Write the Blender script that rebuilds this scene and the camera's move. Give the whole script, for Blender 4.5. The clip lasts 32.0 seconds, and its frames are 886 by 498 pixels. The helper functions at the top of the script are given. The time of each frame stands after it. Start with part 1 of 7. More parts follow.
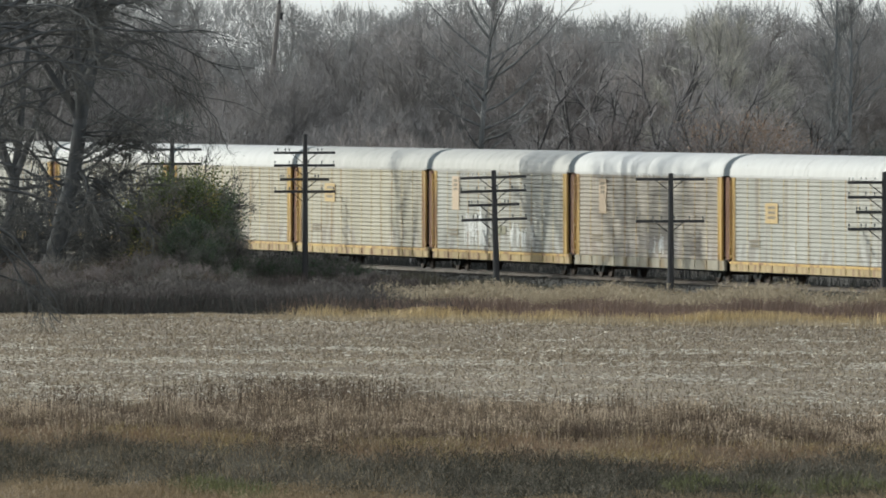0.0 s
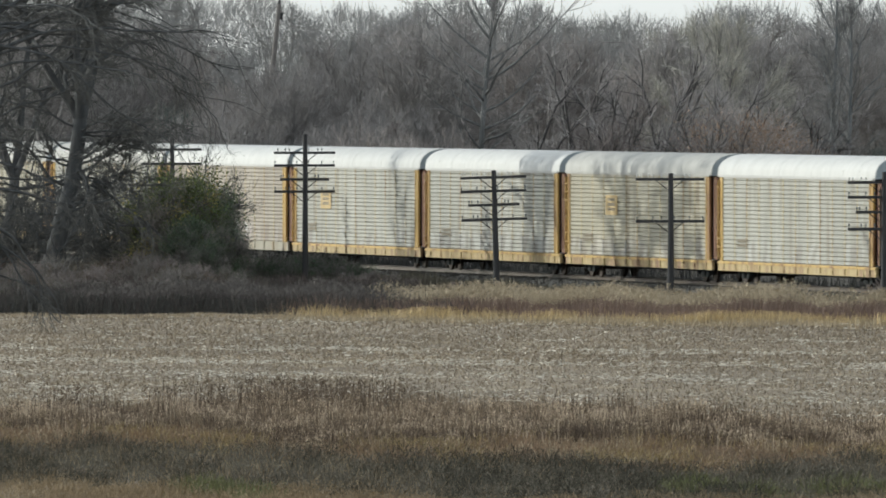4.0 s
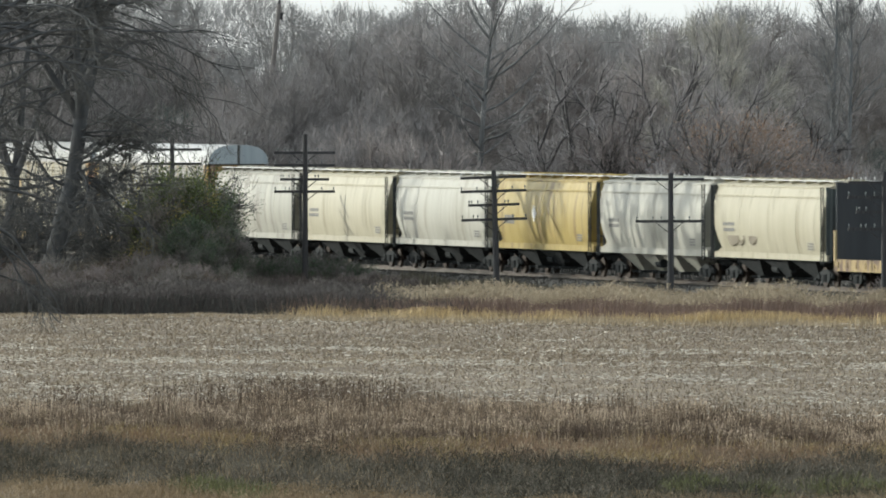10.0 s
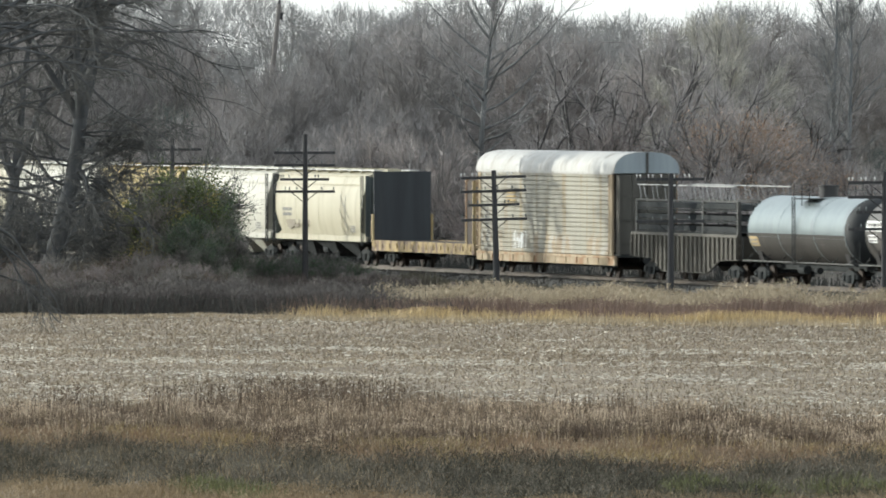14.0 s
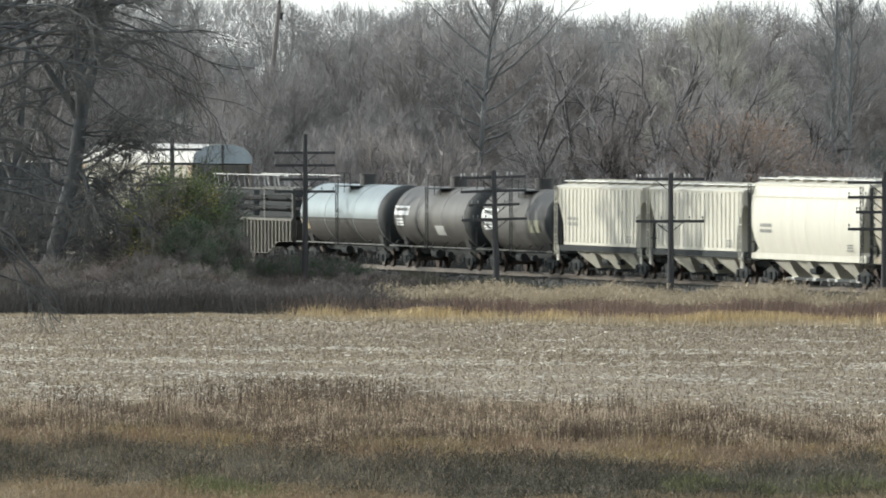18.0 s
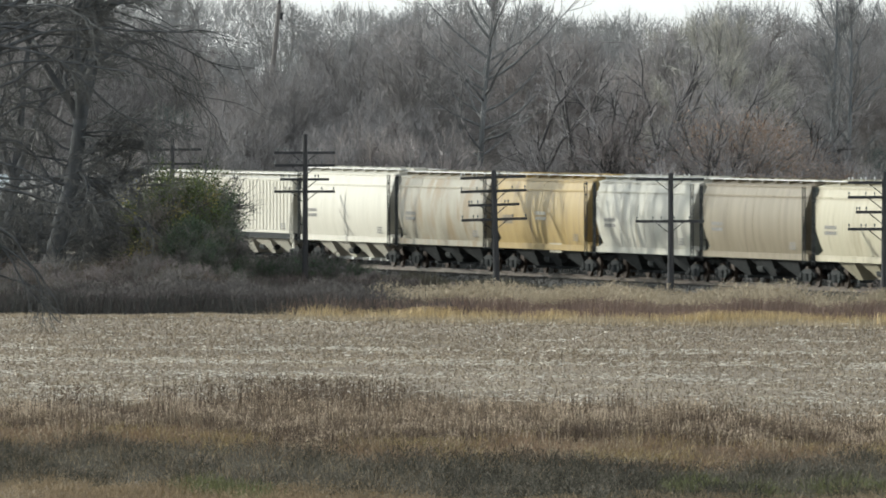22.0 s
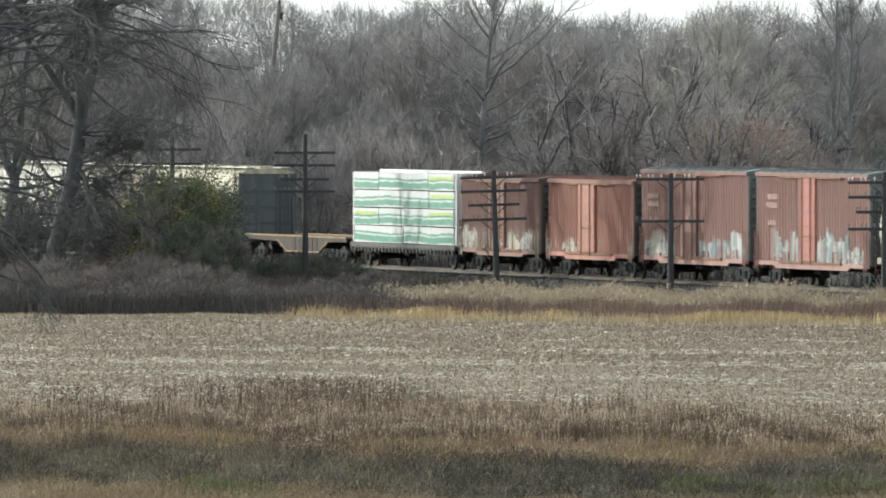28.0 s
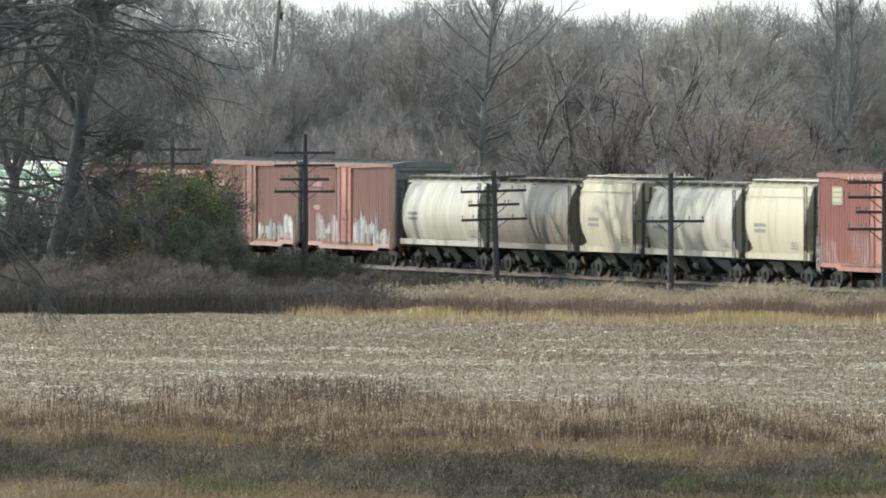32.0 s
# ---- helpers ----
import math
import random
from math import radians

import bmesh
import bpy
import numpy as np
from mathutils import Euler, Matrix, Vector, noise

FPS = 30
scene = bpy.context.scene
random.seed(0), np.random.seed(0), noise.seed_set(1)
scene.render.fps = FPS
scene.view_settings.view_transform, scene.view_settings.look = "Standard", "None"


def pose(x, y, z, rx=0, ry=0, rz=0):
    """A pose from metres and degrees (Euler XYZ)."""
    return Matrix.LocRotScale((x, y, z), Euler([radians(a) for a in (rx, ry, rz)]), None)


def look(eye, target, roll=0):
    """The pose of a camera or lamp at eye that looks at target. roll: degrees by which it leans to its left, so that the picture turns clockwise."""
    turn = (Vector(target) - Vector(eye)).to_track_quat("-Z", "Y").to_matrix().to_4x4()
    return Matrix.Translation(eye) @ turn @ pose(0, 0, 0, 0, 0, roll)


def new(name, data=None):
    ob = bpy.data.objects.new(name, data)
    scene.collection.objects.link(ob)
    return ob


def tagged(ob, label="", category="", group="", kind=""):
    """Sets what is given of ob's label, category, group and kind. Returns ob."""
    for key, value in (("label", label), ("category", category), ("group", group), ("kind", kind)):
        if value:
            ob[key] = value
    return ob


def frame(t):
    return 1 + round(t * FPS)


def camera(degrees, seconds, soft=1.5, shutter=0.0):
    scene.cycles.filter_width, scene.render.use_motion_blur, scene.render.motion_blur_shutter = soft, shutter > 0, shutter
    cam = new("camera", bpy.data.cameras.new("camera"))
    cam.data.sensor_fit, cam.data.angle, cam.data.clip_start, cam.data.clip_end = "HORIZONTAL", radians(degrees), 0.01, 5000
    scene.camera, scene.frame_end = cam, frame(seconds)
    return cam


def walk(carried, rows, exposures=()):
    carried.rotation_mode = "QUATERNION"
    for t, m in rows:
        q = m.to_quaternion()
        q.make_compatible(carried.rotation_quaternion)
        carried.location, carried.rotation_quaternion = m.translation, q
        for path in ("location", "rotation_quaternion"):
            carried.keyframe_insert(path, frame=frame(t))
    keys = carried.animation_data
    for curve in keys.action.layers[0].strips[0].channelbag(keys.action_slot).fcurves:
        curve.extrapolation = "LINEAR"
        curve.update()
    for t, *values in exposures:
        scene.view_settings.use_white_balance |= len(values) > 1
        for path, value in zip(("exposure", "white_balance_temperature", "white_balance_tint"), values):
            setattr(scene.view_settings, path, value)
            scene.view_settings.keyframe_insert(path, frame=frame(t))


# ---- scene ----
# One still camera with a very long lens, high above the fields, facing a passing freight train.
EYE_Z = 9.12
cam = camera(3.0708, 32.0, soft=1.8, shutter=0.4)
# the camera's own slow changes of exposure, in stops
EXPOSURE = ((0, -0.33), (6, -0.36), (9, -0.24), (10.5, -0.18), (12, -0.13), (14, 0.06), (17, 0.10), (19, 0.02), (21, -0.13), (24, 0.04), (25, -0.06), (28, 0.03), (30, 0.16), (31, 0.13), (32, 0.09))
STILL = pose(0, 0, EYE_Z, 90 - 0.5896, 0, 0)
walk(cam, [(0.0, STILL), (32.0, STILL)], exposures=[(t, e, 6170, 3) for t, e in EXPOSURE])

# World: clear pale winter sky, low sun beyond the thicket beside the track.
SUN_EL, SUN_AZ = 17.0, -68.0          # degrees; azimuth from +Y, clockwise
world = bpy.data.worlds.new("world")
scene.world = world
world.use_nodes = True
wn, wl = world.node_tree.nodes, world.node_tree.links
sky = wn.new("ShaderNodeTexSky")
sky.sky_type, sky.sun_disc = "NISHITA", False
sky.sun_elevation, sky.sun_rotation = radians(SUN_EL), radians(SUN_AZ)
sky.air_density, sky.dust_density, sky.ozone_density = 1.0, 0.6, 1.5
wn["Background"].inputs["Strength"].default_value = 0.24
haze = wn.new("ShaderNodeHueSaturation")          # thin high cloud takes the colour out of the sky
haze.inputs["Saturation"].default_value = 0.30
wl.new(sky.outputs["Color"], haze.inputs["Color"])
veil = wn.new("ShaderNodeMix")                    # even white veil of cirrus over the whole sky
veil.data_type = "RGBA"
veil.inputs[0].default_value, veil.inputs[7].default_value = 0.5, (5.0, 5.0, 5.15, 1)
wl.new(haze.outputs["Color"], veil.inputs[6])
wl.new(veil.outputs[2], wn["Background"].inputs["Color"])
lamp = bpy.data.lights.new("sun", "SUN")
lamp.energy, lamp.angle, lamp.color = 4.5, radians(0.5), (1.0, 0.93, 0.83)
to_sun = Vector((math.sin(radians(SUN_AZ)) * math.cos(radians(SUN_EL)),
                 math.cos(radians(SUN_AZ)) * math.cos(radians(SUN_EL)), math.sin(radians(SUN_EL))))
sun = new("sun", lamp)
sun.matrix_world = look(to_sun * 500, (0, 0, 0))

# Track: rail top is z = 0; it runs away to the left of the view.
TRACK_A = 103.43                       # heading of travel, degrees from +X
UX, UY = math.cos(radians(TRACK_A)), math.sin(radians(TRACK_A))
PX, PY = -UY, UX                       # towards the side that is seen
BX, BY = 4.583, 775.76                 # centre line at s = 0


def on_track(s, p=0.0):
    """World x, y at s metres along the track and p metres to its seen side."""
    return BX + UX * s + PX * p, BY + UY * s + PY * p


def side_of(x, y):
    """Distance of a place from the centre line, positive on the seen side."""
    return (x - BX) * PX + (y - BY) * PY

# ---- materials ----
def mat(name, c1, c2, scale=3.0, rough=0.7, metal=0.0, bump=0.15, stretch=(1, 1, 1), fine=40.0, c3=None, amount3=0.5,
        island=0.0, rnd=0.0, spec=0.4, coat=0.0, tags=None):
    """Two-scale procedural surface: c1 and c2 mixed by broad noise, fine grain, optional third colour in patches,
    per-object (rnd) and per-piece (island) value changes."""
    m = bpy.data.materials.new(name)
    m.use_nodes = True
    n, l = m.node_tree.nodes, m.node_tree.links
    b = n["Principled BSDF"]
    b.inputs["Roughness"].default_value, b.inputs["Metallic"].default_value = rough, metal
    b.inputs["Specular IOR Level"].default_value = spec
    tc = n.new("ShaderNodeTexCoord")
    mp = n.new("ShaderNodeMapping")
    mp.inputs["Scale"].default_value = stretch
    l.new(tc.outputs["Object"], mp.inputs["Vector"])
    vec = mp.outputs["Vector"]
    if rnd:
        oi = n.new("ShaderNodeObjectInfo")
        add = n.new("ShaderNodeVectorMath")
        mul = n.new("ShaderNodeMath")
        mul.operation, mul.inputs[1].default_value = "MULTIPLY", 50.0
        l.new(oi.outputs["Random"], mul.inputs[0])
        l.new(vec, add.inputs[0]), l.new(mul.outputs[0], add.inputs[1])
        vec = add.outputs[0]

    def noise_node(sc, detail):
        t = n.new("ShaderNodeTexNoise")
        t.inputs["Scale"].default_value, t.inputs["Detail"].default_value = sc, detail
        l.new(vec, t.inputs["Vector"])
        return t

    def ramp(src, a, z):
        r = n.new("ShaderNodeMapRange")
        r.inputs["From Min"].default_value, r.inputs["From Max"].default_value = a, z
        l.new(src, r.inputs["Value"])
        return r.outputs["Result"]

    def mix(fac, a, z):
        x = n.new("ShaderNodeMix")
        x.data_type = "RGBA"
        if fac is not None:
            l.new(fac, x.inputs[0])
        for sock, v in ((x.inputs[6], a), (x.inputs[7], z)):
            if isinstance(v, tuple):
                sock.default_value = (*v, 1)
            else:
                l.new(v, sock)
        return x

    big, small = noise_node(scale, 4), noise_node(fine, 3)
    col = mix(ramp(big.outputs["Fac"], 0.32, 0.68), c1, c2).outputs[2]
    if c3:
        third = noise_node(scale * 0.55 + 0.37, 6)
        col = mix(ramp(third.outputs["Fac"], amount3, amount3 + 0.12), col, c3).outputs[2]
    if tags:                          # sprayed lettering, overpainted and worn, low on the side
        ca, cb, z_top, amount = tags[:4]
        wide = noise_node(0.42, 2)
        loops = n.new("ShaderNodeTexWave")
        loops.inputs["Scale"].default_value, loops.inputs["Distortion"].default_value, loops.inputs["Detail"].default_value = 0.35, 9.0, 2.0
        sep = n.new("ShaderNodeSeparateXYZ")
        flat = n.new("ShaderNodeMapping")
        flat.inputs["Scale"].default_value = (0.55, 0.0, 1.1)
        l.new(tc.outputs["Object"], sep.inputs[0])
        where = tc.outputs["Object"]
        if len(tags) > 4:             # every panel its own stains
            pick, far, shift = n.new("ShaderNodeObjectInfo"), n.new("ShaderNodeMath"), n.new("ShaderNodeVectorMath")
            far.operation, far.inputs[1].default_value = "MULTIPLY", 90.0
            l.new(pick.outputs["Random"], far.inputs[0])
            l.new(where, shift.inputs[0]), l.new(far.outputs[0], shift.inputs[1])
            where = shift.outputs[0]
        l.new(where, flat.inputs["Vector"])
        l.new(flat.outputs["Vector"], loops.inputs["Vector"]), l.new(flat.outputs["Vector"], wide.inputs["Vector"])
        low = ramp(sep.outputs["Z"], z_top + 0.15, z_top - 0.20)
        some = ramp(wide.outputs["Fac"], amount, amount + 0.08)
        both = n.new("ShaderNodeMath")
        both.operation = "MULTIPLY"
        l.new(low, both.inputs[0]), l.new(some, both.inputs[1])
        art = mix(ramp(loops.outputs["Fac"], 0.35, 0.6), ca, cb).outputs[2]
        worn = n.new("ShaderNodeMath")
        worn.operation, worn.inputs[1].default_value = "MULTIPLY", 0.72
        l.new(both.outputs[0], worn.inputs[0])
        col = mix(worn.outputs[0], col, art).outputs[2]
    g = n.new("ShaderNodeHueSaturation")
    l.new(col, g.inputs["Color"])
    val = ramp(small.outputs["Fac"], -0.6, 1.6)
    v = n.new("ShaderNodeMath")
    v.operation, v.inputs[1].default_value = "MULTIPLY_ADD", 0.5
    v.inputs[2].default_value = 0.75
    l.new(val, v.inputs[0])
    out = v.outputs[0]
    for amount, kind in ((island, "geo"), (rnd, "obj")):
        if amount:
            src = n.new("ShaderNodeNewGeometry").outputs["Random Per Island"] if kind == "geo" else n.new("ShaderNodeObjectInfo").outputs["Random"]
            k = n.new("ShaderNodeMapRange")
            k.inputs["To Min"].default_value, k.inputs["To Max"].default_value = 1 - amount, 1 + amount
            l.new(src, k.inputs["Value"])
            q = n.new("ShaderNodeMath")
            q.operation = "MULTIPLY"
            l.new(out, q.inputs[0]), l.new(k.outputs["Result"], q.inputs[1])
            out = q.outputs[0]
    l.new(out, g.inputs["Value"])
    l.new(g.outputs["Color"], b.inputs["Base Color"])
    if coat:
        b.inputs["Coat Weight"].default_value, b.inputs["Coat Roughness"].default_value, b.inputs["Coat IOR"].default_value = 1.0, 0.09, coat
    if bump:
        bp = n.new("ShaderNodeBump")
        bp.inputs["Strength"].default_value, bp.inputs["Distance"].default_value = bump, 0.02
        l.new(small.outputs["Fac"], bp.inputs["Height"])
        l.new(bp.outputs["Normal"], b.inputs["Normal"])
    return m


STREAK = (1.6, 1.6, 0.12)             # dirt that has run down in streaks


def paint(name, c1, c2, c3=None, amount3=0.55, rough=0.45, metal=0.0, scale=1.1, rnd=0.06, stretch=STREAK, bump=0.06, tags=None):
    return mat(name, c1, c2, scale, rough, metal, bump, stretch, 9.0, c3, amount3, 0, 0 if tags and len(tags) < 5 else rnd, tags=tags)


M_DARK = mat("grimy_dark_steel", (0.033, 0.038, 0.039), (0.054, 0.055, 0.055), 4, 0.9, spec=0.1)
M_WHEEL = mat("rusty_wheel_steel", (0.031, 0.024, 0.018), (0.053, 0.036, 0.027), 5, 0.65, 0.4)
M_BALLAST = mat("grey_ballast", (0.055, 0.054, 0.050), (0.100, 0.097, 0.090), 2.0, 0.95, 0, 0.9, fine=14)
M_RAIL = mat("worn_rail_steel", (0.120, 0.096, 0.078), (0.192, 0.168, 0.144), 3, 0.4, 0.7)
M_TIE = mat("weathered_tie_wood", (0.046, 0.036, 0.029), (0.085, 0.072, 0.058), 6, 0.9)
M_POLE = mat("weathered_pole_wood", (0.034, 0.035, 0.038), (0.067, 0.066, 0.067), 2, 0.9, stretch=(6, 6, 0.6))
M_GREYPOLE = mat("grey_pole_wood", (0.16, 0.15, 0.14), (0.24, 0.22, 0.21), 2, 0.9, stretch=(6, 6, 0.6))
M_GLASS_INS = mat("pale_glass_insulator", (0.100, 0.115, 0.115), (0.170, 0.185, 0.185), 6, 0.15, spec=0.6)
M_GLASS_W = mat("white_porcelain_insulator", (0.58, 0.58, 0.56), (0.72, 0.72, 0.70), 6, 0.25, spec=0.5)
M_WIRE = mat("dark_wire", (0.05, 0.05, 0.05), (0.08, 0.08, 0.08), 3, 0.6)
M_GROUND = mat("stubble_field_soil", (0.172, 0.138, 0.096), (0.235, 0.192, 0.138), 0.09, 0.95, 0, 0.8, (1, 0.35, 1), 5.0, (0.274, 0.226, 0.154), 0.56)
M_VERGE = mat("dark_weedy_verge_soil", (0.045, 0.039, 0.030), (0.079, 0.068, 0.051), 0.3, 0.95, 0, 0.8, (1, 1, 1), 6.0)
M_STUBBLE = mat("corn_stubble_and_husks", (0.225, 0.178, 0.122), (0.330, 0.270, 0.192), 0.25, 0.85, 0, 0.1, island=0.38)
M_HUSK = mat("bleached_corn_husk", (0.620, 0.570, 0.480), (0.820, 0.770, 0.670), 1.3, 0.7, 0, 0.1, island=0.2)
M_PURPLE = mat("purple_brown_weeds", (0.150, 0.105, 0.086), (0.228, 0.165, 0.135), 0.35, 0.9, 0, 0.1, island=0.35)
M_WEED = mat("dry_brown_weeds", (0.120, 0.088, 0.060), (0.202, 0.153, 0.105), 0.35, 0.9, 0, 0.1, island=0.45)
M_REED = mat("pale_tan_reed_grass", (0.360, 0.300, 0.205), (0.490, 0.415, 0.300), 0.35, 0.85, 0, 0.1, island=0.35)
# shade by the thicket is put into this dark weed colour
M_SHADEWEED = mat("shade_toned_dark_weeds", (0.044, 0.045, 0.043), (0.076, 0.077, 0.072), 0.35, 0.95, 0, 0.1, island=0.3, spec=0.1)
M_STRAW = mat("pale_straw_grass", (0.330, 0.268, 0.175), (0.455, 0.380, 0.265), 0.35, 0.85, 0, 0.1, island=0.3)
M_STALK = mat("dull_cut_corn_stalk", (0.120, 0.095, 0.066), (0.230, 0.188, 0.132), 0.4, 0.9, 0, 0.1, island=0.45)
M_TANGRASS = mat("tan_verge_grass", (0.190, 0.140, 0.082), (0.290, 0.222, 0.135), 0.35, 0.9, 0, 0.1, island=0.4)
M_DARKWEED = mat("dark_olive_weeds", (0.042, 0.040, 0.031), (0.076, 0.070, 0.054), 0.35, 0.95, 0, 0.1, island=0.4, spec=0.1)
# shade at the foot of the weeds is put into this stalk colour
M_STALKBASE = mat("shade_dark_weed_stalks", (0.062, 0.048, 0.038), (0.110, 0.085, 0.066), 0.35, 0.95, 0, 0.1, island=0.4, spec=0.1)
M_STALKCLUMP = mat("brown_dead_stalks", (0.090, 0.068, 0.050), (0.155, 0.120, 0.090), 0.35, 0.95, 0, 0.1, island=0.45, spec=0.1)
# reed grass in its shaded tone, a darker copy of the tan one
M_GREYREED = mat("shade_grey_reed_grass", (0.089, 0.081, 0.076), (0.135, 0.124, 0.116), 0.35, 0.9, 0, 0.1, island=0.3)
M_GREYWEED = mat("grey_olive_weeds", (0.105, 0.098, 0.075), (0.165, 0.152, 0.118), 0.35, 0.95, 0, 0.1, island=0.35, spec=0.1)
# weed colour with the thicket's shade already in it
M_MAUVE = mat("shade_mauve_weeds", (0.054, 0.046, 0.044), (0.089, 0.075, 0.071), 0.35, 0.95, 0, 0.1, island=0.35, spec=0.1)
M_GOLDGRASS = mat("golden_grass", (0.420, 0.315, 0.160), (0.550, 0.430, 0.240), 0.35, 0.85, 0, 0.1, island=0.35)
M_DUSKY = mat("dusky_grey_weeds", (0.080, 0.074, 0.057), (0.130, 0.120, 0.094), 0.35, 0.9, 0, 0.1, island=0.4)
M_OLIVEGOLD = mat("olive_gold_grass", (0.235, 0.175, 0.072), (0.330, 0.255, 0.118), 0.35, 0.9, 0, 0.1, island=0.35)
M_GREEN = mat("fresh_green_grass", (0.081, 0.092, 0.032), (0.128, 0.138, 0.053), 0.6, 0.8, 0, 0.1, island=0.35)
M_BARK = mat("grey_brown_bark", (0.160, 0.152, 0.147), (0.235, 0.224, 0.217), 1.2, 0.95, 0, 0.3, (3, 3, 0.6), rnd=0.15)
M_BARK_DARK = mat("dark_oak_bark", (0.058, 0.056, 0.056), (0.100, 0.096, 0.094), 1.2, 0.95, 0, 0.3, (3, 3, 0.6))
M_TWIG = mat("brown_grey_twigs", (0.227, 0.214, 0.210), (0.333, 0.316, 0.310), 0.5, 0.9, 0, 0, island=0.3, rnd=0.2)
# distance haze is put into this lightened grey twig colour
M_TWIG_FAR = mat("haze_grey_distant_twigs", (0.225, 0.222, 0.220), (0.315, 0.312, 0.308), 0.12, 0.9, 0, 0, island=0.15)
M_TWIG_RED = mat("russet_twigs", (0.261, 0.233, 0.221), (0.368, 0.334, 0.318), 0.5, 0.9, 0, 0, island=0.3, rnd=0.2)
M_TWIG_OAK = mat("dark_hanging_oak_twigs", (0.083, 0.084, 0.080), (0.146, 0.146, 0.143), 0.5, 0.95, 0, 0, island=0.25, spec=0.1)
M_TWIG_DARK = mat("dark_oak_twigs", (0.131, 0.121, 0.113), (0.214, 0.200, 0.187), 0.5, 0.9, 0, 0, island=0.3)
M_TWIG_OLIVE = mat("olive_tinged_twigs", (0.275, 0.265, 0.231), (0.397, 0.385, 0.341), 0.5, 0.9, 0, 0, island=0.3, rnd=0.2)
M_TWIG_LOW = mat("dull_brown_twigs", (0.227, 0.213, 0.210), (0.348, 0.329, 0.326), 0.5, 0.9, 0, 0, island=0.3, rnd=0.15)
M_TWIG_MAUVE = mat("mauve_brown_twigs", (0.188, 0.164, 0.155), (0.281, 0.251, 0.240), 0.5, 0.95, 0, 0, island=0.3, spec=0.1)
M_BARK_BLUE = mat("slate_blue_grey_bark", (0.135, 0.146, 0.154), (0.200, 0.213, 0.222), 1.2, 0.95, 0, 0.3, (3, 3, 0.6))
M_SCRUB_BROWN = mat("brown_dead_scrub_leaves", (0.105, 0.082, 0.062), (0.170, 0.135, 0.105), 0.7, 0.95, 0, 0, island=0.3, spec=0.1)
M_BARK_PALE = mat("pale_grey_bark", (0.30, 0.285, 0.27), (0.42, 0.40, 0.38), 1.2, 0.9, 0, 0.3, (3, 3, 0.6))
M_BARK_SLATE = mat("slate_grey_bark", (0.125, 0.128, 0.127), (0.185, 0.188, 0.186), 1.2, 0.95, 0, 0.3, (3, 3, 0.6))
M_BARK_OAK = mat("dark_slate_oak_bark", (0.059, 0.063, 0.066), (0.109, 0.112, 0.116), 1.2, 0.95, 0, 0.3, (3, 3, 0.6), spec=0.15)
M_LEAF = mat("olive_green_leaves", (0.070, 0.092, 0.041), (0.134, 0.161, 0.068), 0.7, 0.95, 0, 0, island=0.3, spec=0.1)
M_IVY = mat("dark_evergreen_leaves", (0.060, 0.090, 0.058), (0.111, 0.154, 0.093), 0.7, 0.95, 0, 0, island=0.3, spec=0.1)
M_SCRUB = mat("dark_dry_scrub_leaves", (0.110, 0.106, 0.079), (0.191, 0.180, 0.137), 0.7, 0.95, 0, 0, island=0.3, spec=0.1)
M_RUSTLEAF = mat("rust_brown_clinging_leaves", (0.300, 0.205, 0.140), (0.400, 0.285, 0.205), 0.7, 0.9, 0, 0, island=0.3, spec=0.1)
# teal haze of the distance is mixed into the foliage colour
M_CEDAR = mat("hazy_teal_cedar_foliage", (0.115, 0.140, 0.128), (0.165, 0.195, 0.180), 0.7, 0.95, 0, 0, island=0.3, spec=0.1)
M_RUSTWEED = mat("rusty_orange_weeds", (0.200, 0.130, 0.078), (0.290, 0.200, 0.128), 0.35, 0.9, 0, 0.1, island=0.35)
M_YLEAF = mat("yellow_autumn_leaves", (0.24, 0.21, 0.04), (0.34, 0.29, 0.07), 0.7, 0.6, 0, 0, island=0.4)

M_SILVER = paint("galvanised_rack_panel", (0.318, 0.312, 0.276), (0.380, 0.374, 0.336), (0.250, 0.226, 0.178), 0.55, 0.5, rnd=0.09, tags=((0.43, 0.43, 0.41), (0.27, 0.25, 0.22), 1.9, 0.46, True))
M_CREAM = paint("cream_rack_panel", (0.336, 0.310, 0.238), (0.394, 0.370, 0.296), (0.258, 0.214, 0.146), 0.55, 0.5, rnd=0.09, tags=((0.42, 0.40, 0.36), (0.28, 0.25, 0.21), 1.9, 0.46, True))
M_PINKISH = paint("faded_pinkish_rack_panel", (0.288, 0.255, 0.212), (0.345, 0.310, 0.258), (0.232, 0.182, 0.130), 0.60, 0.5, rnd=0.09, tags=((0.38, 0.35, 0.33), (0.25, 0.21, 0.17), 1.9, 0.46, True))
M_ROOF_W = paint("white_rack_roof", (0.470, 0.468, 0.450), (0.535, 0.532, 0.512), (0.330, 0.320, 0.300), 0.64, 0.45)
M_ROOF_D = paint("dirty_off_white_roof", (0.396, 0.387, 0.361), (0.473, 0.464, 0.439), (0.310, 0.284, 0.249), 0.55, 0.5)
M_SILL_PALE = paint("rust_streaked_pale_sill", (0.330, 0.250, 0.150), (0.400, 0.320, 0.215), (0.270, 0.150, 0.070), 0.50, 0.6)
M_ROOF_G = paint("grey_rack_roof", (0.335, 0.330, 0.305), (0.415, 0.408, 0.380), (0.255, 0.242, 0.220), 0.62, 0.5)
# roof ends get a blue-grey that holds the shade on them
M_RACK_END = paint("shade_blue_rack_end", (0.280, 0.325, 0.350), (0.350, 0.395, 0.420), (0.220, 0.240, 0.250), 0.6, 0.6)
M_POST = paint("cream_yellow_rack_post", (0.410, 0.340, 0.190), (0.455, 0.390, 0.250), (0.310, 0.205, 0.090), 0.50, 0.55)
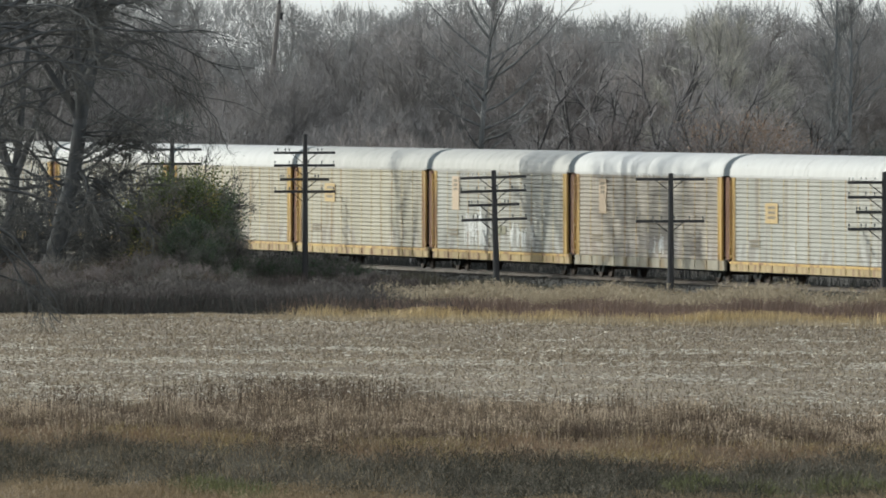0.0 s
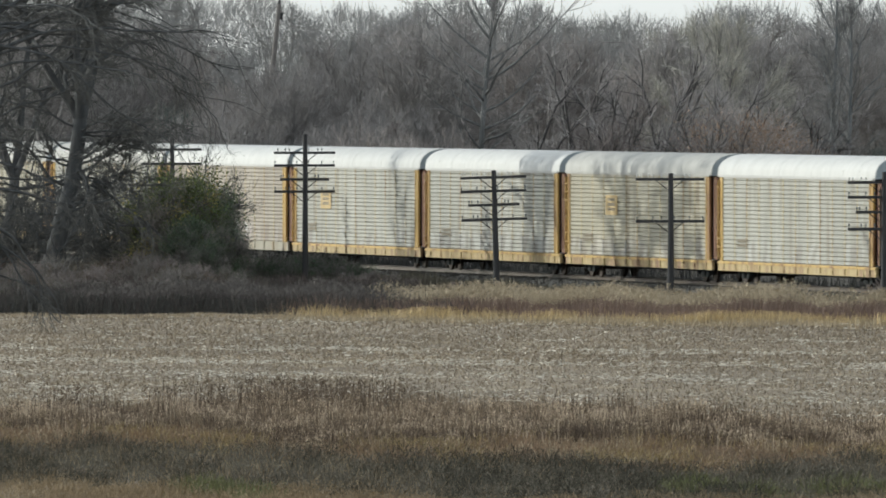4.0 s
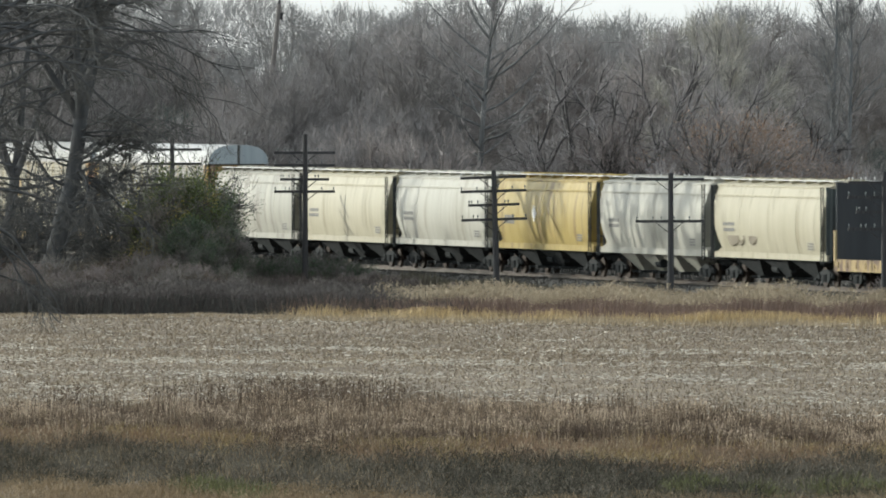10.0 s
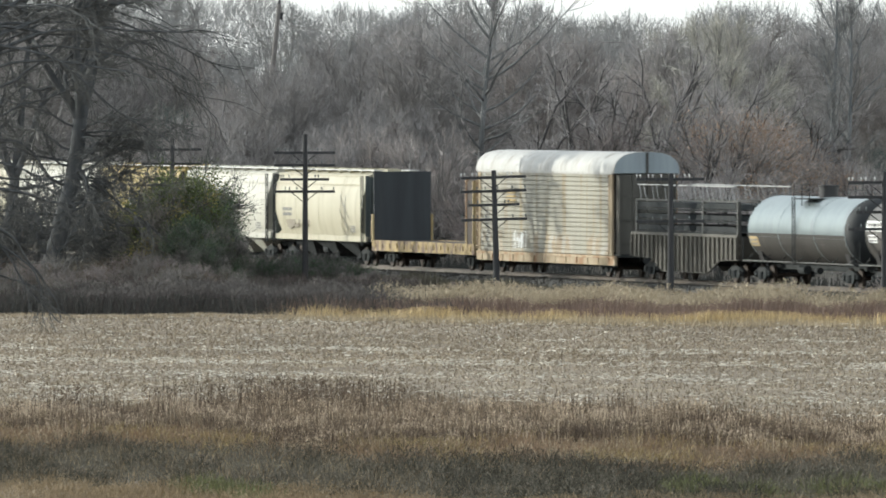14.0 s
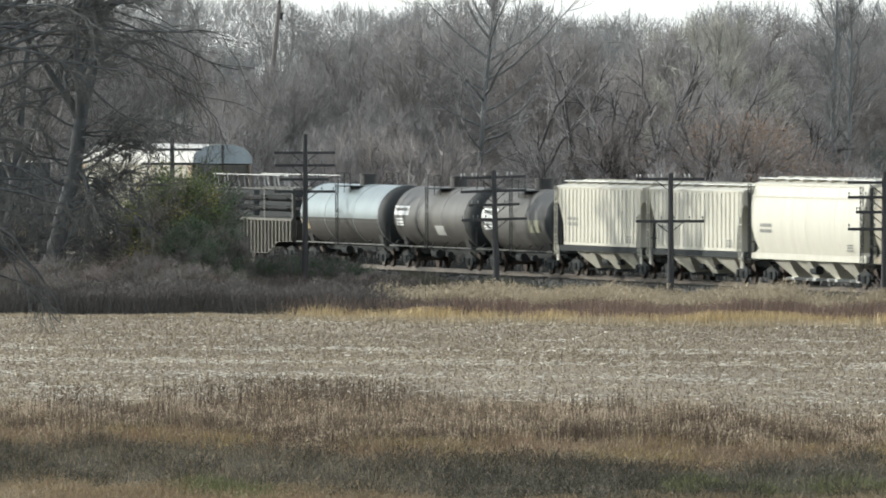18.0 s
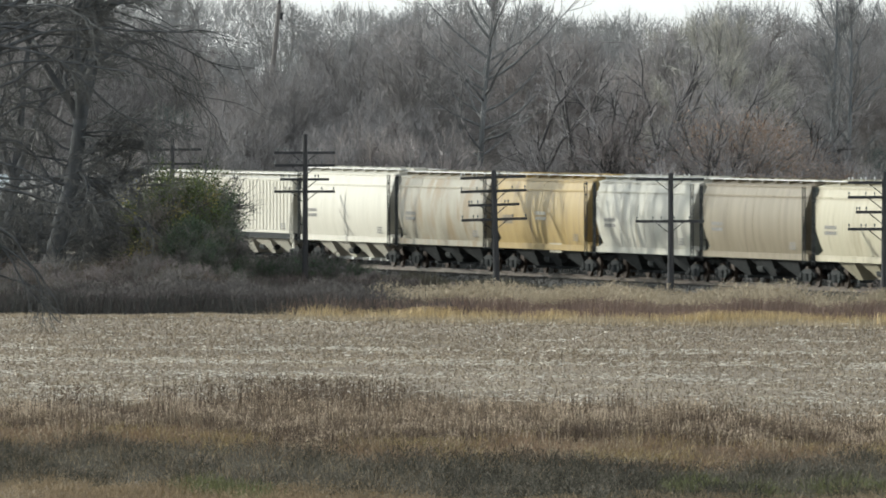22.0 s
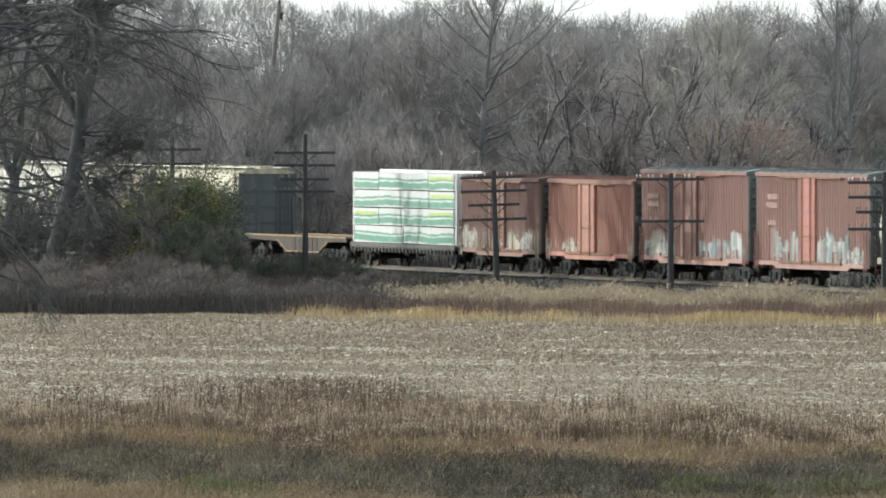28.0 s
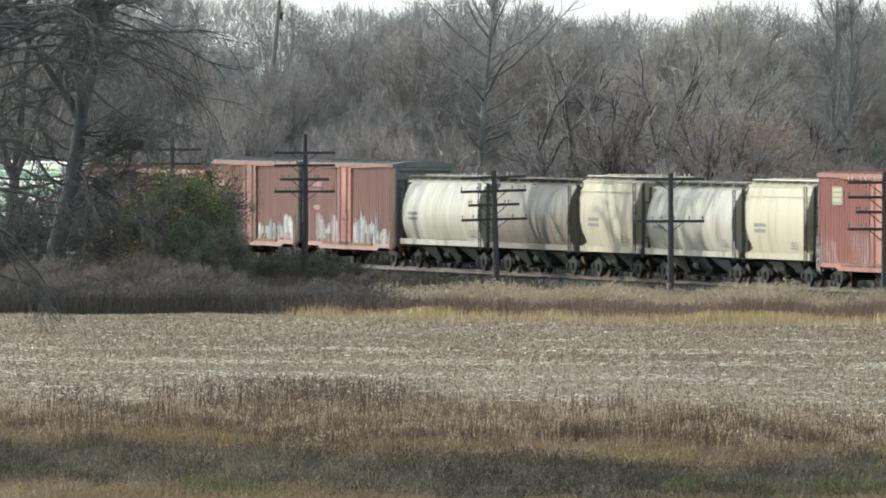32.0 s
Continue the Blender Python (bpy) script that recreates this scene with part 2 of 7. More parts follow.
M_RACK_DARK = paint("dark_grey_rack_door", (0.070, 0.066, 0.055), (0.100, 0.095, 0.082), (0.055, 0.046, 0.036), 0.6, 0.7)
M_YELLOW = paint("worn_yellow_paint", (0.430, 0.280, 0.075), (0.500, 0.350, 0.125), (0.230, 0.125, 0.055), 0.50, 0.55, scale=1.6)
M_YPALE = paint("chalky_yellow_paint", (0.34, 0.25, 0.11), (0.43, 0.34, 0.18), (0.217, 0.130, 0.072), 0.50, 0.6, scale=1.6)
M_YRUST = paint("rust_eaten_yellow_paint", (0.250, 0.180, 0.070), (0.350, 0.265, 0.120), (0.110, 0.070, 0.045), 0.46, 0.65, scale=2.2, stretch=(1.2, 1.2, 0.7))
M_RUST = paint("rusty_brown_steel", (0.15, 0.080, 0.050), (0.24, 0.13, 0.075), (0.09, 0.055, 0.04), 0.58, 0.8)
# yellow browned for the shade on end doors, and for rust on flanges
M_RUSTY_Y = paint("shade_and_rust_yellow_paint", (0.212, 0.139, 0.060), (0.281, 0.189, 0.080), (0.119, 0.070, 0.040), 0.55, 0.65)
M_MAROON = paint("maroon_brown_door_jamb", (0.165, 0.082, 0.062), (0.225, 0.118, 0.090), (0.110, 0.056, 0.042), 0.55, 0.7)
M_SILL_DARK = paint("dark_rusty_sill", (0.040, 0.032, 0.027), (0.068, 0.050, 0.040), (0.130, 0.095, 0.055), 0.60, 0.8)
M_H_CREAM = paint("cream_hopper_paint", (0.394, 0.362, 0.261), (0.446, 0.413, 0.311), (0.318, 0.283, 0.196), 0.55)
M_H_WHITE = paint("white_hopper_paint", (0.439, 0.426, 0.362), (0.493, 0.479, 0.415), (0.352, 0.328, 0.264), 0.57)
# streaks stand for run dirt and, on the white round car, branch shadow
M_H_GREY = paint("light_grey_hopper_paint", (0.319, 0.311, 0.264), (0.400, 0.387, 0.329), (0.226, 0.209, 0.173), 0.51)
M_H_GOLD = paint("golden_yellow_hopper_paint", (0.365, 0.275, 0.092), (0.425, 0.335, 0.130), (0.250, 0.175, 0.070), 0.55)
M_H_TAN = paint("grey_tan_hopper_paint", (0.178, 0.150, 0.102), (0.232, 0.198, 0.140), (0.135, 0.110, 0.076), 0.58)
M_H_RUSTY = paint("yellow_stained_white_paint", (0.310, 0.305, 0.262), (0.455, 0.442, 0.372), (0.350, 0.262, 0.120), 0.60)
M_H_OCHRE = paint("dull_ochre_hopper_paint", (0.315, 0.226, 0.090), (0.375, 0.280, 0.125), (0.225, 0.165, 0.095), 0.57)
M_H_BRIGHT = paint("bright_white_hopper_paint", (0.500, 0.478, 0.405), (0.560, 0.536, 0.460), (0.420, 0.390, 0.318), 0.62)
# also covers tall boxcar ends, darkened for the shade between cars
M_ROOF_BOX = paint("grey_green_boxcar_roof", (0.100, 0.112, 0.106), (0.140, 0.152, 0.145), (0.085, 0.080, 0.072), 0.6)
M_H_PATCH = paint("stained_beige_paint", (0.245, 0.222, 0.168), (0.330, 0.305, 0.240), (0.235, 0.180, 0.105), 0.50, scale=1.3, stretch=(0.8, 0.8, 0.45))
M_H_BROWNGREY = paint("brown_grey_hopper_paint", (0.135, 0.122, 0.098), (0.180, 0.165, 0.136), (0.190, 0.120, 0.072), 0.60)
# hopper ends lie in shade; this slate colour carries it
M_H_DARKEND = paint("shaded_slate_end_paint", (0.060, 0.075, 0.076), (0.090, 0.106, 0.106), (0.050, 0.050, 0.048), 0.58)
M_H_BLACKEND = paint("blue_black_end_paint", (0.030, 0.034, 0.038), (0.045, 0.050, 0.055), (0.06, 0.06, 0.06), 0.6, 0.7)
M_GALV = paint("bright_galvanised_grating", (0.510, 0.510, 0.493), (0.629, 0.629, 0.612), (0.357, 0.340, 0.315), 0.62, 0.5, 0.2)
M_BOX_RED = paint("faded_boxcar_red", (0.235, 0.118, 0.092), (0.295, 0.158, 0.128), (0.190, 0.086, 0.066), 0.58, 0.6)
M_BOX_TAN = paint("light_tan_red_paint", (0.205, 0.118, 0.096), (0.260, 0.158, 0.132), (0.155, 0.082, 0.064), 0.58, 0.6)
# boxcar ends: the shade of the gaps is put into this colour
M_END_DARK = paint("shade_dark_end_paint", (0.050, 0.044, 0.042), (0.078, 0.066, 0.060), (0.09, 0.055, 0.04), 0.62, 0.8)
M_BOX_PINK = paint("pink_red_boxcar_paint", (0.250, 0.142, 0.118), (0.310, 0.188, 0.160), (0.220, 0.110, 0.090), 0.60, 0.6)
M_BOX_DUSK = paint("dusky_red_sheet_paint", (0.165, 0.082, 0.070), (0.215, 0.115, 0.100), (0.150, 0.072, 0.060), 0.60, 0.6)
M_SPRAY_T = mat("grey_teal_spray_paint", (0.110, 0.150, 0.160), (0.190, 0.230, 0.240), 1.6, 0.6, c3=(0.42, 0.44, 0.43))
M_BOX_ORANGE = paint("orange_red_door_paint", (0.323, 0.150, 0.110), (0.392, 0.200, 0.154), (0.333, 0.130, 0.088), 0.60, 0.55)
M_BOX_ORANGE_T = paint("graffitied_orange_red_paint", (0.190, 0.090, 0.064), (0.240, 0.122, 0.090), (0.175, 0.078, 0.055), 0.60, 0.55, tags=((0.50, 0.50, 0.46), (0.28, 0.16, 0.12), 1.7, 0.48))
M_BOX_BRIGHT = paint("bright_oxide_red_paint", (0.285, 0.110, 0.088), (0.345, 0.148, 0.122), (0.270, 0.100, 0.074), 0.62, 0.55)
M_BOX_BRIGHT_T = paint("graffitied_oxide_red_paint", (0.235, 0.085, 0.070), (0.300, 0.120, 0.102), (0.270, 0.090, 0.064), 0.62, 0.55, tags=((0.55, 0.54, 0.50), (0.30, 0.30, 0.31), 2.4, 0.46))
M_BOX_BROWN = paint("dark_boxcar_brown", (0.162, 0.080, 0.068), (0.221, 0.118, 0.099), (0.127, 0.060, 0.049), 0.58, 0.65)
M_BOX_BROWN_T = paint("graffitied_boxcar_brown", (0.112, 0.058, 0.048), (0.155, 0.085, 0.072), (0.095, 0.048, 0.040), 0.58, 0.65, tags=((0.58, 0.58, 0.50), (0.30, 0.26, 0.20), 2.05, 0.32))
M_TANK_BLUE = mat("glossy_slate_blue_tank", (0.185, 0.222, 0.232), (0.230, 0.268, 0.276), 1.1, 0.38, 0.30, 0.0, STREAK, 9.0, (0.150, 0.165, 0.170), 0.6, spec=0.5)
M_WEEDTIP = mat("pale_brown_seed_heads", (0.400, 0.318, 0.226), (0.560, 0.455, 0.338), 0.35, 0.9, 0, 0.1, island=0.35)
M_TANK_SOOT = paint("weathered_charcoal_tank", (0.070, 0.065, 0.058), (0.098, 0.090, 0.081), (0.120, 0.113, 0.103), 0.66, 0.5)
M_RACK_STAINED = paint("rust_stained_silver_panel", (0.295, 0.276, 0.222), (0.347, 0.330, 0.276), (0.295, 0.234, 0.135), 0.58, 0.5, rnd=0.09, tags=((0.44, 0.42, 0.38), (0.36, 0.27, 0.17), 1.9, 0.44, True))
M_TANK_GREY = paint("sooty_grey_tank", (0.066, 0.062, 0.056), (0.092, 0.086, 0.078), (0.120, 0.115, 0.105), 0.58, 0.6)
# tank heads face away from the sun; their shade is in this colour
M_TANK_HEAD = paint("shade_dark_tank_head", (0.020, 0.023, 0.025), (0.034, 0.036, 0.037), (0.050, 0.048, 0.045), 0.62, 0.7)
M_TANK_LOWER = paint("brown_black_lower_tank", (0.028, 0.025, 0.021), (0.046, 0.040, 0.034), (0.070, 0.060, 0.050), 0.62, 0.7)
M_TANK_BLACK = paint("weathered_black_tank", (0.028, 0.027, 0.027), (0.046, 0.044, 0.043), (0.085, 0.080, 0.073), 0.60, 0.45)
M_GONDOLA = paint("grey_gondola_paint", (0.050, 0.045, 0.036), (0.078, 0.070, 0.056), (0.040, 0.032, 0.024), 0.58, 0.6)
M_STAKE = paint("pale_grey_stake_paint", (0.075, 0.069, 0.056), (0.112, 0.104, 0.087), (0.058, 0.047, 0.036), 0.6, 0.6)
M_LATTICE = mat("pale_grey_lattice_paint", (0.360, 0.360, 0.350), (0.440, 0.440, 0.430), 3, 0.6)
M_RACKGREY = mat("grey_steel_rack", (0.052, 0.052, 0.047), (0.080, 0.079, 0.072), 3, 0.5, 0.3)
M_LABEL_W = mat("white_stencil", (0.74, 0.74, 0.72), (0.82, 0.82, 0.80), 3, 0.6)
M_LABEL_D = mat("dark_stencil", (0.17, 0.165, 0.155), (0.24, 0.235, 0.22), 3, 0.6)
M_LABEL_Y = mat("yellow_decal", (0.420, 0.300, 0.130), (0.480, 0.360, 0.180), 3, 0.6)
M_LABEL_P = mat("orange_beige_decal", (0.46, 0.36, 0.25), (0.53, 0.42, 0.30), 3, 0.6)
M_FADED = mat("faded_pale_lettering", (0.290, 0.180, 0.156), (0.335, 0.216, 0.190), 2, 0.7)
M_LABEL_G = mat("sage_decal", (0.186, 0.211, 0.149), (0.248, 0.267, 0.198), 3, 0.6)
M_WRAP_W = mat("white_lumber_wrap", (0.499, 0.516, 0.507), (0.585, 0.602, 0.593), 2, 0.35, 0, 0.3)
M_WRAP_G = mat("green_lumber_wrap", (0.070, 0.225, 0.150), (0.115, 0.300, 0.205), 2, 0.35, 0, 0.3)
M_WRAP_Y = mat("yellow_green_lumber_wrap", (0.36, 0.46, 0.14), (0.46, 0.56, 0.22), 2, 0.35, 0, 0.3)
M_SPRAY_W = mat("white_spray_paint", (0.350, 0.355, 0.345), (0.430, 0.435, 0.425), 1.2, 0.6, c3=(0.30, 0.31, 0.32), amount3=0.55)
M_SPRAY_D = mat("dull_grey_spray_paint", (0.34, 0.34, 0.32), (0.42, 0.42, 0.40), 1.2, 0.6, c3=(0.26, 0.26, 0.25), amount3=0.55)
M_SPRAY_BRIGHT = mat("fresh_white_spray_paint", (0.62, 0.63, 0.61), (0.72, 0.73, 0.71), 1.2, 0.6, c3=(0.45, 0.46, 0.46), amount3=0.6)
M_SPRAY_C = mat("dirty_cream_spray_paint", (0.330, 0.310, 0.240), (0.430, 0.410, 0.330), 1.6, 0.6, c3=(0.22, 0.17, 0.12))
M_SPRAY_G = mat("green_spray_paint", (0.189, 0.205, 0.135), (0.252, 0.230, 0.162), 1.2, 0.6, c3=(0.113, 0.093, 0.108), amount3=0.6)

# ---- mesh helpers ----
class Shape:
    """Collects vertices and faces of one mesh."""

    def __init__(self):
        self.v, self.f = [], []

    def add(self, verts, faces):
        k = len(self.v)
        self.v += verts
        self.f += [tuple(k + i for i in f) for f in faces]
        return self

    def box(self, x0, x1, y0, y1, z0, z1):
        v = [(x, y, z) for x in (x0, x1) for y in (y0, y1) for z in (z0, z1)]
        return self.add(v, [(0, 1, 3, 2), (4, 6, 7, 5), (0, 4, 5, 1), (2, 3, 7, 6), (0, 2, 6, 4), (1, 5, 7, 3)])

    def beam(self, a, b, w, h=None):
        """A square bar from a to b."""
        a, b = Vector(a), Vector(b)
        d = (b - a).normalized()
        s = d.cross(Vector((0, 0, 1)))
        s = s.normalized() if s.length > 1e-4 else Vector((1, 0, 0))
        u = s.cross(d)
        h = w if h is None else h
        v = [tuple(p + s * (i * w / 2) + u * (j * h / 2)) for p in (a, b) for i, j in ((-1, -1), (1, -1), (1, 1), (-1, 1))]
        return self.add(v, [(0, 3, 2, 1), (4, 5, 6, 7), (0, 1, 5, 4), (1, 2, 6, 5), (2, 3, 7, 6), (3, 0, 4, 7)])

    def cyl(self, a, b, r, n=12, r2=None):
        a, b = Vector(a), Vector(b)
        d = (b - a).normalized()
        s = d.orthogonal().normalized()
        u = d.cross(s)
        r2 = r if r2 is None else r2
        v = []
        for p, q in ((a, r), (b, r2)):
            v += [tuple(p + (s * math.cos(t) + u * math.sin(t)) * q) for t in (2 * math.pi * i / n for i in range(n))]
        f = [(i, (i + 1) % n, n + (i + 1) % n, n + i) for i in range(n)]
        return self.add(v, f + [tuple(reversed(range(n))), tuple(range(n, 2 * n))])

    def along_x(self, outline, x0, x1):
        """Extrudes a closed outline of (y, z) points from x0 to x1."""
        n = len(outline)
        v = [(x, y, z) for x in (x0, x1) for y, z in outline]
        f = [(i, (i + 1) % n, n + (i + 1) % n, n + i) for i in range(n)]
        return self.add(v, f + [tuple(reversed(range(n))), tuple(range(n, 2 * n))])

    def along_y(self, outline, y0, y1):
        """Extrudes a closed outline of (x, z) points from y0 to y1."""
        n = len(outline)
        v = [(x, y, z) for y in (y0, y1) for x, z in outline]
        f = [(i, n + i, n + (i + 1) % n, (i + 1) % n) for i in range(n)]
        return self.add(v, f + [tuple(range(n)), tuple(reversed(range(n, 2 * n)))])

    def rings(self, rings, caps=True):
        """Joins closed rings of equal length."""
        n, v, f = len(rings[0]), [], []
        for r in rings:
            v += [tuple(p) for p in r]
        for k in range(len(rings) - 1):
            f += [(k * n + i, k * n + (i + 1) % n, (k + 1) * n + (i + 1) % n, (k + 1) * n + i) for i in range(n)]
        if caps:
            f += [tuple(reversed(range(n))), tuple(range((len(rings) - 1) * n, len(rings) * n))]
        return self.add(v, f)

    def mesh(self, name, material, smooth=False):
        me = bpy.data.meshes.new(name)
        me.from_pydata(self.v, [], self.f)
        me.materials.append(material)
        bm = bmesh.new()
        bm.from_mesh(me)
        bmesh.ops.recalc_face_normals(bm, faces=bm.faces)
        bm.to_mesh(me)
        bm.free()
        if smooth:
            me.polygons.foreach_set("use_smooth", [True] * len(me.polygons))
            me.set_sharp_from_angle(angle=radians(38))
        return me


def part(name, shape, material, parent, label="", smooth=False):
    """Links a shape (or a mesh that is shared) as one mesh object under its thing."""
    me = shape if isinstance(shape, bpy.types.Mesh) else shape.mesh(name, material, smooth)
    ob = new(name, me)
    ob.parent = parent
    return tagged(ob, label)


def thing(name, label, category, group="", at=None):
    ob = new(name)
    ob.empty_display_size = 0.3
    if at is not None:
        ob.matrix_world = at
    return tagged(ob, label, category, group)


SHARED = {}


def shared(key, make):
    if key not in SHARED:
        SHARED[key] = make()
    return SHARED[key]


def np_mesh(name, verts, quads, material, smooth=False):
    """A mesh from numpy arrays: verts (n, 3), quads (m, 4)."""
    me = bpy.data.meshes.new(name)
    me.vertices.add(len(verts))
    me.vertices.foreach_set("co", np.ascontiguousarray(verts, np.float32).ravel())
    k = quads.shape[1]
    me.loops.add(quads.size)
    me.loops.foreach_set("vertex_index", np.ascontiguousarray(quads, np.int32).ravel())
    me.polygons.add(len(quads))
    me.polygons.foreach_set("loop_start", np.arange(0, quads.size, k, dtype=np.int32))
    me.materials.append(material)
    me.update(calc_edges=True)
    if smooth:
        me.polygons.foreach_set("use_smooth", np.ones(len(quads), bool))
    return me


def sticks(p0, p1, r0, r1, n=3):
    """Tapered n-sided sticks between two arrays of points."""
    p0, p1 = np.asarray(p0, float), np.asarray(p1, float)
    r0, r1 = np.asarray(r0, float), np.asarray(r1, float)
    d = p1 - p0
    d /= np.linalg.norm(d, axis=1, keepdims=True) + 1e-9
    ref = np.where(np.abs(d[:, 2:3]) > 0.9, np.array([[1.0, 0, 0]]), np.array([[0, 0, 1.0]]))
    s = np.cross(d, ref)
    s /= np.linalg.norm(s, axis=1, keepdims=True) + 1e-9
    u = np.cross(d, s)
    m = len(p0)
    v = np.empty((m, 2 * n, 3))
    for i in range(n):
        a = 2 * math.pi * i / n
        w = s * math.cos(a) + u * math.sin(a)
        v[:, i] = p0 + w * r0[:, None]
        v[:, n + i] = p1 + w * r1[:, None]
    q = np.array([(i, (i + 1) % n, n + (i + 1) % n, n + i) for i in range(n)])
    quads = (np.arange(m) * 2 * n)[:, None, None] + q[None]
    return v.reshape(-1, 3), quads.reshape(-1, 4)


def flakes(centres, length, width, rng, upright=0.0):
    """Small flat four-cornered leaves or husks with random turns."""
    m = len(centres)
    a = rng.normal(size=(m, 3))
    a[:, 2] = a[:, 2] * 0.15 if upright < 0 else a[:, 2] * (1 - upright) + upright * 2
    a /= np.linalg.norm(a, axis=1, keepdims=True)
    b = np.cross(a, rng.normal(size=(m, 3)))
    if upright < 0:                   # strips lying on edge
        a[:, 1] *= 0.5
        b = rng.normal(0, 0.4, (m, 3)) + np.array([0, 0, 1.0])
    b /= np.linalg.norm(b, axis=1, keepdims=True)
    la, wb = a * (length / 2)[:, None], b * (width / 2)[:, None]
    v = np.stack([centres - la, centres - wb * 0.8, centres + la, centres + wb], 1)
    return v.reshape(-1, 3), np.arange(4 * m).reshape(m, 4)

# ---- ground, track bed ----
HEIGHT_P = [-5000, -60, -12, -7, -3.6, 3.6, 7.0, 12.0, 20.0, 60.0, 5000]
HEIGHT_Z = [-0.7, -0.7, -0.75, -0.85, -0.50, -0.50, -0.80, -0.80, -0.88, -0.9, -0.9]


def ground_z(x, y):
    return np.interp((x - BX) * PX + (y - BY) * PY, HEIGHT_P, HEIGHT_Z)


def build_ground():
    p = np.array([-4500, -2500, -1200, -600, -300, -150, -80, -60, -40, -25, -18, -12, -9, -7, -5.2, -3.6, 0, 3.6, 5.2, 7, 9, 12, 16, 20, 28, 40, 60,
                  90, 130, 180, 260, 400, 600, 1000, 1800, 3000, 4500], float)
    s = np.concatenate([np.linspace(-2600, -800, 10), np.linspace(-700, 500, 61), np.linspace(600, 4800, 22)])
    ss, pp = np.meshgrid(s, p, indexing="ij")
    x, y = BX + UX * ss + PX * pp, BY + UY * ss + PY * pp
    rng = np.random.default_rng(3)
    z = ground_z(x, y) + rng.normal(0, 0.02, x.shape) * (np.abs(pp) > 5)
    n, m = x.shape
    i, j = np.meshgrid(np.arange(n - 1), np.arange(m - 1), indexing="ij")
    k = (i * m + j).ravel()
    me = np_mesh("ground", np.stack([x, y, z], -1).reshape(-1, 3), np.stack([k, k + 1, k + m + 1, k + m], 1), M_GROUND, True)
    me.materials.append(M_VERGE)
    mid = 0.5 * (p[:-1] + p[1:])
    me.polygons.foreach_set("material_index", np.where((mid > -40) & (mid < 13), 1, 0)[np.tile(np.arange(m - 1), n - 1)].astype(np.int32))
    tagged(new("ground", me), "harvested corn field with pale stubble and bare brown soil", "ground", kind="structure")


build_ground()
track_pose = pose(BX, BY, 0, 0, 0, TRACK_A)


def build_track():
    bed = new("track_bed", Shape().along_x([(3.9, -0.60), (2.0, -0.17), (-2.0, -0.17), (-3.9, -0.60)], -760, 420).mesh("track_bed", M_BALLAST))
    bed.matrix_world = track_pose
    tagged(bed, "grey crushed stone ballast under the railway track", "track", kind="structure")
    for y in (0.755, -0.755):
        o = [(y - 0.036, 0.0), (y + 0.036, 0.0), (y + 0.036, -0.04), (y + 0.012, -0.05), (y + 0.012, -0.14), (y + 0.07, -0.155), (y + 0.07, -0.17),
             (y - 0.07, -0.17), (y - 0.07, -0.155), (y - 0.012, -0.14), (y - 0.012, -0.05), (y - 0.036, -0.04)]
        r = new("rail", Shape().along_x(o, -760, 420).mesh("rail", M_RAIL))
        r.matrix_world = track_pose
        tagged(r, "worn steel rail on wooden ties", "rail", "rails of the track", "structure")
    rng, t = random.Random(4), Shape()
    for i in range(900):
        x = -250 + i * 0.52 + rng.uniform(-0.03, 0.03)
        t.box(x - 0.115, x + 0.115, -1.3, 1.3, -0.30, -0.145 + rng.uniform(-0.01, 0.005))
    ties = new("wooden_ties", t.mesh("wooden_ties", M_TIE))
    ties.matrix_world = track_pose
    tagged(ties, "weathered dark wooden ties bedded in ballast", "railway ties", kind="stuff")


build_track()


# ---- telegraph poles beside the track ----
def telegraph_pole(x, y, height, arms, lean=0.0, glass=True, white=0):
    """arms: (height, half length) of the crossarms; white: how many of them, from the top, carry white insulators."""
    z = float(ground_z(x, y))
    pole = thing("telegraph_pole", "dark weathered wooden telegraph pole with crossarms and glass insulators", "telegraph pole", "telegraph poles along the track",
                 pose(x, y, z - 0.3, 0, lean, TRACK_A + 90))
    part("shaft", Shape().cyl((0, 0, 0), (0, 0, height + 0.3), 0.155, 12, 0.105), M_POLE, pole, "", True)
    for k, (h, half) in enumerate(arms):
        d = -0.15
        arm = part("crossarm", Shape().box(-half, half, d - 0.055, d + 0.055, h + 0.24, h + 0.36), M_POLE, pole)
        brace = Shape()
        for sx in (1, -1):
            brace.beam((sx * 0.62, d - 0.07, h + 0.26), (0, d - 0.07, h - 0.22), 0.035)
        part("brace", brace, M_POLE, arm)
        for i, at in enumerate((-0.96, -0.57, -0.44, -0.13, 0.25, 0.50, 0.63, 0.87, 0.97)):
            if not glass or (i * 7 + k * 5) % 9 < (1 if k < white else 3):
                continue
            m = M_GLASS_W if k < white else M_GLASS_INS
            pin = shared(("insulator", m.name), lambda m=m: Shape().cyl((0, 0, 0), (0, 0, 0.10), 0.015, 6).cyl((0, 0, 0.07), (0, 0, 0.12), 0.036, 8, 0.04)
                         .cyl((0, 0, 0.12), (0, 0, 0.16), 0.04, 8, 0.02).mesh("insulator", m))
            part("insulator", pin, None, arm, "white porcelain insulator" if k < white else "dull glass insulator").location = (at * half, d, h + 0.36)
    return pole


telegraph_pole(-6.53, 783.0, 7.3, ((6.42, 1.48), (5.82, 1.47), (5.16, 1.18), (4.58, 1.47)))
telegraph_pole(2.45, 745.7, 5.80, ((5.48, 1.52), (4.86, 1.52), (4.24, 1.18), (3.58, 1.52)), lean=1.6, white=1)
telegraph_pole(9.85, 714.8, 5.84, ((5.58, 1.52), (3.76, 1.52)), white=1)
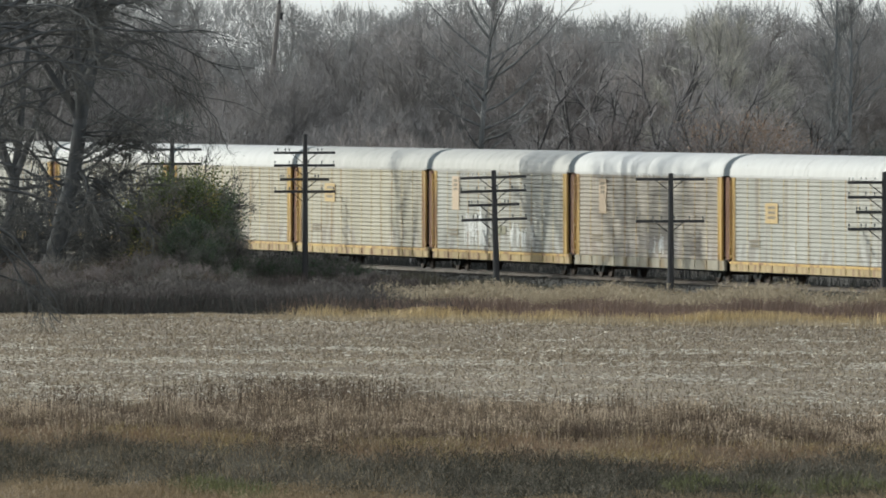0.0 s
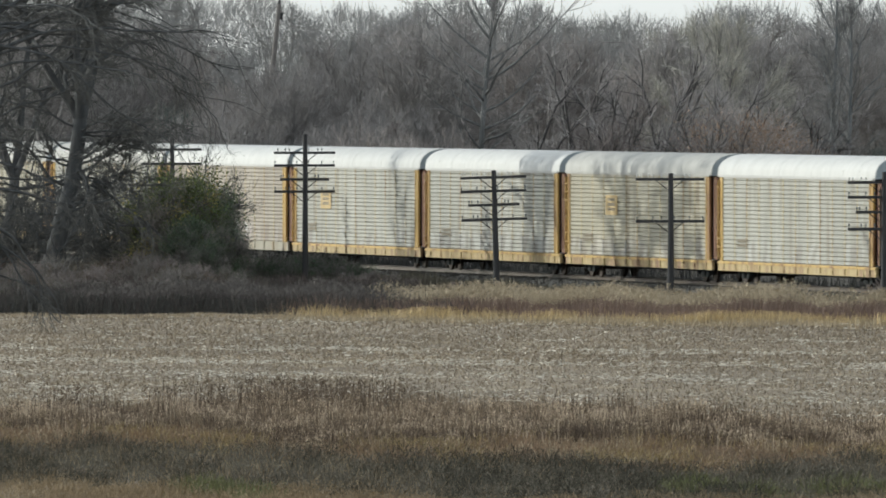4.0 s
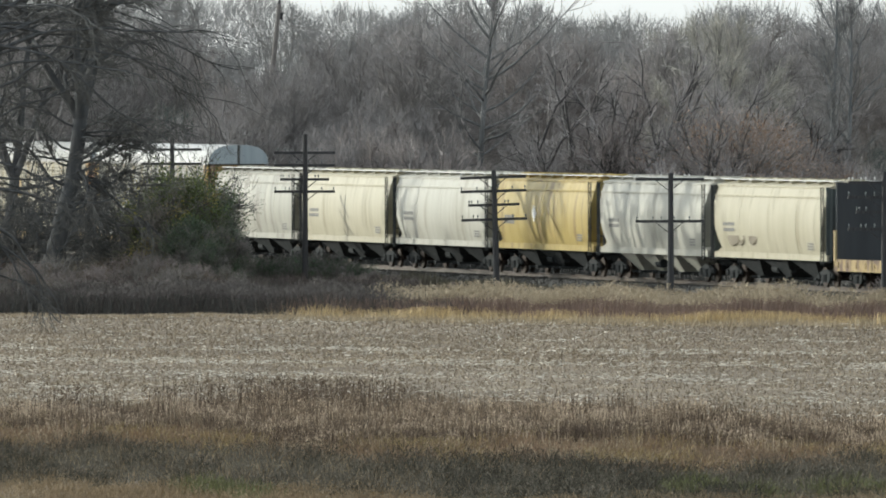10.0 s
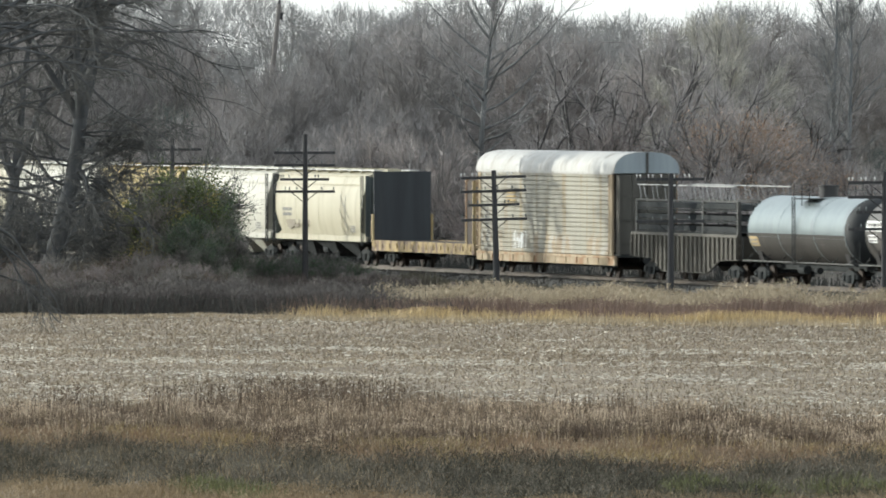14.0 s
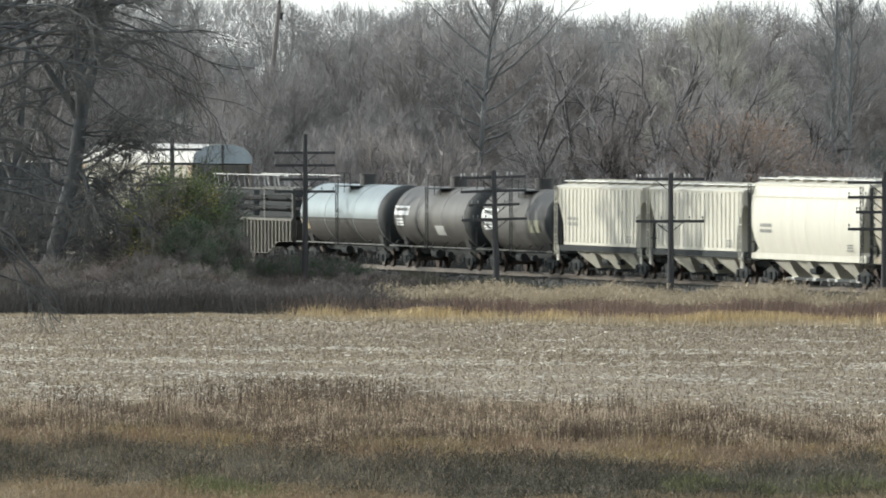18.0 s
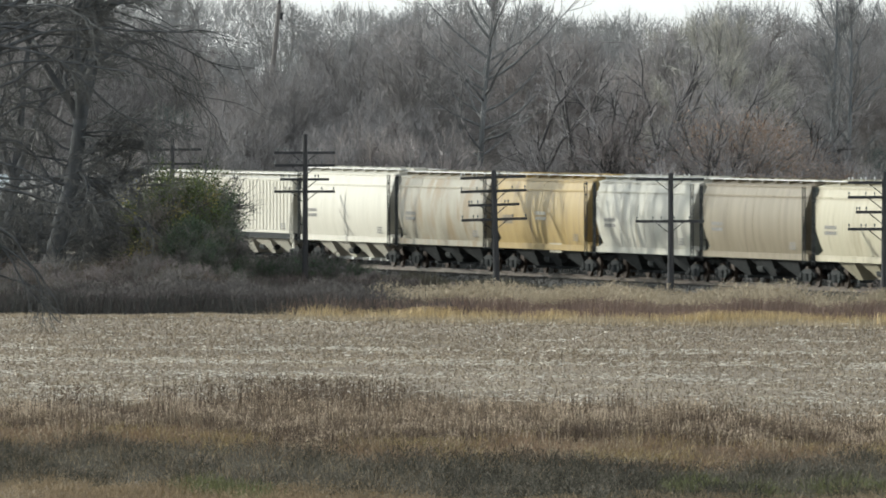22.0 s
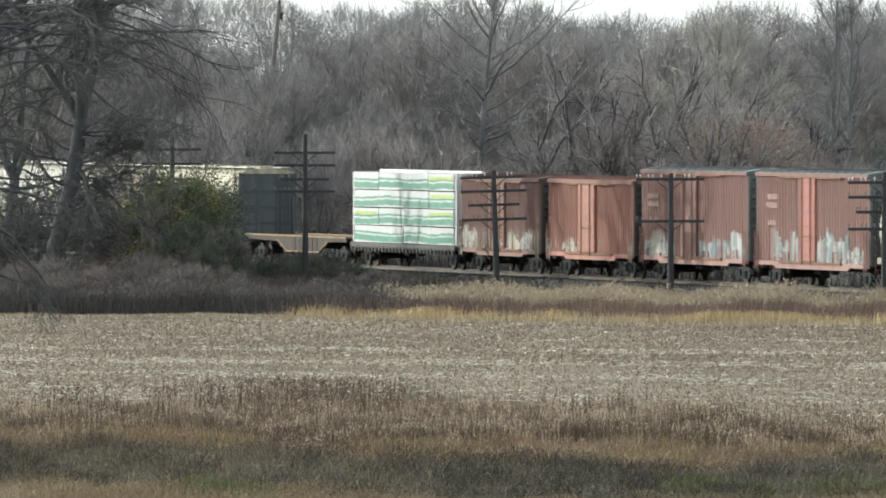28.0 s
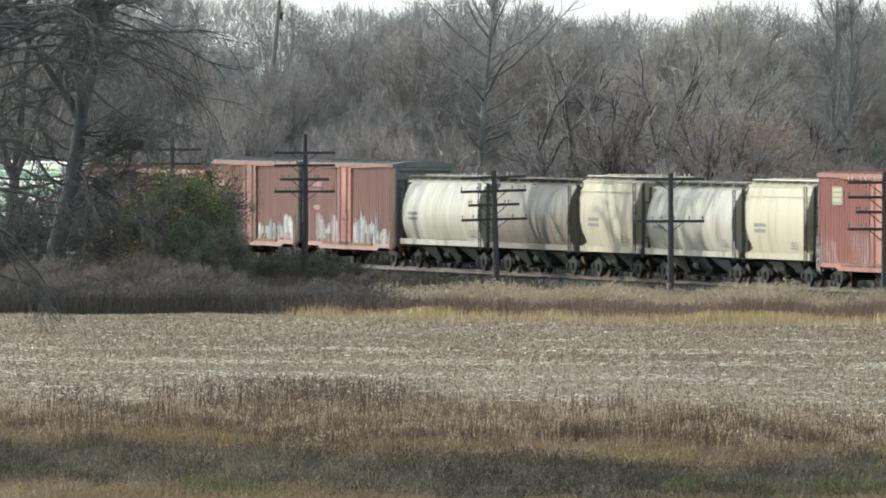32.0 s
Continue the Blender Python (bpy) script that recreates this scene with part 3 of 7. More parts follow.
telegraph_pole(18.17, 680.0, 6.1, ((5.66, 1.52), (5.05, 1.52), (4.44, 1.18), (3.74, 1.52)), white=1)
telegraph_pole(-13.3, 811.6, 7.0, ((6.45, 1.5), (5.75, 1.5), (5.0, 1.18)), glass=False)


def utility_pole(x, y, height, lean):
    z = float(ground_z(x, y))
    pole = thing("utility_pole", "grey wooden utility pole standing among bare trees", "utility pole", at=pose(x, y, z - 0.4, 0, lean, 0))
    part("shaft", Shape().cyl((0, 0, 0), (0, 0, height + 0.4), 0.19, 12, 0.13), M_GREYPOLE, pole, "", True)
    part("cap", Shape().cyl((0, 0, height + 0.4), (0, 0, height + 0.62), 0.10, 8, 0.05), M_POLE, pole)
    part("bracket", Shape().box(-0.05, 0.28, -0.06, 0.06, height - 0.5, height - 0.1), M_POLE, pole)


utility_pole(-11.06, 960.0, 14.3, 6.1)
wire = Shape()
pts = [(-9.65 + 22 * t, 959 - 40 * t, 12.3 - 3.4 * t + 2.4 * t * t) for t in [i / 14 for i in range(15)]]
for a, b in zip(pts[:-1], pts[1:]):
    wire.beam(a, b, 0.022)
tagged(new("overhead_wire", wire.mesh("overhead_wire", M_WIRE)), "thin dark wire sagging from the utility pole", "wire")


# ---- weeds, stubble ----
def blades(x, y, z, h, w, rng, lean=0.25):
    """Upright tapered blades or stalks; one four-cornered face each, slightly bent."""
    m = len(x)
    a = rng.uniform(0, math.pi, m)
    tip = np.stack([x + rng.normal(0, lean, m) * h, y + rng.normal(0, lean, m) * h, z + h], 1)
    base = np.stack([x, y, z], 1)
    side = np.stack([np.cos(a), np.sin(a), np.zeros(m)], 1) * (w / 2)[:, None]
    v = np.stack([base - side, base + side, tip + side * 0.55, tip - side * 0.55], 1)
    return v.reshape(-1, 3), np.arange(4 * m).reshape(m, 4)


def lumps(x, y, scale, seed):
    """Soft pseudo-random field in 0..1 for clumping."""
    r = np.random.default_rng(seed)
    out = np.zeros_like(x)
    for k in range(6):
        ax, ay, ph = r.normal(0, 1, 2).tolist() + [r.uniform(0, 6.28)]
        out += np.sin((x * ax + y * ay * 0.35) * scale * (1 + 0.5 * k) + ph) / (1 + 0.3 * k)
    return 0.5 + out / 5.0


def stuff(name, me, label, category):
    return tagged(new(name, me), label, category, kind="stuff")


def field_edge(x):
    return np.where(x < -10.5, 700.0, 700.0 - 1.12 * (x + 10.5))


def scatter(rng, n, y0, y1, margin=1.5):
    y = rng.uniform(y0, y1, n)
    return rng.uniform(-1, 1, n) * (y * 0.0268 + margin), y


def build_weeds():
    rng = np.random.default_rng(11)
    # stubble of the field: flat scraps, short standing stalks, strewn pale husks
    x, y = scatter(rng, 105000, 455, 708)
    keep = y < field_edge(x) - 0.5
    x, y = x[keep], y[keep]
    c = np.stack([x, y, ground_z(x, y) + rng.uniform(0.0, 0.06, len(x))], 1)
    v, q = flakes(c, rng.uniform(0.06, 0.20, len(x)), rng.uniform(0.02, 0.055, len(x)), rng)
    stuff("corn_stubble", np_mesh("corn_stubble", v, q, M_STUBBLE), "short broken tan corn stubble over the field", "stubble")
    x, y = scatter(rng, 26000, 470, 700)
    keep = y < field_edge(x) - 2
    x, y = x[keep], y[keep]
    v, q = blades(x, y, ground_z(x, y) - 0.01, rng.uniform(0.06, 0.20, len(x)), rng.uniform(0.012, 0.03, len(x)), rng, 0.35)
    stuff("stubble_stalks", np_mesh("stubble_stalks", v, q, M_STALK), "short standing cut corn stalks, dull brown", "stubble")
    x, y = scatter(rng, 12000, 455, 700)
    streak = lumps(x * 0.45, y * 1.5, 0.30, 5)
    keep = streak + rng.normal(0, 0.12, len(x)) > 0.69 + 0.0008 * np.abs(y - 545) + 0.0016 * np.maximum(0, y - 590)
    x, y = np.repeat(x[keep], 4), np.repeat(y[keep], 4)
    x, y = x + rng.normal(0, 0.4, len(x)), y + rng.normal(0, 0.5, len(x))
    x2, y2 = scatter(rng, 5200, 455, 700)
    x, y = np.concatenate([x, x2]), np.concatenate([y, y2])
    keep = y < field_edge(x) - 3
    x, y = x[keep], y[keep]
    c = np.stack([x, y, ground_z(x, y) + rng.uniform(0.02, 0.09, len(x))], 1)
    v, q = flakes(c, rng.uniform(0.10, 0.42, len(x)) * rng.uniform(0.6, 1.1, len(x)), rng.uniform(0.022, 0.055, len(x)), rng, -1)
    stuff("corn_husks", np_mesh("corn_husks", v, q, M_HUSK), "bleached corn husks and leaves strewn on the field", "husks")

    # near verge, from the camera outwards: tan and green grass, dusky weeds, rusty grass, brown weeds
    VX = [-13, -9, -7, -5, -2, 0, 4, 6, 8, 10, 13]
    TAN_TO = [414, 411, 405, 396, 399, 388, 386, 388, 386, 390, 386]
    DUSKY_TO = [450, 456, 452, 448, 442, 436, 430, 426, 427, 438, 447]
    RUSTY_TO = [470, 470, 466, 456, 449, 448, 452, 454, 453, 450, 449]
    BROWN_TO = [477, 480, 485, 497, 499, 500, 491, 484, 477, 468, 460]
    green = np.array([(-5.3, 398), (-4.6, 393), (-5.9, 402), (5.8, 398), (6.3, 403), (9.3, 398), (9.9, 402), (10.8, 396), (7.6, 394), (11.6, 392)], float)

    def near(name, n, lo, hi, hmin, hmax, wmin, wmax, m, label, lean=0.3, clump=None, soft=5.0, leaf=0, leaf_size=(0.03, 0.10), far_thin=0.0, sink=0.0, tip=None):
        """One kind of growth between two borders of the verge; leaf: crumpled leaves for every stalk."""
        x = rng.uniform(-13.2, 13.2, n)
        a, b = np.interp(x, VX, lo), np.interp(x, VX, hi)
        u = rng.uniform(0, 1, n)
        y = a + (b - a) * (u ** (1 + far_thin)) + rng.normal(0, soft, n) + (lumps(x * 1.3, x * 0.4 + y_seed(name), 0.8, 61) - 0.5) * 9
        keep = y > 384
        if clump:
            keep &= lumps(x * 1.4, y * 0.7, clump[0], clump[1]) + rng.normal(0, 0.10, n) > clump[2]
        x, y = x[keep], y[keep]
        size = 0.45 + 1.0 * lumps(x * 1.2, y * 0.8, 0.9, 31)
        h = np.maximum(rng.uniform(hmin, hmax, len(x)) * size, 0.04)
        z = ground_z(x, y) - sink
        v, q = blades(x, y, z - 0.02, h, rng.uniform(wmin, wmax, len(x)), rng, lean)
        me = [(v, q)]
        top = v.reshape(-1, 4, 3)[:, 2:].mean(1)
        if leaf:
            t = rng.uniform(0.15, 1.0, (len(x), leaf, 1))
            c = np.stack([x, y, z], 1)[:, None] * (1 - t) + top[:, None] * t + rng.normal(0, 0.05, (len(x), leaf, 3))
            me.append(flakes(c.reshape(-1, 3), rng.uniform(*leaf_size, len(x) * leaf), rng.uniform(0.012, 0.035, len(x) * leaf), rng, 0.25))
        k = len(me[0][0])
        vv = np.concatenate([p[0] for p in me])
        qq = np.concatenate([me[0][1]] + [p[1] + k for p in me[1:]])
        stuff(name, np_mesh(name, vv, qq, m), label, "weeds")
        if tip:
            c = np.repeat(top, 3, 0) + rng.normal(0, 1, (3 * len(top), 3)) * np.array([0.035, 0.035, 0.06])
            c = c[rng.uniform(0, 1, len(c)) < tip[2]]
            v, q = flakes(c, rng.uniform(0.03, 0.10, len(c)), rng.uniform(0.015, 0.04, len(c)), rng, 0.6)
            stuff(tip[0], np_mesh(tip[0], v, q, tip[1]), tip[3], "weeds")

    y_seed = lambda name: len(name) * 3.7
    LOW = [384] * len(VX)
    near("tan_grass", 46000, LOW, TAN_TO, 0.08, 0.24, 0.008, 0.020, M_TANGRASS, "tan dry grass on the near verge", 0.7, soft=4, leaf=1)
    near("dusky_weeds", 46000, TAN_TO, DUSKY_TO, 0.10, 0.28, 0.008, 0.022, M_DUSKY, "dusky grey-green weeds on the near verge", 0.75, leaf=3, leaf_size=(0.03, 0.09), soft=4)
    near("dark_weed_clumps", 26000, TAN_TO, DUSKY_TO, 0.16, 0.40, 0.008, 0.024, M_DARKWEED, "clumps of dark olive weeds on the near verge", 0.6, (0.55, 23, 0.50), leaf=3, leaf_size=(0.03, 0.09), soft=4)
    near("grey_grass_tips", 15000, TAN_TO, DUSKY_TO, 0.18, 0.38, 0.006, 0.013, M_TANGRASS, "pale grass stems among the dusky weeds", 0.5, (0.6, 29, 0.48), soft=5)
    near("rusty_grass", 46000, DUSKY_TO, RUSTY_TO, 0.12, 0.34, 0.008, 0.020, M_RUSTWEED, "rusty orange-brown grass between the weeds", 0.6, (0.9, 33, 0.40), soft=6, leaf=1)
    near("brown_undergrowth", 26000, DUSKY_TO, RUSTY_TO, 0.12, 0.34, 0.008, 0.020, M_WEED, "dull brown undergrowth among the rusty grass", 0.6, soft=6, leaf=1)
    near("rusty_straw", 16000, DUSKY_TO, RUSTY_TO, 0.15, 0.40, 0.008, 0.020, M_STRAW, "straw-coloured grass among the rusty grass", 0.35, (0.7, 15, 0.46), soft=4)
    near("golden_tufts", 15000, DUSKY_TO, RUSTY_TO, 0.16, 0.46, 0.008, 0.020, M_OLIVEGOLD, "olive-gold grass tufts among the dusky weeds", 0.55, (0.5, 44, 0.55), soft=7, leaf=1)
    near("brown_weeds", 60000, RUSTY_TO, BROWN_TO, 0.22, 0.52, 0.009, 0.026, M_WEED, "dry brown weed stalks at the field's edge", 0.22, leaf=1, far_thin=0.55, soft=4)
    near("dark_stalk_bases", 30000, [v - 2 for v in RUSTY_TO], [v + 9 for v in RUSTY_TO], 0.20, 0.42, 0.010, 0.028, M_STALKBASE, "weed bases coloured dark brown with shade", 0.2, soft=3, leaf=1)
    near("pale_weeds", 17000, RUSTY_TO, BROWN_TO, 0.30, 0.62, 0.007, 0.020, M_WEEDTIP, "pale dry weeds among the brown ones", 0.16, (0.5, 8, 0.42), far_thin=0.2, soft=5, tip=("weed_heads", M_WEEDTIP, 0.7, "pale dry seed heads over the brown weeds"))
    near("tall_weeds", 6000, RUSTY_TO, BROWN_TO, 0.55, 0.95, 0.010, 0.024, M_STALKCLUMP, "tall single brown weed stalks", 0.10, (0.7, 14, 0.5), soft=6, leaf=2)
    # green tufts low on the verge
    n = 6000
    pick = rng.integers(0, len(green), n)
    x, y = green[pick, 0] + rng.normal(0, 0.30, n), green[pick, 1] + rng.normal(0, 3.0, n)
    v, q = blades(x, y, ground_z(x, y) - 0.02, rng.uniform(0.15, 0.42, n), rng.uniform(0.008, 0.022, n), rng, 0.5)
    stuff("green_grass", np_mesh("green_grass", v, q, M_GREEN), "patches of fresh green grass on the near verge", "weeds")
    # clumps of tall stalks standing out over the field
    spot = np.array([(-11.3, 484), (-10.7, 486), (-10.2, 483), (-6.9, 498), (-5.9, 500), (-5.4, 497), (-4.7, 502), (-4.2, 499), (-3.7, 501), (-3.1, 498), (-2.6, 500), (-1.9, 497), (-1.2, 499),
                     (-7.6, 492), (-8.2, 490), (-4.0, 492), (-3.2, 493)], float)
    n = 700
    pick = rng.integers(0, len(spot), n)
    x, y = spot[pick, 0] + rng.normal(0, 0.36, n), spot[pick, 1] + rng.normal(0, 2.5, n)
    h = rng.uniform(0.35, 1.05, n)
    v, q = blades(x, y, ground_z(x, y) - 0.02, h, rng.uniform(0.012, 0.026, n), rng, 0.10)
    c = np.repeat(v.reshape(-1, 4, 3)[:, 2:].mean(1), 7, 0)
    c = c + rng.normal(0, 1, c.shape) * np.array([0.05, 0.05, 0.08])
    v2, q2 = flakes(c, rng.uniform(0.04, 0.11, len(c)), rng.uniform(0.02, 0.05, len(c)), rng)
    stuff("stalk_clumps", np_mesh("stalk_clumps", np.concatenate([v, v2]), np.concatenate([q, q2 + len(v)]), M_STALKCLUMP), "clumps of tall dark dry stalks with seed heads", "weeds")

    # trackside: reeds before the poles, bright fringe, dusky thicket floor
    def trackside(name, n, x0, x1, depth, pmin, hmin, hmax, wmin, wmax, m, label, lean=0.2, clump=None, start=0.0, lift=0.0, power=1.0, plume=5, fade=6.0, stop=None):
        x = rng.uniform(x0, x1, n)
        y = field_edge(x) + start + (1 - rng.uniform(0, 1, n) ** power) * depth + (lumps(x * 1.5, x * 0.3, 0.6, 81) - 0.5) * 7
        keep = (side_of(x, y) > pmin) & (rng.uniform(0, 1, n) < np.clip((x - x0) / fade + 0.15 * (x0 < -15), 0, 1)) & (rng.uniform(0, 1, n) < 0.15 + 1.4 * lumps(x, y, 0.9, 71))
        if stop is not None:
            keep &= rng.uniform(0, 1, n) < np.clip((stop - x) / 5, 0, 1)
        if clump:
            keep &= lumps(x, y, clump[0], clump[1]) + rng.normal(0, 0.12, n) > clump[2]
        x, y = x[keep], y[keep]
        h = rng.uniform(hmin, hmax, len(x)) * (0.70 + 0.6 * lumps(x, y, 0.8, 41))
        v, q = blades(x, y, ground_z(x, y) - 0.03 + lift * h, h * (1 - lift), rng.uniform(wmin, wmax, len(x)), rng, lean / (1 - lift))
        if lift:                      # feathery plumes
            tip = v.reshape(-1, 4, 3)[:, 2:].mean(1)
            c = np.repeat(tip, plume, 0) + rng.normal(0, 0.055, (plume * len(tip), 3))
            v2, q2 = flakes(c, rng.uniform(0.07, 0.20, len(c)), rng.uniform(0.016, 0.042, len(c)), rng, 0.4)
            v, q = np.concatenate([v, v2]), np.concatenate([q, q2 + len(v)])
        stuff(name, np_mesh(name, v, q, m), label, "weeds")

    trackside("field_fringe", 30000, -8.5, 20, 20, 5, 0.05, 0.30, 0.010, 0.03, M_STRAW, "short straw grass along the field's edge", start=-12, power=1.7)
    trackside("golden_fringe", 20000, -7.5, 21, 7, 5, 0.15, 0.50, 0.010, 0.03, M_GOLDGRASS, "golden grass tufts along the field's edge", start=-2, clump=(0.8, 88, 0.40))
    trackside("thicket_fringe", 15000, -24, -4, 10, 5, 0.03, 0.14, 0.010, 0.03, M_STRAW, "short dry grass before the thicket", start=-9, power=1.5, stop=-2)
    trackside("red_brown_weeds", 56000, -8, 21, 17, 9.0, 0.35, 0.80, 0.010, 0.028, M_PURPLE, "red-brown weeds before the telegraph poles", start=3)
    trackside("reed_tops", 11500, -3.5, 21, 14, 8.6, 0.72, 1.15, 0.005, 0.014, M_REED, "tan feathery reed grass before the telegraph poles", start=8, lift=0.6, fade=4)
    trackside("shaded_reed_tops", 7500, -16, 0, 12, 8.6, 0.75, 1.15, 0.005, 0.016, M_GREYREED, "feathery reed tops in grey shade tones before the thicket", start=6, lift=0.6, stop=-1)
    trackside("dusky_trackside_weeds", 62000, -23, 3, 48, 8.0, 0.30, 0.90, 0.010, 0.030, M_SHADEWEED, "weeds coloured dark with shade below the trackside thicket", start=2, stop=2, lean=0.45)
    trackside("mauve_trackside_weeds", 36000, -23, 0, 70, 8.0, 0.4, 1.0, 0.010, 0.030, M_MAUVE, "weeds in mauve-brown shade tones below the thicket", start=3, stop=0, lean=0.35)
    trackside("grey_trackside_weeds", 30000, -5, 22, 60, 8.0, 0.2, 0.50, 0.014, 0.04, M_GREYWEED, "dull grey-olive weeds behind the reed grass", start=20)
    # low growth between poles and ballast
    def strip(name, n, p0, p1, s0, s1, hmax, m, label, leaf=False):
        s, p = rng.uniform(s0, s1, n), rng.uniform(p0, p1, n)
        x, y = BX + UX * s + PX * p, BY + UY * s + PY * p
        k = lumps(x, y, 0.7, 51)
        if leaf:
            keep = k + rng.normal(0, 0.1, n) > 0.42
            c = np.stack([x, y, ground_z(x, y) + rng.uniform(0, hmax, n) * (0.2 + k)], 1)[keep]
            v, q = flakes(c, rng.uniform(0.04, 0.13, len(c)), rng.uniform(0.02, 0.06, len(c)), rng)
        else:
            h = rng.uniform(0.25 * hmax, hmax, n) * (0.25 + 1.2 * k) * np.clip((np.abs(p) - 2.2) / 2.2, 0.4, 1)
            v, q = blades(x, y, ground_z(x, y) - 0.05, np.maximum(h, 0.03), rng.uniform(0.014, 0.045, n), rng, 0.3)
        stuff(name, np_mesh(name, v, q, m), label, "weeds")

    s, p = rng.uniform(-110, 150, 42000), np.abs(rng.normal(0, 2.6, 42000))
    p = np.where(p > 4.6, p - 2.4, p)
    x, y = BX + UX * s + PX * p, BY + UY * s + PY * p
    z = np.interp(p, [0, 2.0, 3.9, 6], [-0.17, -0.17, -0.60, -0.70])
    v, q = flakes(np.stack([x, y, z + 0.01], 1), rng.uniform(0.06, 0.16, len(x)), rng.uniform(0.06, 0.14, len(x)), rng)
    stuff("ballast_stones", np_mesh("ballast_stones", v, q, M_BALLAST), "loose grey crushed stones of the ballast", "ballast")
    strip("edge_weeds", 26000, 2.3, 5.0, -110, 130, 0.55, M_GREYWEED, "thin dull weeds growing in the ballast edge")
    strip("ballast_weeds", 26000, 4.2, 9.5, -110, 130, 0.62, M_GREYWEED, "low dull weeds between poles and ballast")
    strip("ballast_scrub", 20000, 4.4, 9.5, -110, 130, 0.55, M_SCRUB, "olive-brown leafy scrub beside the ballast", True)
    # added in a shade-dark colour to darken the view beneath the cars
    strip("far_side_weeds", 26000, -10, -3.2, -120, 170, 1.1, M_SHADEWEED, "added shade-dark weeds along the far side of the track")


build_weeds()

# ---- bare trees ----
def polylines(p0, d, length, n, rng, wob, bend):
    """Many wandering branches at once: arrays of starts, directions and lengths; n segments each, bent by the vector bend."""
    pts, p, d = [p0], p0, d / (np.linalg.norm(d, axis=1, keepdims=True) + 1e-9)
    for _ in range(n):
        d = d + rng.normal(0, wob, d.shape) + bend
        d = d / np.linalg.norm(d, axis=1, keepdims=True)
        p = p + d * (length / n)[:, None]
        pts.append(p)
    return np.stack(pts, 1), d


def along(lines, t):
    """Points and directions at fractions t (one for each line) of polylines (m, n + 1, 3)."""
    n = lines.shape[1] - 1
    f = np.clip(t, 0, 0.999) * n
    i = f.astype(int)
    m = np.arange(len(lines))
    a, b = lines[m, i], lines[m, i + 1]
    return a + (b - a) * (f - i)[:, None], (b - a) / (np.linalg.norm(b - a, axis=1, keepdims=True) + 1e-9)


def pipe(lines, r0, r1, sides):
    """Tapered sticks along polylines."""
    n = lines.shape[1] - 1
    r0, r1 = np.broadcast_to(r0, len(lines)), np.broadcast_to(r1, len(lines))
    vs, qs, k = [], [], 0
    for i in range(n):
        v, q = sticks(lines[:, i], lines[:, i + 1], r0 + (r1 - r0) * i / n, r0 + (r1 - r0) * (i + 1) / n, sides)
        vs.append(v), qs.append(q + k)
        k += len(v)
    return np.concatenate(vs), np.concatenate(qs)


def strips(lines, r0, r1, rng):
    """The finest twigs: narrow faces along polylines."""
    n, m = lines.shape[1] - 1, len(lines)
    side = np.cross(lines[:, -1] - lines[:, 0], rng.normal(size=(m, 3)))
    side /= np.linalg.norm(side, axis=1, keepdims=True) + 1e-9
    v = np.empty((m, n + 1, 2, 3))
    for i in range(n + 1):
        r = r0 + (r1 - r0) * i / n
        v[:, i, 0], v[:, i, 1] = lines[:, i] - side * r, lines[:, i] + side * r
    base = (np.arange(m) * (n + 1) * 2)[:, None]
    q = np.concatenate([base + np.array([[2 * i, 2 * i + 1, 2 * i + 3, 2 * i + 2]]) for i in range(n)])
    return v.reshape(-1, 3), q


def merge(*meshes):
    vs, qs, k = [], [], 0
    for v, q in meshes:
        vs.append(v), qs.append(q + k)
        k += len(v)
    return np.concatenate(vs), np.concatenate(qs)


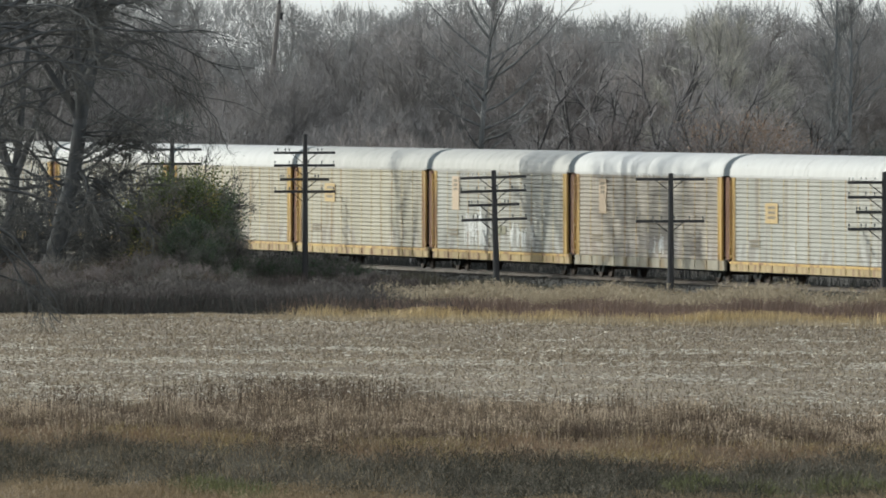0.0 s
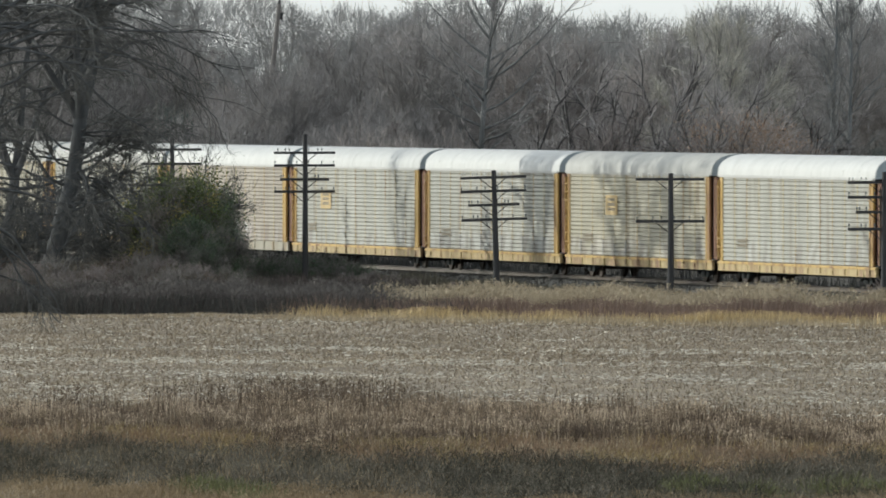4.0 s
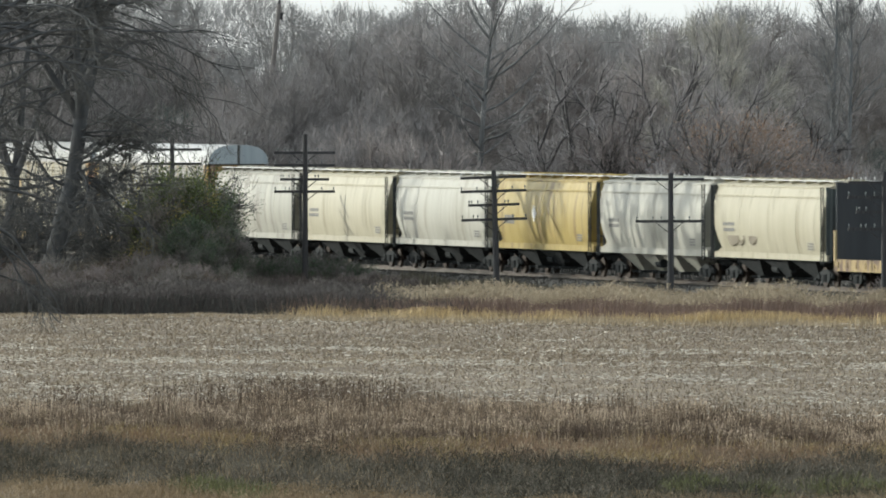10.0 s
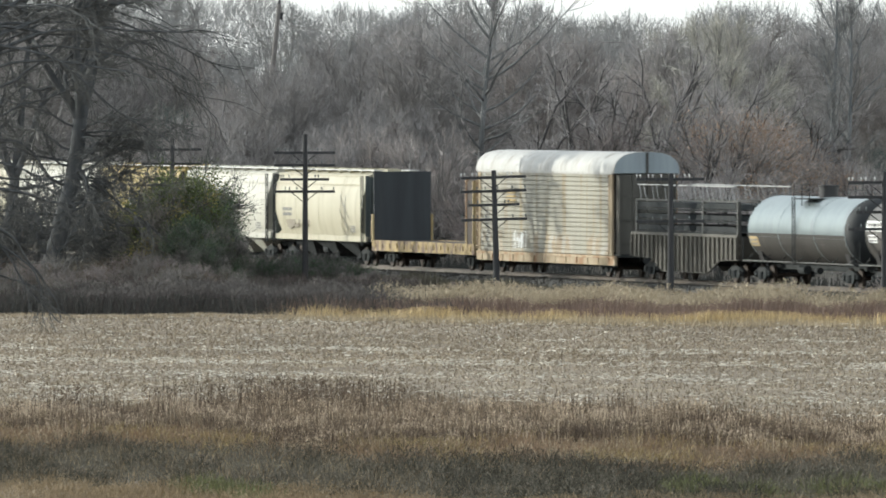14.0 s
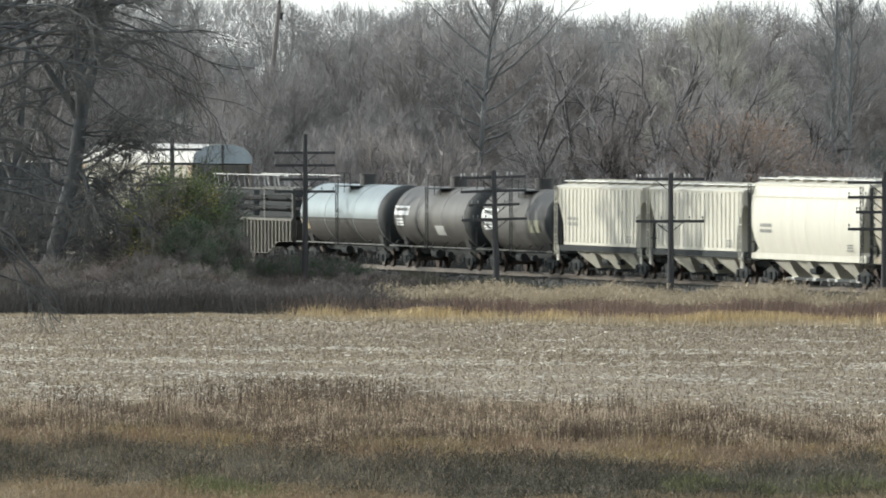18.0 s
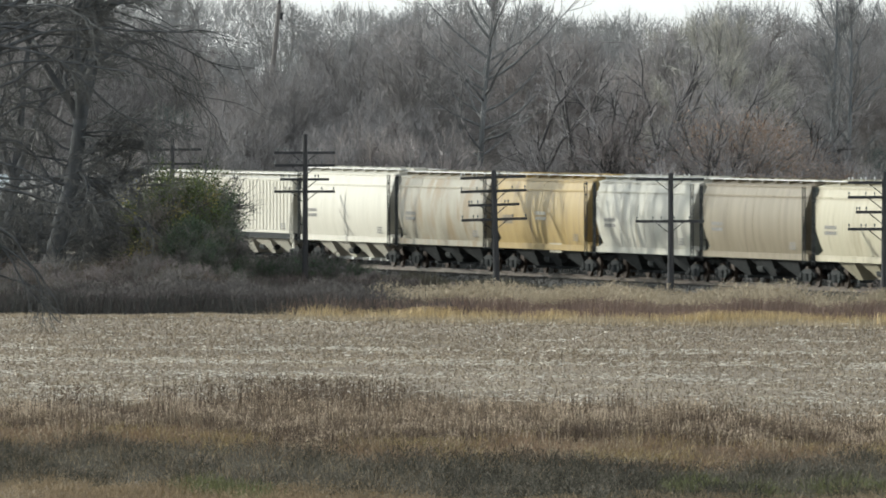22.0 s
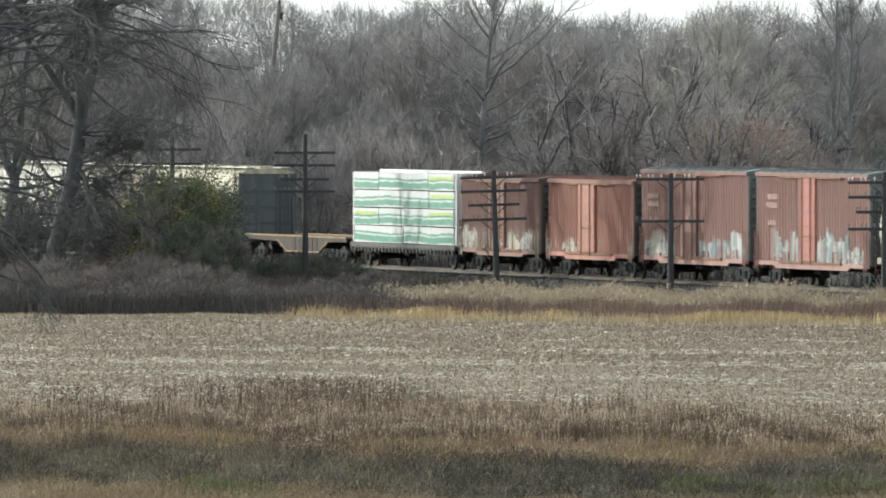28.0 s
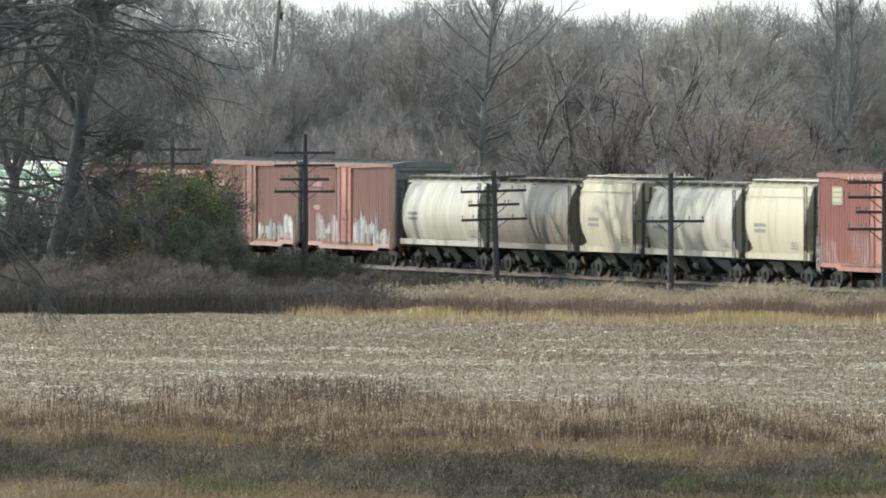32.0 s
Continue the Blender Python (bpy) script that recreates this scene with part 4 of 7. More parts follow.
def crowned_tree(seed, height, width, base, bark, twig, limbs=14, branches=20, twigs=11, fine=3, limb_r=0.06, twig_r=0.008, trunk_r=0.15, fork_at=0.5, twig_len=0.62, up=0.25, trunks=1, spread=1.0, branch_r=0.026):
    """A bare tree with a rounded crown: limbs reach for a domed hull, branches and fine twigs fill it outwards."""
    rng = np.random.default_rng(seed)
    mid, half = np.array([0, 0, base + (height - base) * 0.42]), np.array([width / 2, width / 2, (height - base) * 0.58])
    inside = lambda p: np.linalg.norm((p - mid) / half, axis=1)
    # trunk, limbs curved up to the hull
    trunk, _ = polylines(rng.normal(0, 0.05, (trunks, 3)) * np.array([1, 1, 0]), np.array([[0, 0, 1.0]]) + rng.normal(0, 0.05 + 0.09 * (trunks > 1), (trunks, 3)), np.full(trunks, height * fork_at * 1.25), 7, rng, 0.035, np.zeros(3))
    d = rng.normal(size=(limbs, 3)) * np.array([1, 1, 0.55]) + np.array([0, 0, 0.45])
    d /= np.linalg.norm(d, axis=1, keepdims=True)
    goal = mid + d * half * rng.uniform(0.70, 0.95, limbs)[:, None] * np.array([spread, spread, 1])
    t = np.clip((0.30 + 0.65 * (goal[:, 2] - base) / (height - base)) * rng.uniform(0.7, 1.1, limbs), 0.2, 0.98)
    p0, _ = along(trunk[rng.integers(0, trunks, limbs)], t)
    ctrl = p0 + (goal - p0) * 0.45 + np.array([0, 0, 1]) * (np.linalg.norm(goal - p0, axis=1) * rng.uniform(-0.05, 0.14, limbs))[:, None] + rng.normal(0, 0.18, (limbs, 3))
    s = np.linspace(0, 1, 8)[None, :, None]
    limb = (1 - s) ** 2 * p0[:, None] + 2 * s * (1 - s) * ctrl[:, None] + s ** 2 * goal[:, None]
    limb[:, 1:-1] += rng.normal(0, 0.07, limb[:, 1:-1].shape)
    # branches, held inside the hull
    k = np.repeat(np.arange(limbs), branches)
    p, ax = along(limb[k], rng.uniform(0.22, 1.0, len(k)))
    out = (p - mid) / half
    out /= np.linalg.norm(out, axis=1, keepdims=True) + 1e-9
    d = ax * 0.8 + out * 0.55 + rng.normal(0, 0.55, p.shape) + np.array([0, 0, up * 0.6])
    room = np.clip(1.06 - inside(p), 0.10, 0.5) * width * 0.62
    branch, _ = polylines(p, d, room * rng.uniform(0.55, 1.15, len(p)), 4, rng, 0.16, np.array([0, 0, up * 0.12]))
    # twigs and finer ones
    k = np.repeat(np.arange(len(branch)), twigs)
    p, ax = along(branch[k], rng.uniform(0.15, 1.0, len(k)))
    d = ax * 0.8 + rng.normal(0, 0.5, p.shape) + np.array([0, 0, up])
    tw, _ = polylines(p, d, rng.uniform(0.5, 1.25, len(p)) * twig_len, 2, rng, 0.12, np.array([0, 0, up * 0.10]))
    k = np.repeat(np.arange(len(tw)), fine)
    p, ax = along(tw[k], rng.uniform(0.2, 1.0, len(k)))
    fn, _ = polylines(p, ax + rng.normal(0, 0.42, p.shape) + np.array([0, 0, up * 0.5]), rng.uniform(0.35, 0.9, len(p)) * twig_len * 0.62, 1, rng, 0.1, np.zeros(3))
    v, q = merge(pipe(trunk, trunk_r, trunk_r * 0.35, 6), pipe(limb, np.minimum(limb_r, trunk_r * 0.7), 0.028, 5), pipe(branch[::2], branch_r, twig_r, 3))
    v2, q2 = merge(pipe(branch[1::2], branch_r, twig_r, 3), strips(tw, twig_r, twig_r * 0.7, rng), strips(fn, twig_r * 0.8, twig_r * 0.5, rng))
    return [np_mesh("trunk", v, q, bark, True), np_mesh("twigs", v2, q2, twig)]


def ascending_tree(seed, height, trunk_r, limbs, low, reach, bark, twig, stems=1, twig_r=0.009, steep=(74, 32)):
    """A tall tree whose leader goes right up and whose limbs leave it wide below and steep above, turning upward."""
    rng = np.random.default_rng(seed)
    base = np.zeros((stems, 3))
    base[:, 0] = (np.arange(stems) - (stems - 1) / 2) * 0.5
    lean = np.stack([(np.arange(stems) - (stems - 1) / 2) * 0.05, np.zeros(stems), np.ones(stems)], 1)
    trunk, _ = polylines(base, lean, np.full(stems, height) * np.linspace(1, 0.93, stems), 14, rng, 0.016, np.array([0, 0, 0.02]))
    n = limbs * stems
    t = low + (0.97 - low) * (np.arange(n) % limbs + rng.uniform(0, 1, n)) / limbs
    p0, _ = along(trunk[np.arange(n) // limbs], t)
    a = np.radians(np.interp(t, [low, 1], steep) * rng.uniform(0.8, 1.15, n))
    h = rng.uniform(0, 2 * math.pi, n)
    d = np.stack([np.cos(h) * np.sin(a), np.sin(h) * np.sin(a), np.cos(a)], 1)
    ln = reach * np.interp(t, [low, low + 0.25, 0.9, 1.0], [0.8, 1.0, 0.55, 0.3]) * rng.uniform(0.7, 1.2, n)
    limb, _ = polylines(p0, d, ln, 9, rng, 0.09, np.array([0, 0, 0.07]))
    k = np.repeat(np.arange(n), 11)
    p, ax = along(limb[k], rng.uniform(0.25, 1, len(k)))
    branch, _ = polylines(p, ax + rng.normal(0, 0.5, p.shape) + np.array([0, 0, 0.15]), np.repeat(ln, 11) * rng.uniform(0.2, 0.42, len(k)), 4, rng, 0.13, np.array([0, 0, 0.03]))
    k = np.repeat(np.arange(len(branch)), 6)
    p, ax = along(branch[k], rng.uniform(0.2, 1, len(k)))
    tw, _ = polylines(p, ax + rng.normal(0, 0.45, p.shape), rng.uniform(0.3, 0.8, len(k)), 2, rng, 0.12, np.array([0, 0, 0.02]))
    k = np.repeat(np.arange(len(tw)), 2)
    p, ax = along(tw[k], rng.uniform(0.2, 1, len(k)))
    fn, _ = polylines(p, ax + rng.normal(0, 0.4, p.shape), rng.uniform(0.2, 0.45, len(k)), 1, rng, 0.1, np.zeros(3))
    v, q = merge(pipe(trunk, trunk_r, 0.03, 8), pipe(limb, np.clip(ln * 0.015, 0.028, trunk_r * 0.4), 0.016, 5), pipe(branch[::2], 0.022, twig_r, 3))
    v2, q2 = merge(pipe(branch[1::2], 0.026, twig_r, 3), strips(tw, twig_r, twig_r * 0.7, rng), strips(fn, twig_r * 0.8, twig_r * 0.5, rng))
    return [np_mesh("trunk", v, q, bark, True), np_mesh("twigs", v2, q2, twig)]


def gnarled_oak(seed, stems, boughs, bark, twig, sag=0.0, branches=14, twigs=8, fine=2, twig_r=0.010, wild=0.35, branch_len=0.30, branch_r=0.026, gnarl=0.17):
    """An oak drawn by its stems (parent, rise, heading, length, radius) and boughs (stem, fraction, rise, heading, length, radius, sag
    and, where it differs, the number of branches), angles in degrees; every bough is dressed with branches and twigs."""
    rng = np.random.default_rng(seed)
    aim = lambda rise, head: np.array([[math.cos(radians(head)) * math.cos(radians(rise)), math.sin(radians(head)) * math.cos(radians(rise)), math.sin(radians(rise))]])
    lines, solid, dressed, lens = [], [], [], []
    for parent, rise, head, ln, r in stems:
        p = np.zeros((1, 3)) if parent < 0 else lines[parent][:, -1]
        line, _ = polylines(p, aim(rise, head), np.array([ln]), 8, rng, 0.05, np.zeros(3))
        lines.append(line)
        solid.append(pipe(line, r, r * (0.72 if parent < 0 else 0.35), 8))
    counts = []
    for k, at, rise, head, ln, r, sg, *few in boughs:
        p, _ = along(lines[k], np.array([at]))
        line, _ = polylines(p, aim(rise, head), np.array([ln]), 14, rng, gnarl, np.array([0, 0, sg * 0.7]))
        solid.append(pipe(line, r, 0.02, 6))
        dressed.append(line), lens.append(ln), counts.append(few[0] if few else branches)
    limb, ln = np.concatenate(dressed), np.array(lens)
    k = np.repeat(np.arange(len(limb)), counts)
    p, ax = along(limb[k], rng.uniform(0.15, 1, len(k)) ** 0.8)
    branch, _ = polylines(p, ax + rng.normal(0, wild, p.shape) + np.array([0, 0, sag]), ln[k] * branch_len * rng.uniform(0.5, 1.3, len(k)), 6, rng, 0.19, np.array([0, 0, sag * 0.35]))
    k = np.repeat(np.arange(len(branch)), twigs)
    p, ax = along(branch[k], rng.uniform(0.15, 1, len(k)))
    tw, _ = polylines(p, ax + rng.normal(0, wild * 1.1, p.shape) + np.array([0, 0, sag]), rng.uniform(0.3, 0.95, len(k)), 3, rng, 0.12, np.array([0, 0, sag * 0.3]))
    k = np.repeat(np.arange(len(tw)), fine)
    p, ax = along(tw[k], rng.uniform(0.2, 1, len(k)))
    fn, _ = polylines(p, ax + rng.normal(0, 0.42, p.shape) + np.array([0, 0, sag]), rng.uniform(0.15, 0.45, len(k)), 1, rng, 0.1, np.zeros(3))
    v, q = merge(*solid)
    v2, q2 = merge(pipe(branch, branch_r, twig_r * 1.1, 3), strips(tw, twig_r, twig_r * 0.7, rng), strips(fn, twig_r * 0.8, twig_r * 0.55, rng))
    return [np_mesh("trunk", v, q, bark, True), np_mesh("twigs", v2, q2, twig)]


def plant(kind, meshes, x, y, turn, size, label, category="tree", group="", extra=()):
    t = thing(kind, label, category, group, Matrix.Translation((x, y, float(ground_z(x, y)) - 0.1)) @ Matrix.Rotation(radians(turn), 4, "Z") @ Matrix.Diagonal((size, size, size, 1)))
    for me in (*meshes, *extra):
        part("crown" if me.name.startswith("twigs") else "leaves" if me.name.startswith("leaves") else "trunk", me, None, t)
    return t


# skyline of the woods: height over the eye, per kilometre of distance
RISE_X = [-27, -9.4, -8.3, -5.5, -2.9, -1.5, 2.6, 6.0, 7.2, 8.6, 9.8, 11.5, 13.9, 15.6, 18.5, 21, 22.2, 23.0, 27]
RISE_Z = [5.3, 5.0, 4.3, 4.2, 3.9, 4.7, 4.7, 4.4, 3.4, 3.9, 4.2, 3.6, 3.3, 4.3, 4.5, 4.4, 3.3, 4.3, 4.6]
WOODS = "bare trees of the woods"


def build_woods():
    rng = random.Random(21)
    mid = [crowned_tree(100 + i, 11.0, (6.0, 6.8, 5.6, 6.4)[i], 2.6, M_BARK, (M_TWIG, M_TWIG, M_TWIG_RED, M_TWIG_OLIVE)[i], 16, 20, 12, 3, twig_r=0.0075, spread=0.95) for i in range(4)]
    low = [crowned_tree(110 + i, 7.4, (5.4, 6.0, 5.0)[i], 0.8, M_BARK, (M_TWIG, M_TWIG_RED, M_TWIG)[i], 16, 16, 11, 3, limb_r=0.045, trunk_r=0.08, twig_r=0.0075, fork_at=0.28, up=0.3, trunks=3) for i in range(3)]
    dark = [crowned_tree(120 + i, 9.8, (6.2, 5.6, 6.8)[i], 2.6, M_BARK_DARK, (M_TWIG_LOW, M_TWIG_MAUVE, M_TWIG_LOW)[i], 11, 17, 9, 2, limb_r=0.12, trunk_r=0.19, twig_r=0.0075, fork_at=0.42, trunks=2, branch_r=0.034) for i in range(3)]
    brush = [crowned_tree(140 + i, 4.6, 3.6, 0.3, M_BARK_DARK, (M_TWIG_LOW, M_TWIG_MAUVE)[i % 2], 14, 12, 9, 2, limb_r=0.03, trunk_r=0.04, twig_r=0.0075, fork_at=0.3, trunks=4, up=0.35) for i in range(3)]
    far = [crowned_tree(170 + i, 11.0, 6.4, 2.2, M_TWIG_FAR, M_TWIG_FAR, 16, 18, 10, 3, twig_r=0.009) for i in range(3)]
    lab = "bare grey-brown deciduous tree in the woods behind the track"
    big = ascending_tree(163, 17.0, 0.25, 42, 0.30, 5.4, M_BARK_SLATE, M_TWIG, steep=(84, 36))
    plant("bare_tree", big, 1.85, 900, 20, 1.0, "tall straight-trunked bare tree rising above the woods", group=WOODS)
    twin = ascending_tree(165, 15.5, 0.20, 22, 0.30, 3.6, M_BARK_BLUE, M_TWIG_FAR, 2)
    plant("bare_tree", twin, 21.7, 905, 0, 1.0, "slate-grey bare tree with twin trunks", group=WOODS)
    for x, y, k, i in ((6.2, 858, 0.86, 0), (8.8, 856, 0.98, 1), (9.9, 853, 0.94, 0), (13.9, 848, 0.92, 2), (16.6, 882, 1.06, 2), (11.6, 852, 0.86, 1), (5.2, 874, 0.78, 2), (18.9, 886, 1.02, 0), (-1.8, 884, 0.86, 1)):
        plant("bare_tree", dark[i], x, y, rng.uniform(0, 360), k, "dark low-forking bare tree behind the track", group=WOODS)
    wide = [crowned_tree(190 + i, 12.2, (8.0, 7.2)[i], 3.0, M_BARK_DARK, M_TWIG_LOW, 10, 15, 9, 2, limb_r=0.125, trunk_r=0.20, twig_r=0.0075, fork_at=0.40, trunks=2, branch_r=0.036) for i in range(2)]
    for x, y, k, i in ((6.4, 862, 1.0, 0), (9.0, 858, 0.97, 1), (11.6, 862, 1.02, 0), (14.9, 868, 0.96, 1)):
        plant("bare_tree", wide[i], x, y, rng.uniform(0, 360), k, "dark wide-crowned bare tree standing before the woods", group=WOODS)
    for i in range(92):
        y = 886 + 185 * ((i + rng.random()) / 92)
        x = rng.uniform(-1.08, 1.08) * (y * 0.0268)
        slope = x / y * 1000
        rise = float(np.interp(slope, RISE_X, RISE_Z)) - rng.uniform(0.0, 1.0) ** 1.5 * (1.7 if y < 985 else 0.9)
        if -12.5 < slope < -6.8 and y < 1000:      # a gap that lets the hazy distance show
            rise = min(rise, 1.2)
        top = EYE_Z + 0.8 + rise * y / 1000
        if y < 908 and (abs(x - 1.85) < 2.6 or abs(x - 21.7) < 2.0):      # room before the two tall trees
            continue
        m = far[rng.randrange(3)] if y > 985 else mid[2] if 7 < x < 11 else mid[3] if 13 < x < 16 and rng.random() < 0.6 else mid[rng.randrange(3)]
        plant("bare_tree", m, x, y, rng.uniform(0, 360), top / 11.0, lab, group=WOODS)
    for i in range(30):
        y = 868 + rng.uniform(0, 36)
        x = (-12.5 + 11.5 * i / 17 if i < 18 else 2.6 + 1.75 * (i - 18)) + rng.uniform(-0.5, 0.5)
        if abs(x - 1.85) < 1.7:
            continue
        plant("bare_tree", low[rng.randrange(3)], x, y, rng.uniform(0, 360), rng.uniform(0.95, 1.28) * (1 if i < 18 else 0.85), "low round-crowned bare tree behind the track", group=WOODS)
    for i in range(58):
        s = -95 + 310 * ((i + rng.random()) / 58)
        p = -rng.uniform(8, 34)
        x, y = on_track(s, p)
        if abs(x) > y * 0.0268 + 3:
            continue
        plant("bare_shrub", brush[rng.randrange(3)], x, y, rng.uniform(0, 360), rng.uniform(0.85, 1.35), "leafless brown shrub beside the track", "shrub", "shrubs behind the track")
    pale = crowned_tree(181, 6.6, 2.6, 1.8, M_BARK_PALE, M_BARK_PALE, 9, 5, 3, 1, limb_r=0.05, trunk_r=0.09, twig_r=0.010, fork_at=0.4)
    plant("bare_tree", pale, -1.6, 846, 40, 1.0, "small pale-barked bare sapling behind the track", group=WOODS)
    # distant woods: uncountable stems and twigs
    r = np.random.default_rng(77)
    n = 90000
    y = r.uniform(1080, 1330, n)
    x = r.uniform(-1, 1, n) * (y * 0.0268 + 6)
    crest = np.interp(x / y * 1000, RISE_X, RISE_Z) - 0.55 + 0.35 * np.sin(x * 0.9 + 1) + 0.25 * np.sin(x * 2.3)
    z = -0.7 + (EYE_Z + 0.7 + crest * y / 1000) * r.uniform(0, 1, n) ** 0.7
    d = r.normal(0, 0.6, (n, 3)) + np.array([0, 0, 1.0])
    d /= np.linalg.norm(d, axis=1, keepdims=True)
    p0 = np.stack([x, y, z], 1)
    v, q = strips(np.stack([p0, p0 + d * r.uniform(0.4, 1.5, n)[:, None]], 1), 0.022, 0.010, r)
    stuff("distant_woods", np_mesh("distant_woods", v, q, M_TWIG_FAR), "dense distant bare woods in a painted haze-grey tone", "woods")


def leaf_clumps(seed, n, centres, radius, size):
    rng = np.random.default_rng(seed)
    c = np.array(centres)[rng.integers(0, len(centres), n)]
    p = c + rng.normal(0, 1, (n, 3)) * np.array(radius)
    return flakes(p, rng.uniform(0.6, 1.3, n) * size, rng.uniform(0.35, 0.8, n) * size, rng)


def build_evergreens():
    """A few cedars and a tree that has kept its rusty leaves, among the bare woods."""
    rng = np.random.default_rng(301)
    stem_mesh = crowned_tree(300, 7, 3.0, 0.8, M_BARK, M_TWIG, 10, 8, 5, 1, trunk_r=0.10, fork_at=0.8)
    cs = []
    for _ in range(70):
        h = rng.uniform(0.8, 7.0)
        r, a = (8.2 - h) * 0.26, rng.uniform(0, 6.28)
        cs.append((math.cos(a) * r * rng.uniform(0.2, 1), math.sin(a) * r * rng.uniform(0.2, 1), h))
    v, q = leaf_clumps(302, 6000, cs, (0.35, 0.35, 0.3), 0.12)
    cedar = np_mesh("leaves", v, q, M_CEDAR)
    for x, y, k in ((-0.7, 905, 0.9), (0.5, 915, 0.8), (-13.9, 900, 1.12), (-12.4, 908, 1.02), (-15.2, 912, 1.15), (-11.0, 915, 0.95), (23.8, 905, 0.85)):
        plant("cedar_tree", stem_mesh, x, y, float(rng.uniform(0, 360)), k, "hazy dark evergreen cedar among bare trees", group="cedars in the woods", extra=(cedar,))
    cs = [(rng.normal(0, 1.2), rng.normal(0, 1.2), rng.uniform(2.6, 6.6)) for _ in range(46)]
    v, q = leaf_clumps(303, 5200, cs, (0.5, 0.5, 0.4), 0.085)
    rust = np_mesh("leaves", v, q, M_RUSTLEAF)
    shape = crowned_tree(304, 7.2, 4.6, 1.6, M_BARK, M_TWIG_RED, 14, 12, 8, 2, trunk_r=0.1)
    for x, y, k in ((14.5, 850, 1.18), (16.0, 848, 1.25), (17.4, 853, 1.12)):
        plant("young_oak_tree", shape, x, y, float(rng.uniform(0, 360)), k, "young oak with rusty dead leaves still clinging", group="young oaks in the woods", extra=(rust,))


def build_thicket():
    """Dark thicket and oaks on the seen side of the track."""
    rng = random.Random(8)
    shrub = [crowned_tree(180 + i, 4.6, 3.4, 0.2, M_BARK_DARK, M_TWIG_DARK, 14, 12, 8, 2, limb_r=0.035, trunk_r=0.05, twig_r=0.009, fork_at=0.3, trunks=4, up=0.2) for i in range(3)]
    leaves = []
    for i, m in enumerate((M_LEAF, M_IVY, M_LEAF)):
        r = np.random.default_rng(190 + i)
        cs = [(r.uniform(-1, 1) * 1.35 * (1.15 - h / 8), r.uniform(-1, 1) * 1.35, h) for h in r.uniform(0.5, 4.3, 30)]
        v, q = leaf_clumps(200 + i, 5200, cs, (0.34, 0.34, 0.28), 0.115)
        leaves.append(np_mesh("leaves", v, q, m))
    r = np.random.default_rng(195)
    v, q = leaf_clumps(210, 1300, [(r.normal(0, 0.9), r.normal(0, 0.9), r.uniform(1.6, 4.4)) for _ in range(11)], (0.25, 0.25, 0.22), 0.11)
    yellow = np_mesh("leaves", v, q, M_YLEAF)
    spots = ((-11.4, 790, 0.95, 1), (-10.8, 788, 0.70, 1), (-11.4, 785, 0.9, 1), (-9.9, 784, 0.46, 1), (-12.3, 781, 1.02, 0), (-12.1, 788, 1.15, 2), (-12.3, 783, 1.08, 0), (-13.2, 790, 1.02, 0), (-13.9, 783, 0.85, 2),
             (-12.0, 776, 0.72, 1), (-10.3, 778, 0.62, 1), (-11.0, 774, 0.5, 1))
    for i, (x, y, k, m) in enumerate(spots):
        plant("thicket_shrub", shrub[i % 3], x, y, rng.uniform(0, 360), k * 1.10, "dense dark shrub with olive leaves beside the track", "shrub", "thicket beside the track",
              extra=(leaves[m],) + ((yellow,) if i in (4, 5, 6, 7, 8) else ()))
    hedge = [crowned_tree(188, 1.5, 2.0, 0.05, M_TWIG_DARK, M_TWIG_DARK, 12, 8, 6, 2, limb_r=0.015, trunk_r=0.02, twig_r=0.009, fork_at=0.2, trunks=4, twig_len=0.3)]
    v, q = leaf_clumps(215, 3000, [(r.normal(0, 0.55), r.normal(0, 0.55), r.uniform(0.1, 1.2)) for _ in range(22)], (0.22, 0.22, 0.16), 0.09)
    ivy = np_mesh("leaves", v, q, M_IVY)
    for x, y, k in ((-8.3, 794, 0.95), (-7.4, 791, 1.02), (-6.6, 790, 1.08), (-5.8, 789, 1.05), (-5.0, 788, 0.98), (-4.2, 786, 0.78), (-8.9, 796, 0.9), (-7.0, 786, 0.8), (-5.4, 784, 0.8)):
        plant("low_shrub", hedge[0], x, y, rng.uniform(0, 360), k, "dense dark evergreen low shrub beside the track", "shrub", "scrub beside the track", extra=(ivy,))
    low = [crowned_tree(240 + i, 1.9, 2.3, 0.05, M_TWIG_DARK, (M_TWIG_DARK, M_TWIG_MAUVE, M_TWIG_DARK)[i], 14, 9, 7, 2, limb_r=0.014, trunk_r=0.02, twig_r=0.0085, fork_at=0.25, trunks=4, twig_len=0.35) for i in range(3)]
    scrub = []
    for i in range(2):
        r = np.random.default_rng(250 + i)
        v, q = leaf_clumps(255 + i, 1500, [(r.normal(0, 0.7), r.normal(0, 0.7), r.uniform(0.1, 1.4)) for _ in range(18)], (0.3, 0.3, 0.22), 0.085)
        scrub.append(np_mesh("leaves", v, q, (M_SCRUB, M_SCRUB_BROWN)[i]))
    for i in range(78):
        x, y = rng.uniform(-23, -9.0), rng.uniform(716, 790)
        if side_of(x, y) < 8:
            continue
        k = rng.uniform(0.55, 1.25) * (0.6 + 0.4 * (y - 716) / 74) * (0.8 if x > -11 else 1)
        plant("low_shrub", low[i % 3], x, y, rng.uniform(0, 360), k, "low brown scrubby bush below the thicket", "shrub", "scrub beside the track", extra=(scrub[rng.randrange(2)],))
